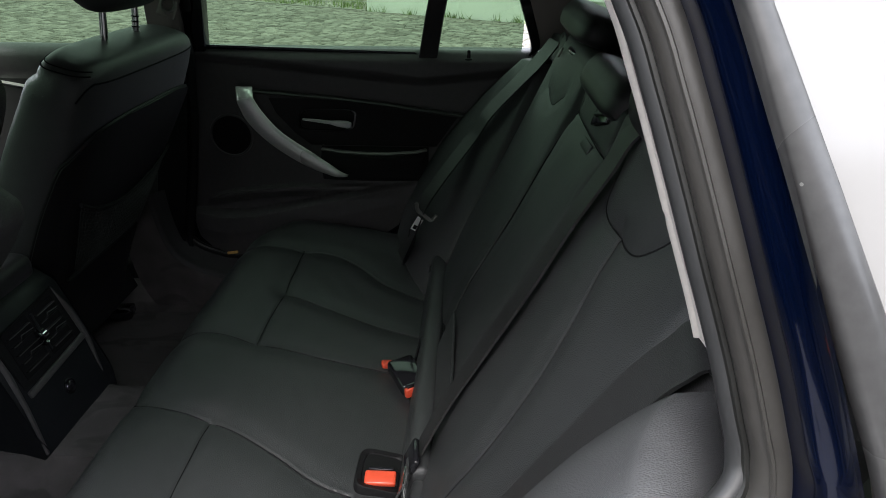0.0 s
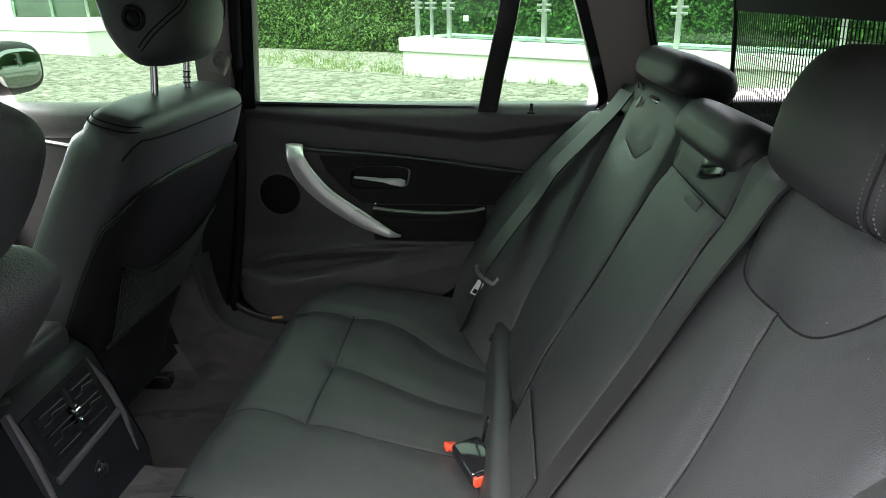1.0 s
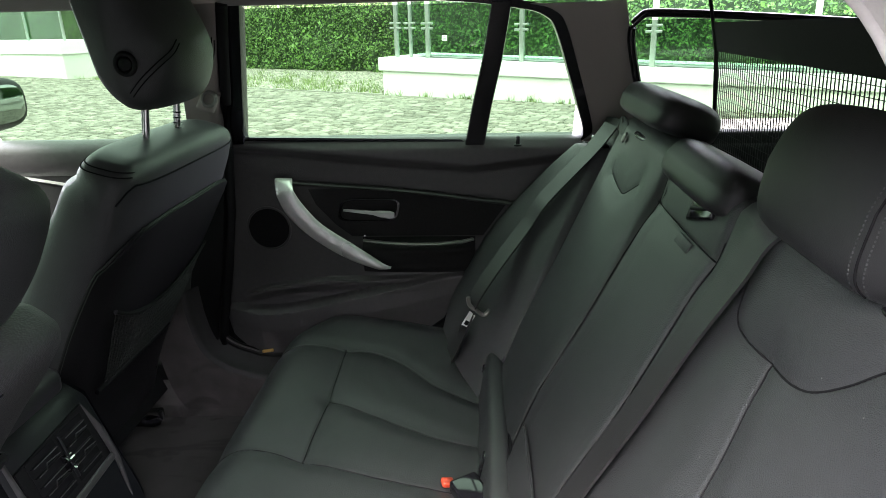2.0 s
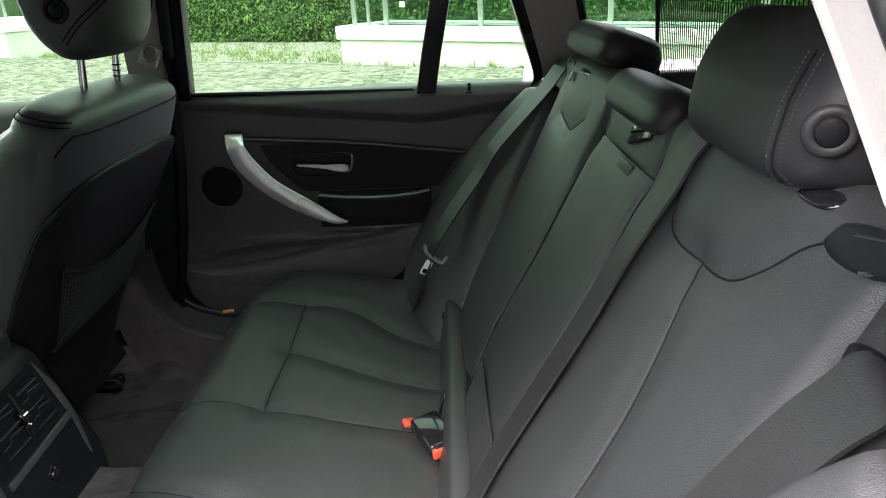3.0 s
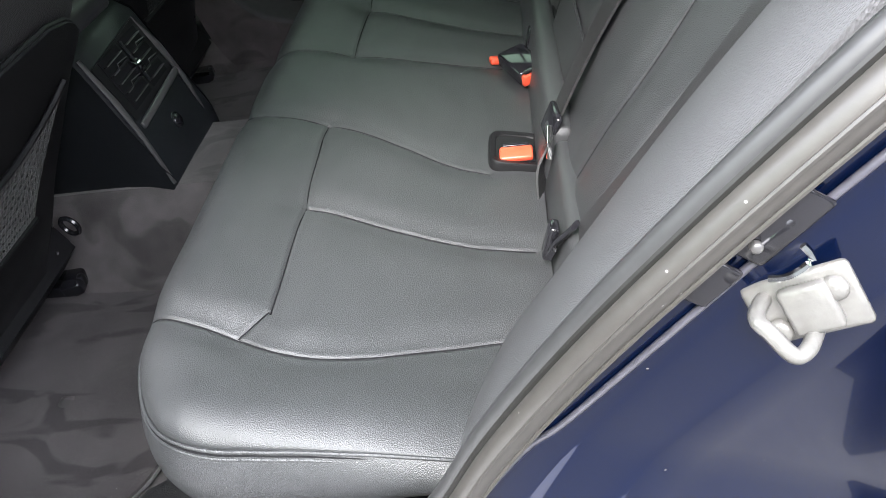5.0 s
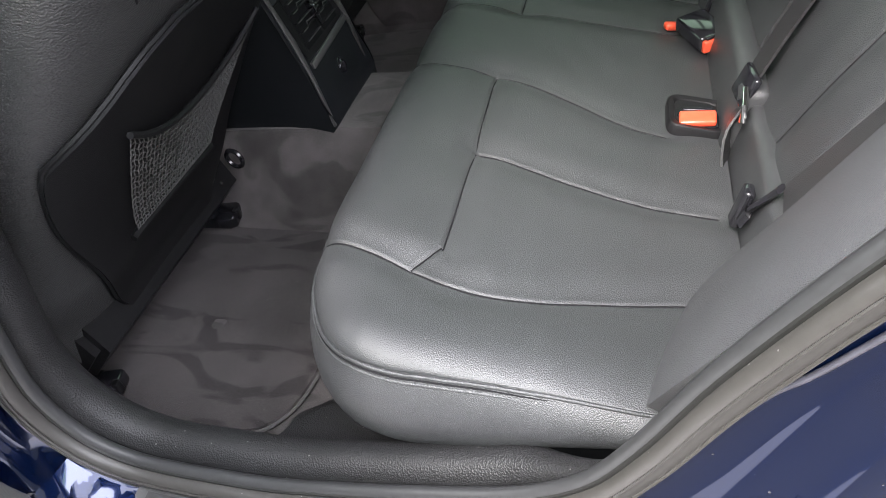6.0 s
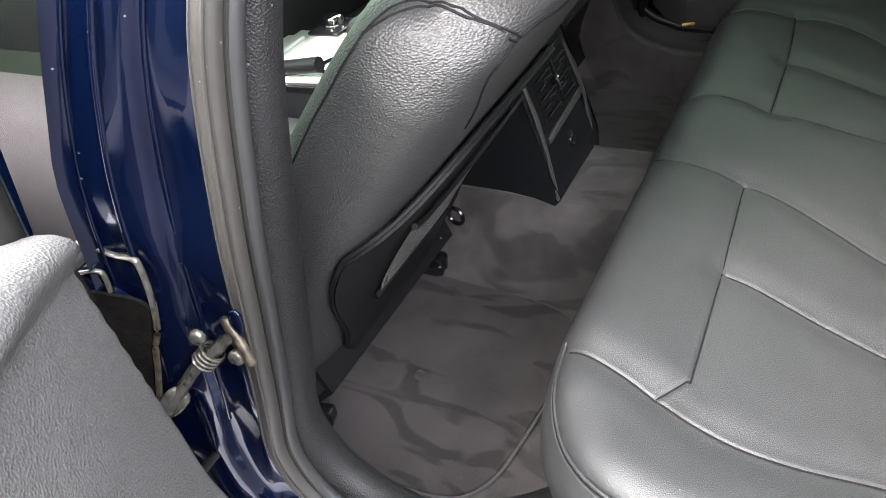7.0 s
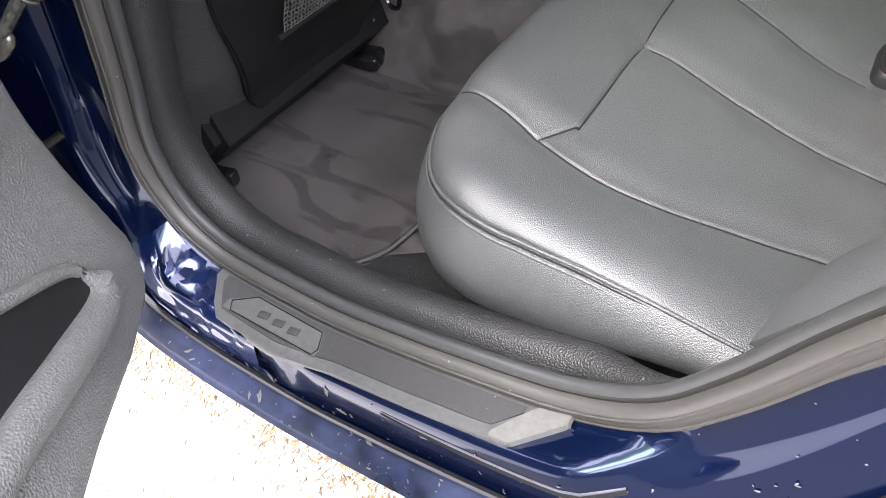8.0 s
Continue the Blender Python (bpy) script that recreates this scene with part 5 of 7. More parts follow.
def panel_depth(s, z, near=False):
    """Relief of the door trim towards the cabin, over length s from the hinge and height z."""
    d = 0.0
    top = lerp(s, [0.08, 0.36, 0.62, 0.83], [0.975, 0.945, 0.920, 0.945])
    if z > top:
        t = min((z - top) / 0.03, 1)
        d += 0.022 * t * t * (3 - 2 * t) - 0.012 * max(0, (z - 0.985) / 0.02)
    if near:
        # the bin bulges towards the cabin below the speaker
        t = min(max((0.70 - z) / 0.16, 0), 1) * min(max((s + 0.05) / 0.10, 0), 1)
        return d + 0.030 * t * t * (3 - 2 * t) - 0.030 * max(0, (0.50 - z) / 0.05) ** 2 - (0.020 * (1 - s / 0.02) if s < 0.02 else 0)
    ridge = lerp(s, [0.0, 0.043, 0.105, 0.177, 0.264, 0.344, 0.43, 0.515, 0.60, 0.8], [0.597, 0.596, 0.590, 0.595, 0.613, 0.631, 0.650, 0.668, 0.680, 0.70])
    t = min(max((ridge - z) / 0.012 + 0.5, 0), 1)
    d += 0.040 * lerp(s, [0.0, 0.10, 0.40, 0.56], [0.35, 1.0, 0.8, 0.25]) * t * t * (3 - 2 * t) - 0.02 * min(max((ridge - 0.05 - z) / 0.1, 0), 1)
    r2 = lerp(s, [0.03, 0.068, 0.128, 0.20, 0.271, 0.344, 0.466, 0.57], [0.620, 0.632, 0.650, 0.660, 0.667, 0.668, 0.672, 0.674])
    fade = min(max((s - 0.05) / 0.06, 0), 1) * min(max((0.57 - s) / 0.22, 0.0), 1)
    t = min(max((r2 - z) / 0.005 + 0.5, 0), 1)
    d += 0.020 * fade * t * (1 - min(max((r2 - 0.010 - z) / 0.022, 0), 1))
    # recess behind the opener and the strip
    strip = lerp(s, [0.2, 0.41, 0.62, 0.73], [0.906, 0.891, 0.865, 0.852])
    inner = lerp(z, [0.70, 0.75, 0.80, 0.85, 0.92], [0.46, 0.34, 0.275, 0.23, 0.20])
    if z < strip and z > 0.755 and s > inner:
        d -= 0.012 * min((s - inner) / 0.02, 1) * min((strip - z) / 0.006, 1) * min((z - 0.755) / 0.02, 1)
    if s < 0.02:
        d -= 0.015 * (1 - s / 0.02)
    return d


def build_door(P, name, label, trim, near=False, ext=0.0, tops=((0.0, 1.0), (1.0, 1.0))):
    """P(s, z, d) gives the place at s along the door, height z, d towards the cabin."""
    door = thing(name, label, "car door", P(0.0, 0.46, 0.0), "rear doors")
    nz, ns = 130, 190
    trim_p = P

    def P(s, z, d):
        """The near trim's lower edge rises behind the hinge corner."""
        if near and z > 0.3:
            z += (lerp(s, [0.0, 0.03, 0.10, 0.20, 0.30, 0.50], [0.485, 0.472, 0.482, 0.520, 0.545, 0.56]) - 0.455) * max(0, 1 - (z - 0.452) / 0.11)
        return trim_p(s, z, d)

    rws = []
    for i in range(nz + 1):
        z = 0.455 + (1.0 - 0.455) * i / nz
        a, b = lerp(z, *FRONT) - ext, lerp(z, *REAR)
        r = []
        for j in range(ns + 1):
            s = a + (b - a) * j / ns
            k = (lerp(s, *tops) - 0.455) / 0.545
            r.append(P(s, 0.455 + (z - 0.455) * (k if z > 0.87 else k + (1 - k) * min((0.87 - z) / 0.3, 1)), panel_depth(s + ext * 0.6, z, near)))
        rws.append([r[0] + P(0, 0, -0.05) - P(0, 0, 0)] + r + [P(b, z, -0.03)])
    rws.insert(0, [P(0.16 - ext + (0.2 + ext) * j / (ns + 2), 0.452, -0.05) for j in range(ns + 3)])
    edge = rws[-1]
    for dd, dz in ((-0.0025, 0.0045), (-0.008, 0.0085), (-0.016, 0.0105), (-0.045, 0.011)):
        rws.append([p + P(0, dz, dd) - P(0, 0, 0) for p in edge])
    part("trim_panel", surface(rws), trim, door, "moulded dark door trim")
    # outer shell
    rws = []
    for z in lin(0.52 if near else 0.40, 0.93, 14):
        a, b = lerp(z, *FRONT) - 0.015 - ext, lerp(z, *REAR) + 0.03
        bulge = -0.10 - 0.03 * math.sin((z - 0.36) / 0.64 * math.pi)
        rws.append([P(a, z, -0.05), P(a - 0.01, z, -0.075)] + [P(a + (b - a) * j / 10, z, bulge) for j in range(11)] + [P(b + 0.01, z, -0.05), P(b - 0.01, z, -0.03)])
    part("outer_skin", surface(rws), PAINT, door, "dark blue outer door skin")
    # speaker
    cs, cz, cr = (0.158, 0.792, 0.057) if near else (0.135, 0.795, 0.052)
    # near rim is black, painting the shade of the speaker's recess
    part("speaker_rim", ring(P(cs, cz, 0.001), P(0, 0, 1) - P(0, 0, 0), cr, 0.0032 if near else 0.0030, 48, 8), SILLBLACK if near else DOORTRIM, door, "speaker rim, black on the near door to paint recess shade")
    part("speaker_grille", disc(P(cs, cz, -0.004), P(0, 0, 1) - P(0, 0, 0), cr - 0.002, 0.005, 48), DOORTRIM if near else PLASTIC, door, "fine black speaker grille")
    bm = bmesh.new()
    for q in lin(-cr + 0.006, cr - 0.006, 60 if near else 40):
        h = math.sqrt((cr - 0.004) ** 2 - q ** 2)
        tube_into(bm, [P(cs - h, cz + q, 0.0006), P(cs + h, cz + q, 0.0006)], 0.0006 if near else 0.0004, 4)
    part("grille_ribs", bm, DOORTRIM if near else PLASTIC, door)
    # curved pull handle
    outer = smoothline([(0.169, 0.922, 0), (0.180, 0.880, 0), (0.200, 0.838, 0), (0.251, 0.786, 0), (0.326, 0.737, 0), (0.395, 0.710, 0), (0.428, 0.704, 0)], 6)
    inner = smoothline([(0.210, 0.921, 0), (0.220, 0.895, 0), (0.240, 0.862, 0), (0.280, 0.817, 0), (0.355, 0.765, 0), (0.410, 0.725, 0), (0.430, 0.706, 0)], 6)
    rws = []
    n = len(outer)
    for k, (a, b) in enumerate(zip(outer, inner)):
        if near:
            a, b = a + Vector((0.075, 0.0, 0)), b + Vector((0.075, 0.0, 0))
        t = k / (n - 1)
        h = (0.030 if near else 0.050) * min(1, (t + 0.12) / 0.25, (1.25 - t) / 0.4)
        lp = []
        for q in range(12):
            an = 2 * math.pi * q / 12
            f = 0.5 - 0.5 * math.cos(an)
            m = a.lerp(b, 0.5 + 0.5 * math.copysign(abs(math.cos(an)) ** 0.7, math.cos(an)))
            lp.append(P(m.x, m.y, h + 0.009 * math.sin(an)))
        rws.append(lp)
    part("pull_handle", loft(rws), SILVER, door, "curved matt silver pull handle")
    # opener
    if not near:
        rws = []
        for z in lin(0.772, 0.888, 20):
            a = lerp(z, [0.70, 0.75, 0.80, 0.85, 0.92], [0.46, 0.34, 0.275, 0.23, 0.20]) + 0.022
            b = lerp(z, *REAR) - 0.03
            b = min(b, lerp(z, [0.84, 0.852, 0.865, 0.880, 0.892], [0.80, 0.70, 0.60, 0.49, 0.39]))
            rws.append([P(a + (b - a) * j / 24, z, -0.0085) for j in range(25)])
        part("inset_panel", surface(rws), DOORINSET, door, "black cloth inset panel")
    part("opener_bezel", loft([[P(0.378 + 0.072 * sx * f + 0.006 * sz, 0.837 + 0.028 * sz * f, dd) for sx, sz in ((math.copysign(abs(math.cos(q)) ** 0.45, math.cos(q)), math.copysign(abs(math.sin(q)) ** 0.45, math.sin(q))) for q in lin(0.0, 6.02, 23))] for f, dd in ((1.0, -0.012), (1.0, -0.005), (0.93, -0.0045), (0.90, -0.011))]), GLOSSBLACK, door, "black opener recess")
    part("opener_lever", loft([[P(s, z + hh * c, dd + 0.006 * w) for c, w in ((1, 0), (0.6, 1), (-0.6, 1), (-1, 0), (-0.6, -0.6), (0.6, -0.6))] for s, z, hh, dd in ((0.320, 0.840, 0.0025, 0.003), (0.350, 0.838, 0.004, 0.007), (0.390, 0.834, 0.005, 0.009), (0.405, 0.832, 0.008, 0.010), (0.430, 0.829, 0.010, 0.009), (0.440, 0.827, 0.007, 0.005))]), CAPSILVER, door, "silver opener lever")
    # trim strip, armrest, switch
    part("trim_strip", tube([P(s, z, 0.006) for s, z in ((0.195, 0.908), (0.30, 0.900), (0.41, 0.892), (0.52, 0.880), (0.62, 0.866), (0.725, 0.853))], 0.0090, 8, 0.6), SCUFF, door, "slim satin grey trim strip")
    # pale strip paints the window light along the armrest ledge
    part("ledge_highlight", tube([P(0.365, 0.768, 0.014), P(0.42, 0.765, 0.026), P(0.48, 0.763, 0.031), P(0.54, 0.763, 0.030), P(0.60, 0.765, 0.018), P(0.625, 0.768, 0.006)], 0.0065, 6, 0.6), SATINTRIM, door, "grey strip painting the light on the ledge")
    rws = []
    for k, s in enumerate(lin(0.36, 0.63, 22)):
        t = k / 22
        h = 0.026 * math.sin(math.pi * min(0.05 + 0.95 * t, 1)) ** 0.6
        rws.append([P(s, 0.770, -0.008), P(s, 0.757, h * 0.4), P(s, 0.750, h), P(s, 0.742, h + 0.004), P(s, 0.730, h), P(s, 0.705, h * 0.75), P(s, 0.688, h * 0.3), P(s, 0.675, -0.008)])
    # far armrest takes the dark cloth, painting the shaded hollow below the ledge
    part("armrest", surface([smoothline(r, 3) for r in rws]), trim if near else DOORINSET, door, "padded armrest ledge")
    part("window_switch", box((0, 0, 0), (0.034, 0.010, 0.010), None, 0.002), GLOSSBLACK, door).matrix_world = Matrix.Translation(P(0.362, 0.778, 0.005))
    part("switch_mark", disc(P(0.368, 0.778, 0.010), P(0, 0, 1) - P(0, 0, 0), 0.0018, 0.0006, 8), CHROME, door)
    # lower pocket: a dark sheet paints the near one's shaded hollow
    if near:
        up = [p + Vector((0.030, 0.022, 0)) for p in smoothline([(0.058, 0.566, 0), (0.064, 0.584, 0), (0.085, 0.600, 0), (0.14, 0.632, 0), (0.24, 0.690, 0), (0.36, 0.715, 0), (0.42, 0.69, 0)], 5)]
        dn = [p + Vector((0.030, 0.022, 0)) for p in smoothline([(0.058, 0.562, 0), (0.064, 0.552, 0), (0.085, 0.553, 0), (0.14, 0.570, 0), (0.24, 0.600, 0), (0.36, 0.62, 0), (0.42, 0.66, 0)], 5)]
        loop = up + list(reversed(dn))
        c = sum(loop, Vector((0, 0, 0))) / len(loop)
        def skin(x, y, lift):
            return P(x, y, panel_depth(x + ext * 0.6, y, True) + lift)
        part("pocket_shade", loft([[skin(c.x + (p.x - c.x) * f, c.y + (p.y - c.y) * f, dd) for p in loop] for f, dd in ((1.02, -0.006), (1.0, 0.0025), (0.7, 0.0025), (0.3, 0.0025))]), PLASTIC, door, "dark sheet painting the shade in the pocket")
        part("pocket_lip", tube([skin(c.x + (p.x - c.x) * 1.02, c.y + (p.y - c.y) * 1.05, 0.001) for p in loop + loop[:1]], [0.006 + 0.0035 * min(1, max(0, (3 - k) / 3)) for k in range(len(up))] + [0.007 + 0.009 * min(1, k / 6) for k in range(len(dn))][::1] + [0.0095], 10), trim, door, "grained pocket lip")
    else:
        part("pocket_lip", tube(smoothline([P(s, z, 0.012 + 0.006 * math.sin((s - 0.09) / 0.28 * 3.1)) for s, z in ((0.075, 0.632), (0.128, 0.648), (0.20, 0.658), (0.271, 0.665), (0.344, 0.666))], 5), 0.0030, 8), trim, door, "smooth pocket lip")
    return door


far_door = build_door(lambda s, z, d: Vector((-0.66 + s, 0.69 - d, z)), "rear_door", "shut far rear door in black trim with silver pull handle", DOORTRIM)
part("top_seal", tube([Vector((x, 0.682, lerp(x, [-0.56, 0.2], [1.012, 0.994]))) for x in lin(-0.575, 0.215, 8)], 0.005, 6), GLOSSBLACK, far_door, "black window seal")
part("lock_pin", disc((0.066, 0.660, 0.994), (0, 0, 1), 0.0045, 0.020, 12, 0.002), GLOSSBLACK, far_door, "small black lock pin")
part("pin_collar", disc((0.066, 0.660, 0.992), (0, 0, 1), 0.009, 0.004, 14, 0.001), PLASTIC, far_door)
part("courtesy_light", box((-0.552, 0.655, 0.484), (0.030, 0.008, 0.008), pose(0, 0, 0, 0, -8, 0), 0.003), AMBER, far_door, "small amber reflector")

ca, sa = math.cos(radians(48)), math.sin(radians(48))


def near_p(s, z, d):
    return Vector((-0.672 + (s + 0.045) * ca + d * sa, -0.785 - (s + 0.045) * sa + d * ca, z))


near_door = build_door(near_p, "rear_door", "wide open near rear door with dark grey grained trim", DOORGREY, True, 0.045, ((-0.045, 0.0, 0.12, 0.30, 1.0), (0.915, 0.930, 0.965, 0.995, 1.0)))
part("frame_post", tube([near_p(-0.045, 0.90, -0.05), near_p(-0.015, 1.08, -0.01), near_p(0.05, 1.30, 0.08)], 0.016, 8), PAINT, near_door, "blue window frame post")
part("frame_seal", tube([near_p(-0.025, 0.90, -0.038), near_p(0.005, 1.08, 0.002), near_p(0.07, 1.30, 0.092)], 0.011, 8), SEALDARK, near_door, "dark frame seal")
part("frame_channel", tube([near_p(-0.060, 0.90, -0.062), near_p(-0.030, 1.08, -0.022), near_p(0.035, 1.30, 0.068)], 0.008, 8), SEAL, near_door, "grey window channel")
part("edge_seal", tube([near_p(lerp(z, *FRONT) - 0.057, z, -0.055) for z in lin(0.50, 0.92, 16)], 0.008, 6), GLOSSBLACK, near_door, "black edge seal")
for z in (0.86, 0.60):
    part("hinge_arm", tube([near_p(-0.055, z, -0.055), near_p(-0.07, z + 0.01, -0.035), near_p(-0.085, z + 0.012, -0.02)], 0.006, 8, 0.6), GRIME, near_door, "grimy steel hinge arm")
    part("hinge_pin", disc(near_p(-0.068, z - 0.02, -0.035), (0, 0, 1), 0.007, 0.03, 12, 0.002), GRIME, near_door)
pn = part("pane", surface([[near_p(s, z, 0.46 * max(z - 1.0, 0) * 0.9 - 0.03) for z in lin(1.0, 1.30, 3)] for s in lin(0.06, 0.80, 3)]), CABINGLASS, near_door, "tinted door window")
pn.visible_shadow = False
# ---- front seats ----
def front_seat(name, label, yc, rear_line, head, hb, pocket, shell, spread):
    seat = thing(name, label, "car seat", (-1.0, yc, 0.34), "front seats")
    line = smoothline([(x, 0, z) for x, z in rear_line], 6)
    n = len(line)

    def axis(i):
        d = line[min(i + 1, n - 1)] - line[max(i - 1, 0)]
        return d.normalized()

    def pt(i, v, f):
        """Point of the backrest at step i; v across (-1 to 1), f from rear face (0) to front face (1)."""
        t = i / (n - 1)
        w = lerp(t, [0, 0.15, 0.6, 0.85, 1.0], [0.225, 0.242, 0.250, 0.250, 0.242] if yc > 0 else [0.225, 0.240, 0.246, 0.232, 0.200])
        dep = lerp(t, [0, 0.2, 0.6, 0.9, 1.0], [0.17, 0.15, 0.140, 0.125, 0.110 if yc > 0 else 0.085])
        a = axis(i)
        fw = Vector((-a.z, 0, a.x))
        return line[i] + fw * (dep * f) + Vector((0, yc + v * w, 0))

    def section(i, k=44, sc=1.0):
        out = []
        for j in range(k):
            an = 2 * math.pi * j / k
            c, s = math.cos(an), math.sin(an)
            v = math.copysign(abs(c) ** 0.42, c) * sc
            f = 0.5 + 0.5 * math.copysign(abs(s) ** 0.60, s) * sc
            # hollow rear face between the bolsters
            p = pt(i, v, f)
            out.append(p)
        return out

    loops = [section(i) for i in range(n)]
    a = axis(n - 1)
    cap = ((0.990, 0.008), (0.965, 0.017), (0.92, 0.025), (0.85, 0.032), (0.73, 0.037), (0.4, 0.041), (0.15, 0.042)) if yc > 0 else ((0.93, 0.018), (0.80, 0.030), (0.55, 0.036), (0.2, 0.038))
    for sc, up in cap:
        loops.append([p + a * up for p in section(n - 1, 44, sc)])
    cover = part("backrest", loft(loops), LEATHER if yc > 0 else SEATBACK, seat, "black leather backrest")
    # hard rear shell with a piping edge
    i0 = 2
    width = smoothline([(a_, b_, 0) for a_, b_ in zip(*shell)], 6)
    i1 = max(i for i in range(n) if line[i].z < shell[0][-1])

    def leather_f(v):
        """Depth of the cover's rear face at v across."""
        c = min(abs(v), 0.999) ** (1 / 0.42)
        return 0.5 - 0.5 * (1 - c * c) ** 0.30

    rws = []
    for i in range(i0, i1 + 1):
        t = (i - i0) / (i1 - i0)
        half = lerp(line[i].z, [p.x for p in width], [p.y for p in width])
        r = []
        for j in range(33):
            v = -1 + j / 16
            hollow = 0.006 * (1 - v * v) * math.sin(math.pi * t) ** 0.7
            r.append(pt(i, v * half, leather_f(v * half) - 0.050 + hollow / 0.14))
        rws.append(r)
    part("rear_shell", surface(rws, thick=0.006), PLASTIC, seat, "hard black plastic rear shell")
    rim = [r[0] for r in rws] + list(rws[-1][1:-1]) + [r[-1] for r in reversed(rws)]
    part("shell_piping", tube(rim, 0.0032, 6), PLASTIC, seat, "raised shell edge")
    # seams
    def skin(i, turn, sc=1.0, up=0.0):
        """Point of the cover at step i; turn in half circles, 1.0 near side, 1.5 rear."""
        c, s = math.cos(turn * math.pi), math.sin(turn * math.pi)
        p = pt(i, math.copysign(abs(c) ** 0.42, c) * sc, 0.5 + 0.5 * math.copysign(abs(s) ** 0.60, s) * sc)
        return p + axis(n - 1) * up

    if yc > 0:
        for sc, up in ((0.962, 0.0185), (0.925, 0.0248)):
            part("seam", tube([skin(n - 1, q, sc, up) for q in lin(0.62, 1.22, 24)], 0.0011, 5), STITCH, seat, "double sewn seam")
        lp = [skin(i, 1.16 + 0.06 * (i - n + 8) / 7) for i in range(n - 8, n)] + [skin(n - 1, q, 0.996, 0.006) for q in lin(1.26, 1.92, 30)]
        part("seam", tube(smoothline(lp, 2), 0.0016, 6), STITCH, seat, "piped seam round the upper rear edge")
    else:
        hull = BVHTree.FromPolygons([v.co for v in cover.data.vertices], [tuple(p.vertices) for p in cover.data.polygons])
        for run in (((-0.566, -0.590, 0.960), (-0.554, -0.575, 0.974), (-0.543, -0.556, 0.982), (-0.524, -0.546, 0.981), (-0.485, -0.554, 0.977), (-0.468, -0.547, 0.965), (-0.457, -0.529, 0.950)),
                    ((-0.572, -0.594, 0.953), (-0.560, -0.583, 0.966), (-0.534, -0.561, 0.980), (-0.516, -0.551, 0.980), (-0.485, -0.556, 0.974), (-0.459, -0.532, 0.947)),
                    ((-0.454, -0.300, 0.943), (-0.454, -0.436, 0.943), (-0.452, -0.497, 0.951), (-0.457, -0.529, 0.950), (-0.468, -0.547, 0.937), (-0.481, -0.550, 0.920), (-0.500, -0.536, 0.890), (-0.520, -0.520, 0.860)),
                    ((-0.566, -0.590, 0.960), (-0.590, -0.597, 0.932), (-0.621, -0.601, 0.896), (-0.66, -0.604, 0.84))):
            part("seam", tube([hull.find_nearest(p)[0] for p in smoothline(run, 6)], 0.0012, 6), STITCH, seat, "sewn seam of the seat cover")
    # elastic net pocket
    j0, j1 = (min(range(n), key=lambda i: abs(line[i].z - z)) for z in pocket)
    bm = bmesh.new()

    def net(u, h):
        """u across 0..1, h upward 0..1; the upper edge sags in the middle."""
        v = (2 * u - 1) * (spread[0] + (spread[1] - spread[0]) * h)
        hh = h * (0.70 + 0.30 * (2 * u - 1) ** 2)
        q = j0 + hh * (j1 - j0)
        i = int(q)
        p = pt(i, v, leather_f(v) - 0.11).lerp(pt(min(i + 1, n - 1), v, leather_f(v) - 0.11), q - i)
        return p
    for k in range(31):
        c = k / 30
        tube_into(bm, [net(min(max(c + 0.014 * (q % 2) - 0.007, 0), 1), q / 18) for q in range(19)], 0.0009, 4)
    for k in range(19):
        h = k / 18
        tube_into(bm, [net(q / 30, min(max(h + 0.022 * (q % 2) - 0.011, 0), 1)) for q in range(31)], 0.0008, 4)
    part("pocket_net", bm, NETTING if yc < 0 else NETSHADE, seat, "grey elastic pocket net")
    part("pocket_band", tube([net(u, 1.02) for u in lin(0, 1, 14)], 0.004, 6), PLASTIC, seat, "elastic pocket band")
    part("pocket_edge", tube([net(u, -0.06) + Vector((-0.004, 0, 0)) for u in lin(-0.05, 1.05, 14)], 0.006, 6), PLASTIC, seat)
    part("shell_screw", disc(pt(int(n * 0.12), 0.62, -0.10), Vector((1, 0, -0.5)), 0.003, 0.003, 10), CHROME, seat)
    part("release_loop", ring(pt(int(n * 0.16), 0.80 if yc < 0 else -0.80, -0.12), (0.2, 1, 0), 0.016, 0.004, 20, 6), GLOSSBLACK, seat, "black release loop")
    # foot of the seat, rails, cushion
    part("base_shroud", prism([(-0.80, 0, 0.50), (-0.775, 0, 0.43), (-0.83, 0, 0.375), (-1.05, 0, 0.36), (-1.25, 0, 0.38), (-1.25, 0, 0.47), (-0.95, 0, 0.50)], (0, 0, 0), (0, 0.40, 0), 0.012), PLASTIC, seat, "black seat base shroud").location = (0, yc - 0.20, 0)
    part("front_cushion", pillow(Vector((-1.08, yc, 0.545)), Vector((1, 0, 0)), Vector((0, 1, 0)), Vector((0.12, 0, 1)).normalized(), 0.27, 0.245, 0.085, 4.0, 44, 14), LEATHER, seat, "black leather seat cushion")
    for dy in (-0.19, 0.19):
        part("rail", box((-0.98, yc + dy, 0.348), (0.34, 0.045, 0.028), None, 0.005), GLOSSBLACK, seat, "black steel seat rail")
        part("rail_cap", box((-0.822, yc + dy, 0.350), (0.036, 0.050, 0.026), pose(0, 0, 0, 0, 0, 12), 0.006), GLOSSBLACK, seat, "black rail end cap")
        part("cap_slot", box((-0.806, yc + dy, 0.354), (0.010, 0.012, 0.022), pose(0, 0, 0, 0, 0, 12), 0.002), PLASTIC, seat)
    # head restraint on two posts
    hx, hz, tilt, ha, hbk, hh = head
    t = radians(tilt)
    u, d, w = Vector((0, 1, 0)), Vector((math.sin(t), 0, math.cos(t))), Vector((math.cos(t), 0, -math.sin(t)))
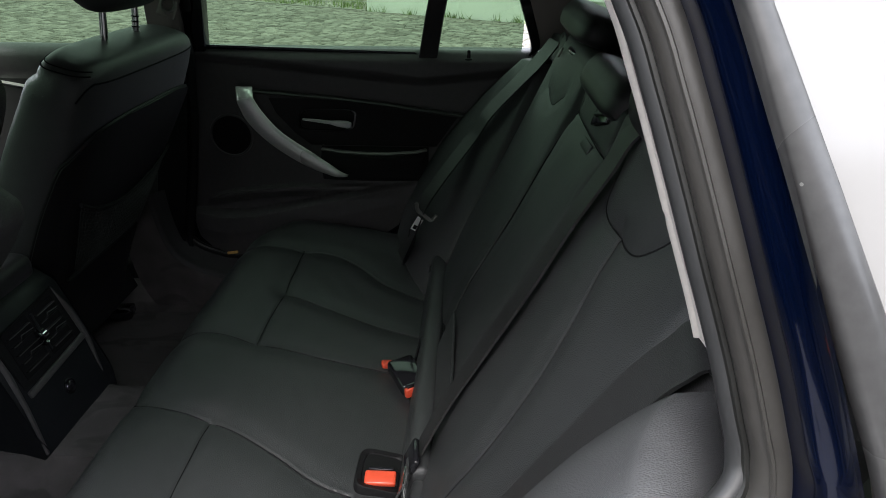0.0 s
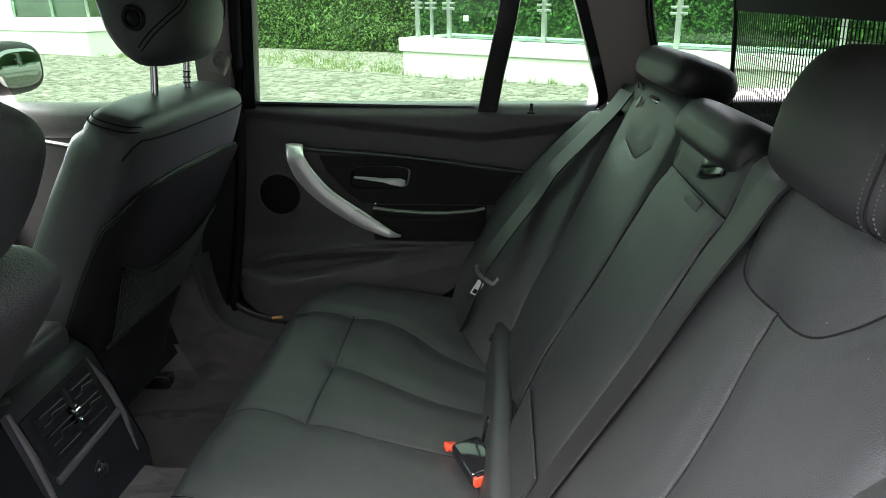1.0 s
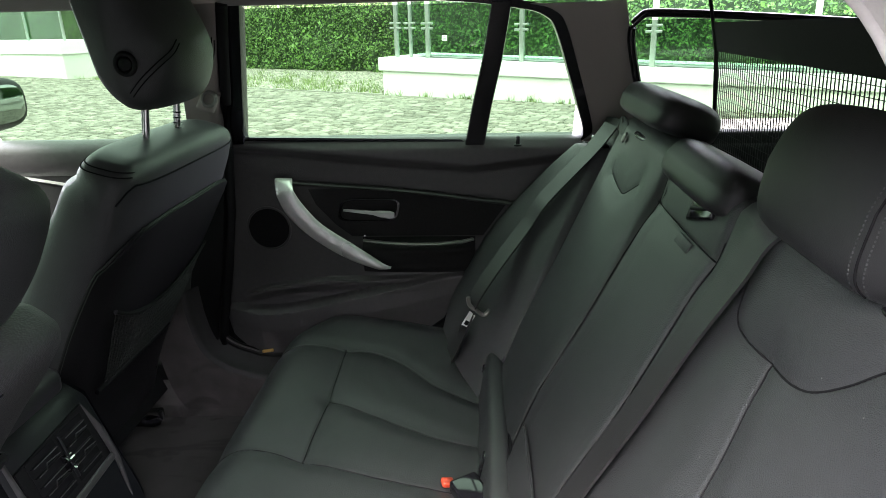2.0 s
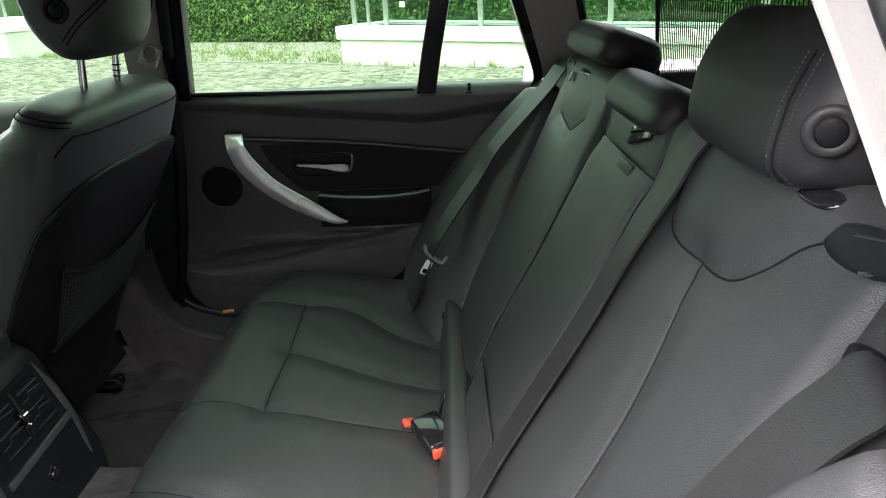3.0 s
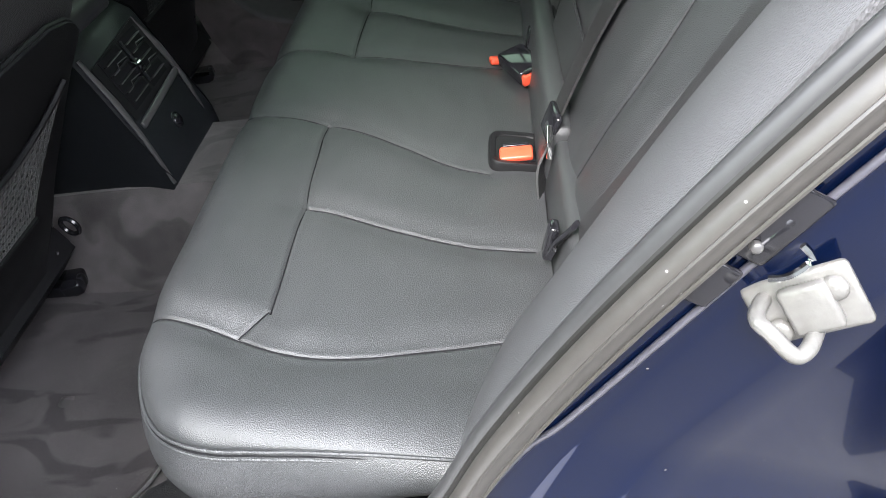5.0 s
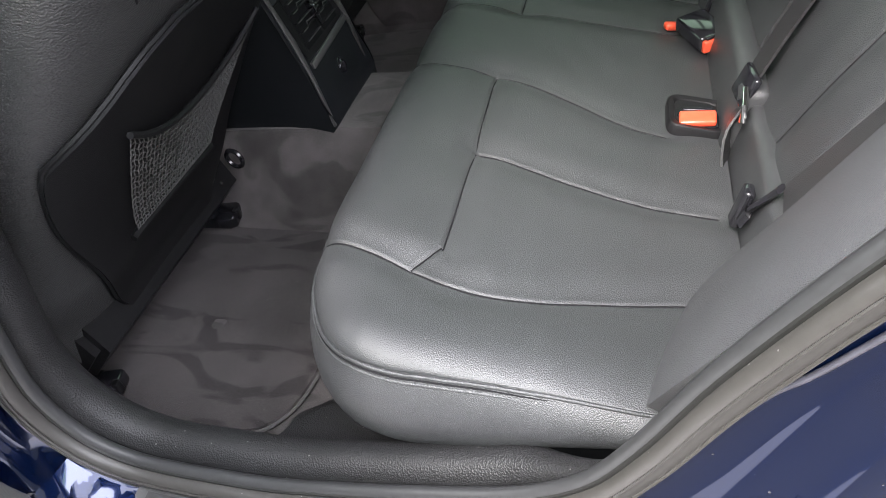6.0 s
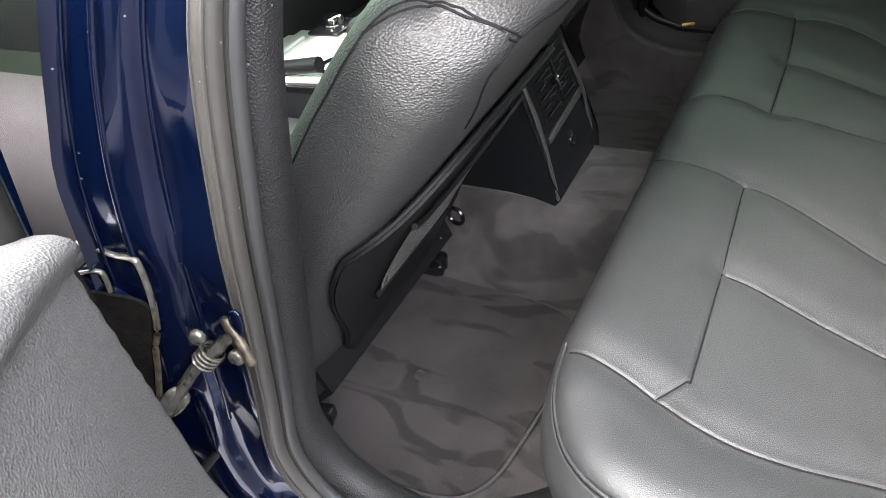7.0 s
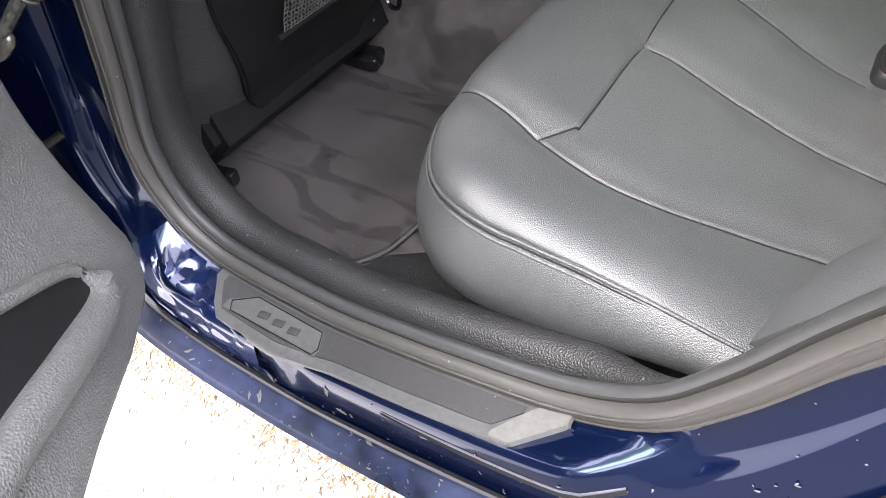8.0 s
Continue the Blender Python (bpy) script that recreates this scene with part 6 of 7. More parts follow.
    c = Vector((hx, yc, hz))
    if yc > 0:
        prof = smoothline([(px, 0, pz) for px, pz in ((-0.664, 1.305), (-0.646, 1.222), (-0.632, 1.168), (-0.603, 1.135), (-0.570, 1.127), (-0.540, 1.134), (-0.514, 1.152), (-0.497, 1.188), (-0.494, 1.230), (-0.512, 1.282), (-0.548, 1.345), (-0.590, 1.388), (-0.640, 1.395), (-0.668, 1.36))], 4)
        mid = Vector((-0.585, 0, 1.262))
        loops = []
        for k in range(29):
            v = -1 + k / 14
            f = max(1 - abs(v) ** 7.0, 0.015) ** (1 / 3.0)
            lp = []
            for p in prof:
                q = mid + (p - mid) * f
                q.x -= 0.050 * v * v * min(max((q.x + 0.60) / 0.08, 0), 1)
                q.x += 0.010 * (1 - v * v) * min(max((-0.60 - q.x) / 0.06, 0), 1)
                lp.append(Vector((q.x, yc + 0.134 * v, q.z)))
            loops.append(lp)
        rest = part("head_restraint", loft(loops), LEATHER, seat, "black leather head restraint")
    else:
        rest = part("head_restraint", pillow(c, u, w, d, ha, hbk, hh, 3.9, 52, 24, lambda s: (1 - 0.12 * max(-s, 0) ** 2, 1 - 0.12 * max(s, 0), 0.012 * s)), LEATHER, seat, "black leather head restraint")
    for sy in (-0.062, 0.062):
        base = c + u * sy - d * (hh + hb)
        part("post", tube([c + u * sy - d * (hh * 0.8), base], 0.0065, 12), CHROME, rest, "chrome post")
        if sy > 0:
            for q in range(4):
                part("notch", ring(base + d * (0.018 + 0.010 * q), d, 0.0066, 0.0014, 16, 6), GLOSSBLACK, rest)
        part("post_collar", pillow(base + d * 0.010, u, w, d, 0.026, 0.015, 0.006, 2.6, 24, 6), GLOSSBLACK, rest, "black post collar")
    for sg in (-1, 1):
        bc = c + u * (sg * ha * 0.985) + w * (-0.012) - d * (hh * 0.42)
        if yc > 0:
            bc = Vector((-0.569, yc + sg * 0.134, 1.206))
        part("button_ring", ring(bc, u, 0.016, 0.004, 24, 8), PLASTIC, rest)
        part("button_cap", disc(bc - u * (sg * 0.005), u * sg, 0.011, 0.008, 20, 0.002), PLASTIC, rest)
        if yc < 0:
            continue
        for off in (0.0, 0.006):
            ends = [(-0.5685, 0.2352, 1.1615), (-0.556, 0.2352, 1.175), (-0.5425, 0.2415, 1.190), (-0.528, 0.260, 1.207), (-0.5145, 0.2835, 1.224), (-0.508, 0.296, 1.240)]
            part("stitch_line", tube(smoothline([(px + off * 0.7, yc + sg * (0.37 - py), pz - off) for px, py, pz in ends], 4), 0.0011, 5), STITCH, rest)
    return seat


front_seat("front_seat", "black leather front passenger seat with raised head restraint", 0.37, [(-0.800, 0.43), (-0.786, 0.52), (-0.742, 0.615), (-0.700, 0.692), (-0.655, 0.780), (-0.611, 0.860), (-0.574, 0.930), (-0.557, 0.970), (-0.546, 1.000), (-0.540, 1.020)], (-0.572, 1.228, 8, 0.132, 0.080, 0.106), 0.064, (0.637, 0.804), ([0.43, 0.57, 0.66, 0.86, 0.90, 0.93, 0.95, 0.960], [0.60, 0.90, 0.97, 0.97, 0.93, 0.84, 0.70, 0.30]), (0.56, 0.76))
front_seat("front_seat", "reclined black leather front driver seat with net pocket", -0.37, [(-0.800, 0.415), (-0.785, 0.47), (-0.752, 0.528), (-0.716, 0.598), (-0.655, 0.685), (-0.592, 0.766), (-0.535, 0.840), (-0.486, 0.900), (-0.460, 0.932)], (-0.465, 1.082, 24, 0.130, 0.064, 0.088), 0.02, (0.575, 0.735), ([0.43, 0.47, 0.57, 0.66, 0.73, 0.755, 0.785, 0.815, 0.832], [0.46, 0.54, 0.70, 0.89, 0.95, 0.91, 0.77, 0.58, 0.30]), (0.40, 0.60))

# ---- centre console ----
console = thing("centre_console", "black centre console with rear air vents", "console", (-0.75, 0.0, 0.45))


def vp(y, z, d=0.0):
    """On the console's sloping rear face."""
    z -= 0.034
    return Vector((-0.605 - 0.28 * (z - 0.486) + d, y, z + 0.28 * d))


loops = []
for x, w, zt, zb in ((-0.60, 0.108, 0.50, 0.43), (-0.607, 0.112, 0.520, 0.43), (-0.664, 0.106, 0.700, 0.43), (-0.69, 0.102, 0.722, 0.43), (-0.80, 0.100, 0.728, 0.42), (-0.95, 0.100, 0.710, 0.42), (-1.00, 0.11, 0.655, 0.42), (-1.5, 0.13, 0.645, 0.42)):
    loops.append([Vector((x, 0.0 + w * a, zb if b < 0 else zt - (0.012 if abs(a) == 1 and b == 0.9 else 0))) for a, b in ((-1, -1), (-1, 0), (-1, 0.9), (-0.93, 1), (0, 1), (0.93, 1), (1, 0.9), (1, 0), (1, -1))])
part("body", loft(loops), CONSOLE, console, "black plastic console body")
part("vent_panel", prism([vp(-0.088, 0.715), vp(0.078, 0.725), vp(0.088, 0.612), vp(-0.082, 0.624)], (0, 0, 0), (0.006, 0, 0.002), 0.001), PLASTIC, console, "black vent surround")
for side_y in (-1, 1):
    lo_y, hi_y = (-0.066, -0.006) if side_y < 0 else (0.008, 0.064)
    # thin black sheet paints the shade behind the slats
    part("vent_shade", prism([vp(lo_y - 0.002, 0.634, 0.0065), vp(hi_y + 0.002, 0.634, 0.0065), vp(hi_y + 0.002, 0.716, 0.0065), vp(lo_y - 0.002, 0.716, 0.0065)], (0, 0, 0), (0.001, 0, 0)), STITCH, console, "black sheet painting the shade in the vent opening")
    for k in range(5):
        z = 0.645 + 0.0150 * k
        notch = 0.008 * (1 if k in (1, 3) else 0)
        part("vent_slat", box(vp((lo_y + hi_y) / 2, z, 0.010), (0.006, hi_y - lo_y - 0.004, 0.0014), pose(0, 0, 0, 0, -12, 0), 0.0005), PLASTIC, console, "black vent slat")
        # grey tube paints the light caught along the slat's front edge
        part("slat_glint", tube([vp(lo_y + 0.003, z, 0.0132), vp((lo_y + hi_y) / 2 - 0.008, z, 0.0132), vp((lo_y + hi_y) / 2 - 0.003, z + notch, 0.0132), vp(hi_y - 0.003, z + notch * 0.6, 0.0132)], 0.0008, 5), SCUFF, console, "grey line painting the bright slat edge")
part("vent_wheel", disc(vp(-0.004, 0.672, 0.004) + Vector((0, -0.005, 0)), (0, 1, 0), 0.016, 0.010, 24, 0.002), GLOSSBLACK, console, "ribbed vent wheel")
for k in range(7):
    a = radians(-60 + 20 * k)
    part("wheel_rib", box(vp(0.0, 0.672, 0.004) + Vector((0.0162 * math.cos(a), 0.0, 0.0162 * math.sin(a))), (0.002, 0.010, 0.0022), pose(0, 0, 0, 0, -math.degrees(a), 0)), CHROME, console)
part("vent_bar", box(vp(-0.002, 0.681, 0.015), (0.004, 0.004, 0.072), pose(0, 0, 0, 0, -15.6, 0), 0.001), CONSOLE, console)
part("side_strip", tube([vp(0.078, 0.725, 0.004), vp(0.090, 0.668, 0.007), vp(0.092, 0.611, 0.008), vp(0.084, 0.545, 0.006)], [0.003, 0.0075, 0.006, 0.003], 6, 0.6), SCUFF, console, "satin grey side strip")
part("side_strip", tube([vp(-0.094, 0.735, 0.004), vp(-0.095, 0.66, 0.007), vp(-0.100, 0.60, 0.007), vp(-0.110, 0.52, 0.004)], [0.004, 0.0065, 0.005, 0.004], 6, 0.6), SCUFF, console, "satin grey side strip")
part("cross_strip", box(vp(0.004, 0.617, 0.007), (0.006, 0.170, 0.012), pose(0, 0, 0, 3, -15.6, 0), 0.002), SCUFF, console, "satin grey cross strip")
part("socket_rim", ring(vp(0.000, 0.572, 0.004), (1, 0, 0.28), 0.013, 0.003, 24, 8), GLOSSBLACK, console)
part("socket_cap", disc(vp(0.000, 0.572, 0.0), (1, 0, 0.28), 0.0115, 0.011, 24, 0.003), GLOSSBLACK, console, "black socket cap")
part("armrest_lid", box((-0.83, 0.0, 0.738), (0.30, 0.185, 0.05), pose(0, 0, 0, 0, 3, 0), 0.018, 3), SHADELEATHER, console, "leather armrest lid")
part("silver_deck", prism([(-1.01, -0.090, 0.648), (-1.01, 0.115, 0.648), (-1.47, 0.135, 0.648), (-1.47, -0.115, 0.648), (-1.25, -0.105, 0.648)], (0, 0, 0), (0, 0, 0.012), 0.004), CAPSILVER, console, "pale silver console deck")
part("deck_edge", tube(smoothline([(-0.97, -0.100, 0.645), (-1.10, -0.106, 0.647), (-1.25, -0.116, 0.648), (-1.45, -0.125, 0.650)], 4), 0.006, 6), CHROME, console)
part("selector_plate", box((-1.28, 0.037, 0.663), (0.12, 0.085, 0.010), None, 0.004), CAPSILVER, console)
part("selector_stem", tube([(-1.28, 0.037, 0.664), (-1.284, 0.037, 0.742)], 0.013, 10), GLOSSBLACK, console, "black gear selector")
part("selector_grip", pillow(Vector((-1.288, 0.037, 0.775)), Vector((0, 1, 0)), Vector((1, 0, 0.1)), Vector((-0.15, 0, 1)).normalized(), 0.022, 0.026, 0.05, 2.6, 24, 10), GLOSSBLACK, console, "gloss black selector grip")
part("control_base", box((-1.187, 0.140, 0.663), (0.080, 0.09, 0.008), None, 0.003), GLOSSBLACK, console)
part("control_knob", disc((-1.187, 0.140, 0.666), (0, 0, 1), 0.023, 0.022, 28, 0.004), CHROME, console, "round metal control knob")
part("brake_lever", tube([(-1.17, -0.085, 0.672), (-1.06, -0.080, 0.685)], [0.013, 0.015], 10), CONSOLE, console, "black parking brake lever")
part("cup_ring", ring((-1.06, -0.03, 0.662), (0, 0, 1), 0.034, 0.004, 28, 6), GLOSSBLACK, console)

# ---- mats ----
def floor_mat(pts, label, z, flip):
    m = thing("floor_mat", label, "floor mat", (pts[0][0], pts[0][1], z), "floor mats")
    loop = smoothline([(a, b, 0) for a, b in pts] + [(pts[0][0], pts[0][1], 0)], 8)[:-1]
    cx, cy = sum(p.x for p in loop) / len(loop), sum(p.y for p in loop) / len(loop)
    rws = []
    for f in (1.0, 0.985, 0.9, 0.75, 0.55, 0.3, 0.05):
        r = []
        for p in loop:
            x, y = cx + (p.x - cx) * f, cy + (p.y - cy) * f
            wav = 0.006 * noise.noise(Vector((x * 5, y * 5, 3))) + 0.004
            r.append(Vector((x, y, floor_z(x, y) + (0.002 if f == 1.0 else 0.010 + wav * (1 if f < 0.98 else 0.5)))))
        rws.append(r)
    part("velour", surface(rws, True), MAT, m, "brushed dark velour")
    part("binding", tube([p + Vector((0, 0, 0.004)) for p in rws[0]] + [rws[0][0] + Vector((0, 0, 0.004))], 0.0026, 6), MATEDGE if flip else CARPET, m, "sewn edge binding")


floor_mat([(-0.945, -0.49), (-0.90, -0.545), (-0.83, -0.585), (-0.70, -0.600), (-0.60, -0.592), (-0.555, -0.555), (-0.535, -0.48), (-0.52, -0.30), (-0.56, -0.21), (-0.75, -0.19), (-0.90, -0.20), (-0.945, -0.30)], "dark grey velour floor mat with brushed streaks", 0.335, True)
floor_mat([(-0.945, 0.49), (-0.90, 0.545), (-0.83, 0.585), (-0.70, 0.600), (-0.60, 0.592), (-0.555, 0.555), (-0.535, 0.48), (-0.52, 0.30), (-0.56, 0.21), (-0.75, 0.19), (-0.90, 0.20), (-0.945, 0.30)], "dark velour floor mat in the far footwell", 0.335, False)

# ---- far front door, outside mirror, cargo net ----
fd = thing("front_door", "shut far front door with dark upper trim", "car door", (-1.1, 0.69, 0.5))
part("trim", surface([[Vector((x, 0.690 - 0.03 * math.sin(max(0, (z - 0.5) / 0.55) * 1.6), z)) for z in lin(0.45, 0.99, 14)] for x in lin(-1.60, -0.69, 6)]), DARKTRIM, fd)
part("sill_pad", surface([smoothline([Vector((x, 0.69, 1.014)), Vector((x, 0.670, 1.016)), Vector((x, 0.645, 1.000)), Vector((x, 0.645, 0.96)), Vector((x, 0.66, 0.935))], 3) for x in lin(-1.6, -0.66, 8)]), DOORTRIM, fd, "soft upper door pad")
part("trim_strip", tube([(-1.6, 0.665, 0.940), (-1.10, 0.665, 0.932), (-0.97, 0.665, 0.910)], 0.010, 6, 0.5), SILVER, fd, "silver trim strip")
part("lock_pin", disc((-0.80, 0.665, 1.008), (0, 0, 1), 0.0045, 0.020, 12, 0.002), GLOSSBLACK, fd)
part("mirror_arm", tube([(-1.35, 0.70, 1.00), (-1.35, 0.90, 1.03)], 0.02, 8), GLOSSBLACK, fd)
mirror = thing("door_mirror", "dark housing of the far outside mirror", "car mirror", (-1.33, 0.94, 1.01))
part("housing", pillow(Vector((-1.345, 0.945, 1.070)), Vector((0, 1, 0)), Vector((1, 0, 0)), Vector((0, 0, 1)), 0.115, 0.05, 0.070, 3.0, 36, 14), PLASTIC, mirror)
part("mirror_glass", pillow(Vector((-1.296, 0.930, 1.072)), Vector((0, 1, 0)), Vector((0, 0, 1)), Vector((1, 0, 0)), 0.088, 0.050, 0.004, 3.0, 36, 6), MIRRORGLASS, mirror, "mirror glass")
net = thing("cargo_net", "dark cargo partition net hung behind the seats", "cargo net", (0.37, -0.1, 1.1))
part("edge_cord", tube([(0.36, 0.400, 1.33), (0.36, 0.311, 1.202), (0.36, 0.278, 1.06)], 0.0035, 6), NETDARK, net)
part("top_band", prism([(0.36, 0.338, 1.246), (0.36, 0.312, 1.203), (0.36, -0.60, 1.195), (0.36, -0.60, 1.262)], (0, 0, 0), (0.004, 0, 0)), NETDARK, net, "dark cloth band")
bm = bmesh.new()
for k in range(105):
    y = 0.300 - 0.0085 * k
    tube_into(bm, [(0.362, y, 1.205), (0.362, y - 0.020, 1.03)], 0.0008, 4)
for k in range(14):
    tube_into(bm, [(0.362, 0.30 - 0.002 * k, 1.192 - 0.012 * k), (0.362, -0.60, 1.192 - 0.012 * k)], 0.0004, 4)
part("mesh", bm, NETDARK, net, "fine dark mesh")
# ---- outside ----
DARKGROUND = material("added_dark_ground", (0.055, 0.054, 0.052), 0.9, noise_scale=60, vary=0.3, bump=0.8, bump_scale=120, big=1.5)
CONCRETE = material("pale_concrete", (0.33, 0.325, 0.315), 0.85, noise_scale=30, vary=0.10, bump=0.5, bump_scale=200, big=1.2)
RENDERW = material("white_render", (0.74, 0.75, 0.70), 0.8, noise_scale=18, vary=0.08, bump=0.4, bump_scale=60, big=1.0)
CAPWHITE = material("white_stone_cap", (0.82, 0.82, 0.80), 0.7, noise_scale=20, vary=0.05, bump=0.3, bump_scale=80)
GRAVEL = material("grey_gravel", (0.36, 0.34, 0.29), 0.95, noise_scale=14, vary=0.6, bump=1.0, bump_scale=25, big=2.0)
STEELPOST = material("galvanised_post", (0.36, 0.38, 0.37), 0.4, metal=0.6, noise_scale=30, vary=0.1)
GRATE = material("steel_grating", (0.30, 0.32, 0.33), 0.5, metal=0.3, noise_scale=60, vary=0.4)
FENCEGLASS = pane_material("green_fence_glass", (0.55, 0.80, 0.66), 0.10)
LITTER = material("dry_litter", (0.20, 0.155, 0.10), 0.9, noise_scale=60, vary=0.6)


def leafy(name, col, vary):
    m = bpy.data.materials.new(name)
    m.use_nodes = True
    nt = m.node_tree
    b = nt.nodes["Principled BSDF"]
    g = nt.nodes.new("ShaderNodeNewGeometry")
    r = nt.nodes.new("ShaderNodeMapRange")
    r.inputs["To Min"].default_value, r.inputs["To Max"].default_value = 1 - vary, 1 + vary
    nt.links.new(g.outputs["Random Per Island"], r.inputs["Value"])
    s = nt.nodes.new("ShaderNodeVectorMath")
    s.operation = "SCALE"
    s.inputs[0].default_value = col
    nt.links.new(r.outputs[0], s.inputs["Scale"])
    nt.links.new(s.outputs[0], b.inputs["Base Color"])
    b.inputs["Roughness"].default_value = 0.5
    return m


SETT = leafy("grey_stone_sett", (0.27, 0.255, 0.225), 0.30)
SETT.node_tree.nodes["Principled BSDF"].inputs["Roughness"].default_value = 0.95
SETT.node_tree.nodes["Principled BSDF"].inputs["Specular IOR Level"].default_value = 0.1
JOINT = material("dark_mossy_joint", (0.055, 0.055, 0.04), 0.95, spec=0.05, noise_scale=60, vary=0.4)
SETTONE = material("grey_stone_sett_near", (0.27, 0.255, 0.23), 0.85, noise_scale=40, vary=0.25, bump=0.6, bump_scale=90)
LEAF = leafy("hedge_leaf", (0.075, 0.150, 0.028), 0.65)
HEDGESHADE = material("hedge_shade", (0.022, 0.046, 0.012), 0.9, noise_scale=6, vary=0.5)
BLADE = leafy("grass_blade", (0.14, 0.20, 0.05), 0.5)

ground = thing("ground", "yard with pale concrete beside the car and added unseen dark ground", "ground", kind="structure")
# unseen dark ground, added so the rear jamb's paint reflects dark
part("dark_ground", surface([[Vector((x, y, 0)) for y in lin(-80, 80, 4)] for x in lin(-80, 80, 4)]), DARKGROUND, ground, "unseen dark ground added round the concrete")
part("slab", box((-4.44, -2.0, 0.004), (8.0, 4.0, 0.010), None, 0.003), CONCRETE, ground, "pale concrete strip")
DV, NV2 = Vector((0.871, -0.492, 0)), Vector((0.492, 0.871, 0))
A0 = Vector((-1.78, 11.13, 0))


def yard(s, r, z=0.0):
    """s along the kerb from the planter's corner, r away from the car."""
    return A0 + DV * s + NV2 * r + Vector((0, 0, z))


part("gravel_bed", surface([[yard(s, r, 0.012) for r in lin(0.02, 9.0, 3)] for s in lin(-26, 16, 4)]), GRAVEL, ground, "grey gravel bed")
part("kerb", prism([yard(-26, -0.05, 0), yard(-26, 0.03, 0), yard(-26, 0.03, 0.03), yard(-26, -0.05, 0.03)], (0, 0, 0), DV * 26, 0.004), SETTONE, ground, "flush stone kerb")


def planter(name, s0, s1, h0, h1, depth, label):
    t = thing(name, label, "planter wall", yard(s0, 0))
    for nm, a, o, lo_, hi_, mt in (("wall", 0.0, 0.0, 0.0, 0.66, RENDERW), ("cap", 0.05, 0.05, 0.66, 1.0, CAPWHITE)):
        bm = bmesh.new()
        v = []
        for s, h in ((s0 - a if s1 > s0 else s0 + a, h0), (s1, h1)):
            v.append([bm.verts.new(yard(s, r, z * h)) for r, z in ((-o, lo_), (-o, hi_), (depth + o, hi_), (depth + o, lo_))])
        for j in range(4):
            bm.faces.new((v[0][j], v[0][(j + 1) % 4], v[1][(j + 1) % 4], v[1][j]))
        bm.faces.new(v[0])
        bm.faces.new(v[1])
        bmesh.ops.recalc_face_normals(bm, faces=bm.faces)
        bmesh.ops.bevel(bm, geom=bm.edges[:], offset=0.012, segments=2, affect="EDGES")
        part(nm, bm, mt, t)
    return t


planter("planter_wall", 0, 14, 0.65, 0.33, 1.6, "long white rendered planter wall with stone cap")
planter("planter_wall", -10.2, -24, 0.95, 0.95, 1.6, "white rendered planter wall beyond the hedge gap")
fence = thing("glass_fence", "green glass fence on galvanised posts", "fence", yard(0, 0.4, 0.6))
hs = lambda s: 0.65 - 0.0229 * s
PANELS = [0.12, 0.42, 0.78, 2.55, 4.6, 6.6, 8.6]
for k, s in enumerate(PANELS):
    w = 0.075 if k != 1 else 0.05
    part("post", box(yard(s, 0.30, hs(s) + 1.0), (w, 0.05, 2.0), pose(0, 0, 0, 0, 0, -29.5), 0.006), STEELPOST, fence, "galvanised post")
    for z in (0.48, 0.56):
        part("clamp", box(yard(s - 0.07, 0.28, hs(s) + z), (0.09, 0.04, 0.035), pose(0, 0, 0, 0, 0, -29.5), 0.006), STEELPOST, fence, "steel glass clamp")
        part("clamp", box(yard(s + 0.07, 0.28, hs(s) + z), (0.09, 0.04, 0.035), pose(0, 0, 0, 0, 0, -29.5), 0.006), STEELPOST, fence, "steel glass clamp")
for a, b in zip(PANELS, PANELS[1:]):
    bm = bmesh.new()
    bm.faces.new([bm.verts.new(p) for p in (yard(a, 0.33, hs(a) + 0.04), yard(b, 0.33, hs(b) + 0.04), yard(b, 0.33, hs(b) + 1.95), yard(a, 0.33, hs(a) + 1.95))])
    pn = part("pane", bm, FENCEGLASS, fence, "green tinted glass pane")
    pn.visible_shadow = False
part("grating", prism([yard(0.5, 0.36, hs(0.5) + 0.012), yard(0.5, 0.75, hs(0.5) + 0.012), yard(13, 0.75, hs(13) + 0.012), yard(13, 0.36, hs(13) + 0.012)], (0, 0, 0), (0, 0, 0.01)), GRATE, fence, "ribbed steel grating")
part("notice", box(yard(1.1, 0.32, hs(1.1) + 0.33), (0.10, 0.004, 0.09), pose(0, 0, 0, 0, 0, -29.5), 0.001), CAPWHITE, fence, "small pale notice")
for k in range(3):
    part("notice_bar", box(yard(1.1, 0.316, hs(1.1) + 0.30 + 0.025 * k), (0.07, 0.003, 0.010), pose(0, 0, 0, 0, 0, -29.5)), GRATE, fence)
lf = thing("glass_fence", "green glass fence on the farther planter", "fence", yard(-10.5, 0.4, 0.95))
for s in (-10.5, -12.3, -14.5, -16.5):
    part("post", box(yard(s, 0.30, 1.9), (0.07, 0.05, 1.9), pose(0, 0, 0, 0, 0, -29.5), 0.006), STEELPOST, lf)
for a, b in ((-10.5, -12.3), (-12.3, -14.5), (-14.5, -16.5)):
    bm = bmesh.new()
    bm.faces.new([bm.verts.new(p) for p in (yard(a, 0.33, 1.0), yard(b, 0.33, 1.0), yard(b, 0.33, 2.8), yard(a, 0.33, 2.8))])
    part("pane", bm, FENCEGLASS, lf).visible_shadow = False

# hedge: a dark core sheet painting the shade inside, and many small leaves
hr = random.Random(11)
hedge = thing("hedge", "dense clipped green hedge behind the gravel", "hedge", yard(0, 4.6), kind="stuff")


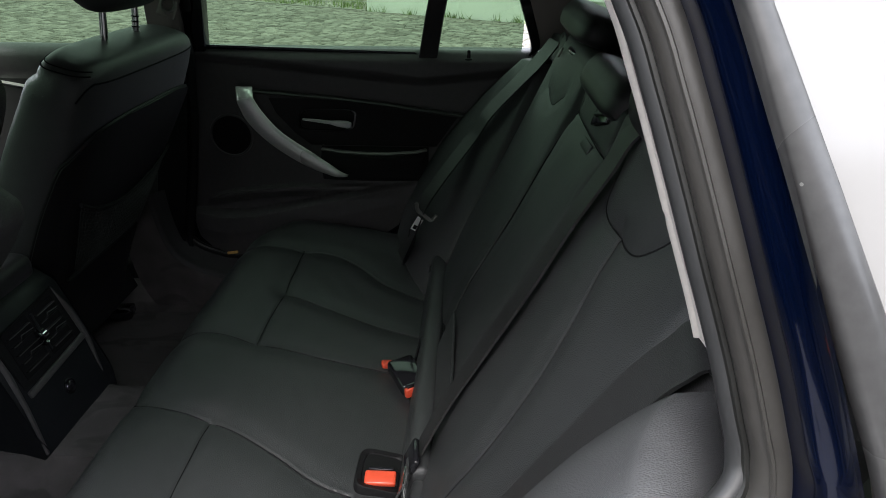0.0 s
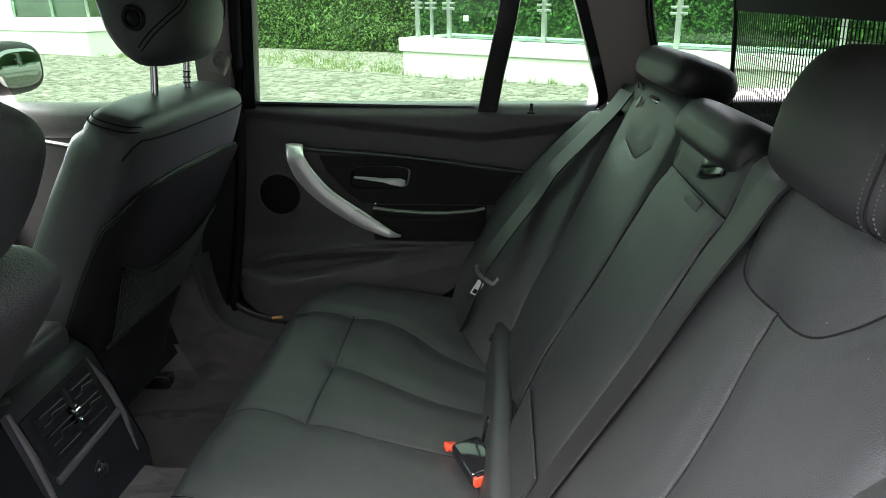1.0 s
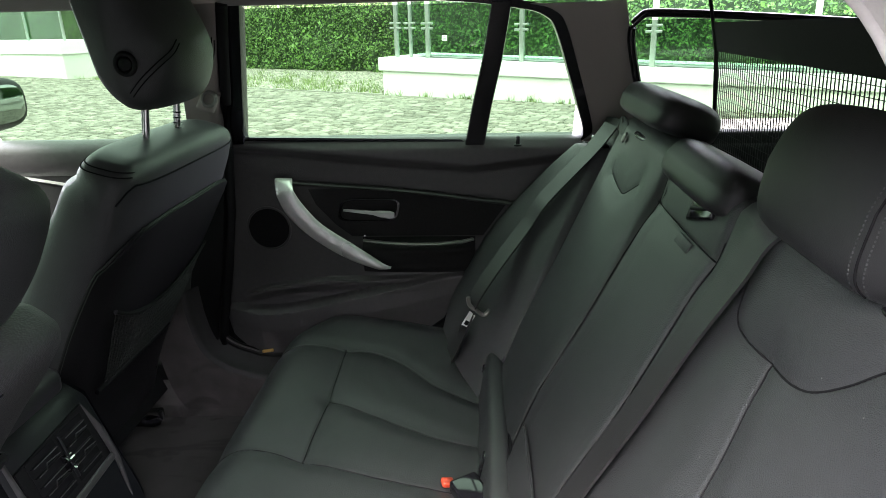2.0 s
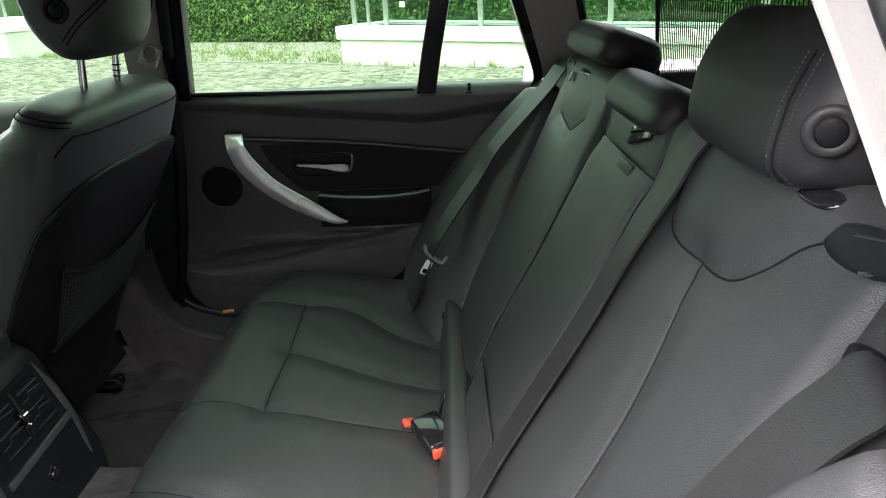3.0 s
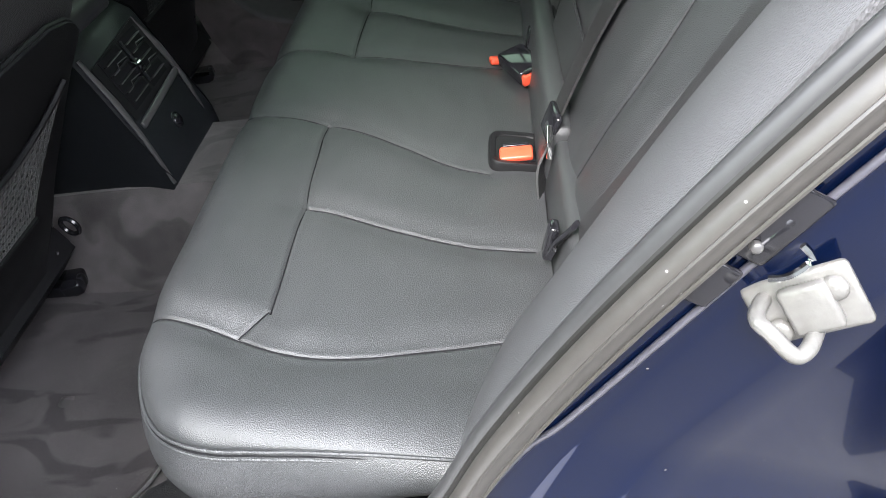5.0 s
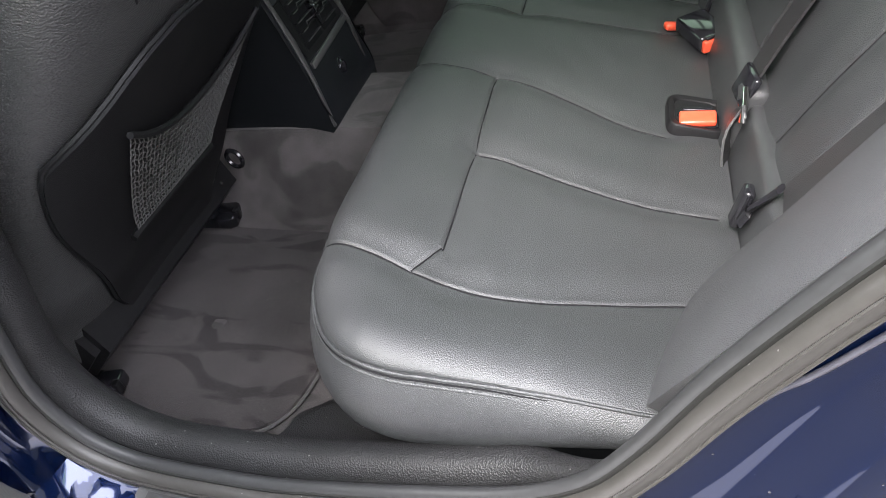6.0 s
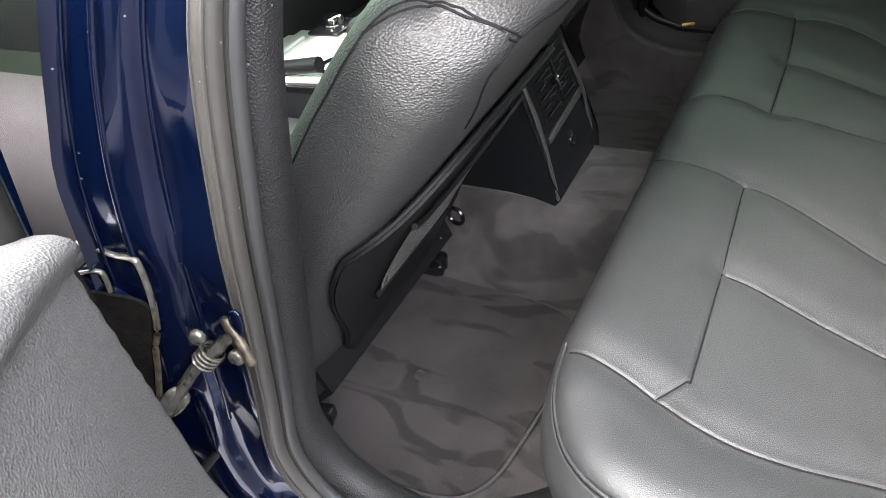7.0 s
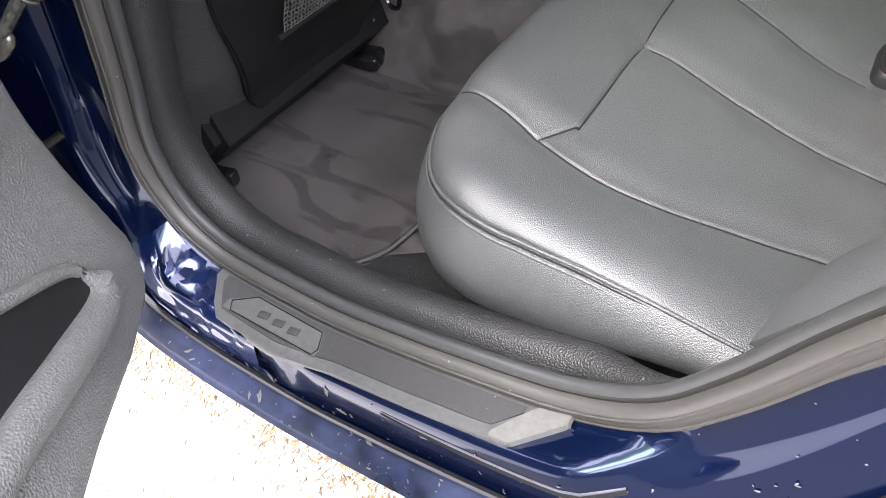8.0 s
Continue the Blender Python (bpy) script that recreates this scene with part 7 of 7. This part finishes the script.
def hedge_front(s, z):
    return 4.2 + 0.28 * noise.noise(Vector((s * 0.8, z * 1.1, 0))) + 0.14 * noise.noise(Vector((s * 2.6, z * 2.6, 5))) + 0.10 * z


part("core", surface([[yard(s, hedge_front(s, z) + 0.22, z) for z in lin(0.0, 4.2, 24)] for s in lin(-24, 16, 120)]), HEDGESHADE, hedge, "dark sheet painting the shade inside the hedge")
verts, faces = [], []


def add_leaf(p, size, lean, rnd):
    n = Vector((rnd.gauss(-0.35, 0.6), rnd.gauss(-0.75, 0.5), rnd.gauss(0.45, 0.5))).normalized()
    u = n.orthogonal().normalized()
    u = (Matrix.Rotation(rnd.uniform(0, 6.28), 3, n) @ u)
    w = n.cross(u)
    i = len(verts)
    verts.extend([p - u * size, p + w * size * 0.55 + n * size * 0.12, p + u * size, p - w * size * 0.55 + n * size * 0.12])
    faces.append((i, i + 1, i + 2, i + 3))


for k in range(62000):
    s, z = hr.uniform(-14, 13), hr.uniform(0.02, 4.2) ** 1.0
    add_leaf(yard(s, hedge_front(s, z) + hr.uniform(-0.10, 0.18), z), hr.uniform(0.022, 0.052), 0, hr)
for k in range(900):
    s, z = hr.uniform(-12, 12), hr.uniform(0.1, 3.6)
    add_leaf(yard(s, hedge_front(s, z) - hr.uniform(0.08, 0.26), z), hr.uniform(0.04, 0.08), 0, hr)
me = bpy.data.meshes.new("leaves")
me.from_pydata(verts, [], faces)
me.materials.append(LEAF)
lv = new("leaves", me)
lv.parent = hedge
lv.matrix_parent_inverse = hedge.matrix_basis.inverted()
tagged(lv, "small glossy green leaves")
# tufts of grass on the gravel
gr = thing("grass_tufts", "sparse grass tufts along the gravel edge", "grass", yard(-2, 0.4), kind="stuff")
verts, faces = [], []
for k in range(420):
    s, r = hr.uniform(-11, 0), abs(hr.gauss(0, 1.4))
    if hr.random() < 0.08:
        s, r = hr.uniform(0, 8), -hr.uniform(0.0, 0.05)
    for q in range(9):
        p = yard(s + hr.gauss(0, 0.06), r + (hr.gauss(0, 0.05) if s < 0 else -abs(hr.gauss(0, 0.02))), 0.0)
        h = hr.uniform(0.05, 0.16)
        tip = p + Vector((hr.gauss(0, 0.05), hr.gauss(0, 0.05), h))
        i = len(verts)
        verts.extend([p + Vector((-0.006, 0, 0)), p + Vector((0.006, 0, 0)), tip])
        faces.append((i, i + 1, i + 2))
me = bpy.data.meshes.new("blades")
me.from_pydata(verts, [], faces)
me.materials.append(BLADE)
bl = new("blades", me)
bl.parent = gr
bl.matrix_parent_inverse = gr.matrix_basis.inverted()
# pebbles
peb = thing("pebbles", "loose grey pebbles of the gravel bed", "gravel", yard(-3, 1.5), kind="stuff")
verts, faces = [], []
for k in range(5000):
    s, r = hr.uniform(-10, 0), hr.uniform(0.05, 4.2)
    p, a = yard(s, r, 0.012), hr.uniform(0.015, 0.04)
    i = len(verts)
    h = a * hr.uniform(0.5, 0.9)
    verts.extend([p + Vector((a, 0, 0)), p + Vector((0, a, 0)), p + Vector((-a, 0, 0)), p + Vector((0, -a, 0)), p + Vector((hr.uniform(-a, a) * 0.3, 0, h))])
    faces.extend([(i, i + 1, i + 4), (i + 1, i + 2, i + 4), (i + 2, i + 3, i + 4), (i + 3, i, i + 4)])
me = bpy.data.meshes.new("stones")
me.from_pydata(verts, [], faces)
me.materials.append(SETT)
st = new("stones", me)
st.parent = peb
st.matrix_parent_inverse = peb.matrix_basis.inverted()
# dry litter on the concrete by the sill
lit = thing("leaf_litter", "dry twigs and seeds scattered on the concrete", "litter", (-0.7, -0.85, 0), kind="stuff")
verts, faces = [], []
for k in range(2400):
    x = hr.uniform(-1.3, -0.45)
    y = -0.70 - abs(hr.gauss(0, 0.040 if hr.random() < 0.85 else 0.16)) + 0.04 * hr.random()
    L, a, wd = hr.uniform(0.002, 0.007) * (1 if hr.random() < 0.95 else 3), hr.uniform(0, 6.28), hr.uniform(0.0005, 0.0014)
    u, w = Vector((math.cos(a), math.sin(a), 0)) * L, Vector((-math.sin(a), math.cos(a), 0)) * wd
    p = Vector((x, y, 0.010))
    i = len(verts)
    verts.extend([p - u - w, p + u - w, p + u + w, p - u + w, p + Vector((0, 0, 0.003))])
    faces.extend([(i, i + 1, i + 4), (i + 1, i + 2, i + 4), (i + 2, i + 3, i + 4), (i + 3, i, i + 4)])
me = bpy.data.meshes.new("flakes")
me.from_pydata(verts, [], faces)
me.materials.append(LITTER)
ft = new("flakes", me)
ft.parent = lit
ft.matrix_parent_inverse = lit.matrix_basis.inverted()

# paving: stone setts in courses parallel to the kerb
paving = thing("paving", "grey stone sett paving in running courses", "paving", yard(0, -3), kind="structure")
pr = random.Random(5)
part("bedding", surface([[yard(s, r, 0.006) for r in lin(-8.6, -0.05, 3)] for s in lin(-16, 12, 3)]), JOINT, paving, "dark sandy joints")
one = bmesh.new()
box_into(one, (0, 0, 0.010), (0.172, 0.108, 0.020), None, 0.006, 1)
me1 = bpy.data.meshes.new("sett")
one.to_mesh(me1)
one.free()
me1.materials.append(SETTONE)
verts, faces, count = [], [], 0
rot = pose(0, 0, 0, 0, 0, -29.46)
for row in range(70):
    r = -0.12 - row * 0.122
    s = -15.5 + pr.uniform(0, 0.18)
    while s < 9.5:
        L = pr.uniform(0.14, 0.21)
        p = yard(s + L / 2, r + pr.gauss(0, 0.003), 0)
        h = 0.018 + pr.gauss(0, 0.003)
        if row >= 60 and -2.6 < s < 2.6 and count < 290:
            ob = new("sett", me1)
            ob.parent = paving
            ob.matrix_parent_inverse = paving.matrix_basis.inverted()
            ob.matrix_basis = Matrix.Translation(p) @ rot @ pose(0, 0, h - 0.02, pr.gauss(0, 1.2), pr.gauss(0, 1.0), pr.gauss(0, 1.5)) @ Matrix.Diagonal(((L - 0.012) / 0.172, 1, 1, 1))
            count += 1
        else:
            i = len(verts)
            a, b = (L - 0.014) / 2, 0.053
            tx, ty = pr.gauss(0, 0.010), pr.gauss(0, 0.012)
            for sx, sy, k, zz3 in ((-1, -1, 1, 0), (1, -1, 1, 0), (1, 1, 1, 0), (-1, 1, 1, 0), (-1, -1, 0.86, 1), (1, -1, 0.86, 1), (1, 1, 0.86, 1), (-1, 1, 0.86, 1)):
                verts.append(p + DV * (sx * a * k) + NV2 * (sy * b * k) + Vector((0, 0, zz3 * (h + tx * sx * a * 4 + ty * sy * b * 4))))
            faces.extend([(i + 4, i + 5, i + 6, i + 7)] + [(i + q, i + (q + 1) % 4, i + 4 + (q + 1) % 4, i + 4 + q) for q in range(4)])
        s += L
me = bpy.data.meshes.new("far_setts")
me.from_pydata(verts, [], faces)
me.materials.append(SETT)
fs = new("far_setts", me)
fs.parent = paving
fs.matrix_parent_inverse = paving.matrix_basis.inverted()
tagged(fs, "weathered grey setts", kind="stuff")

# plain unseen walls behind the camera, added to close the yard and darken reflections
closing = thing("backdrop", "added plain dark wall closing the yard", "wall", (0, -9, 0), kind="structure")
BACKWALL = material("added_dark_wall", (0.085, 0.09, 0.085), 0.9, noise_scale=4, vary=0.25, big=0.6)
part("rear_wall", box((0, -9.0, 2.7), (40, 0.3, 5.4)), BACKWALL, closing)
part("side_wall", box((-17, 0, 2.0), (0.3, 18, 4.0)), BACKWALL, closing)
part("side_wall", box((17, 0, 2.0), (0.3, 18, 4.0)), BACKWALL, closing)
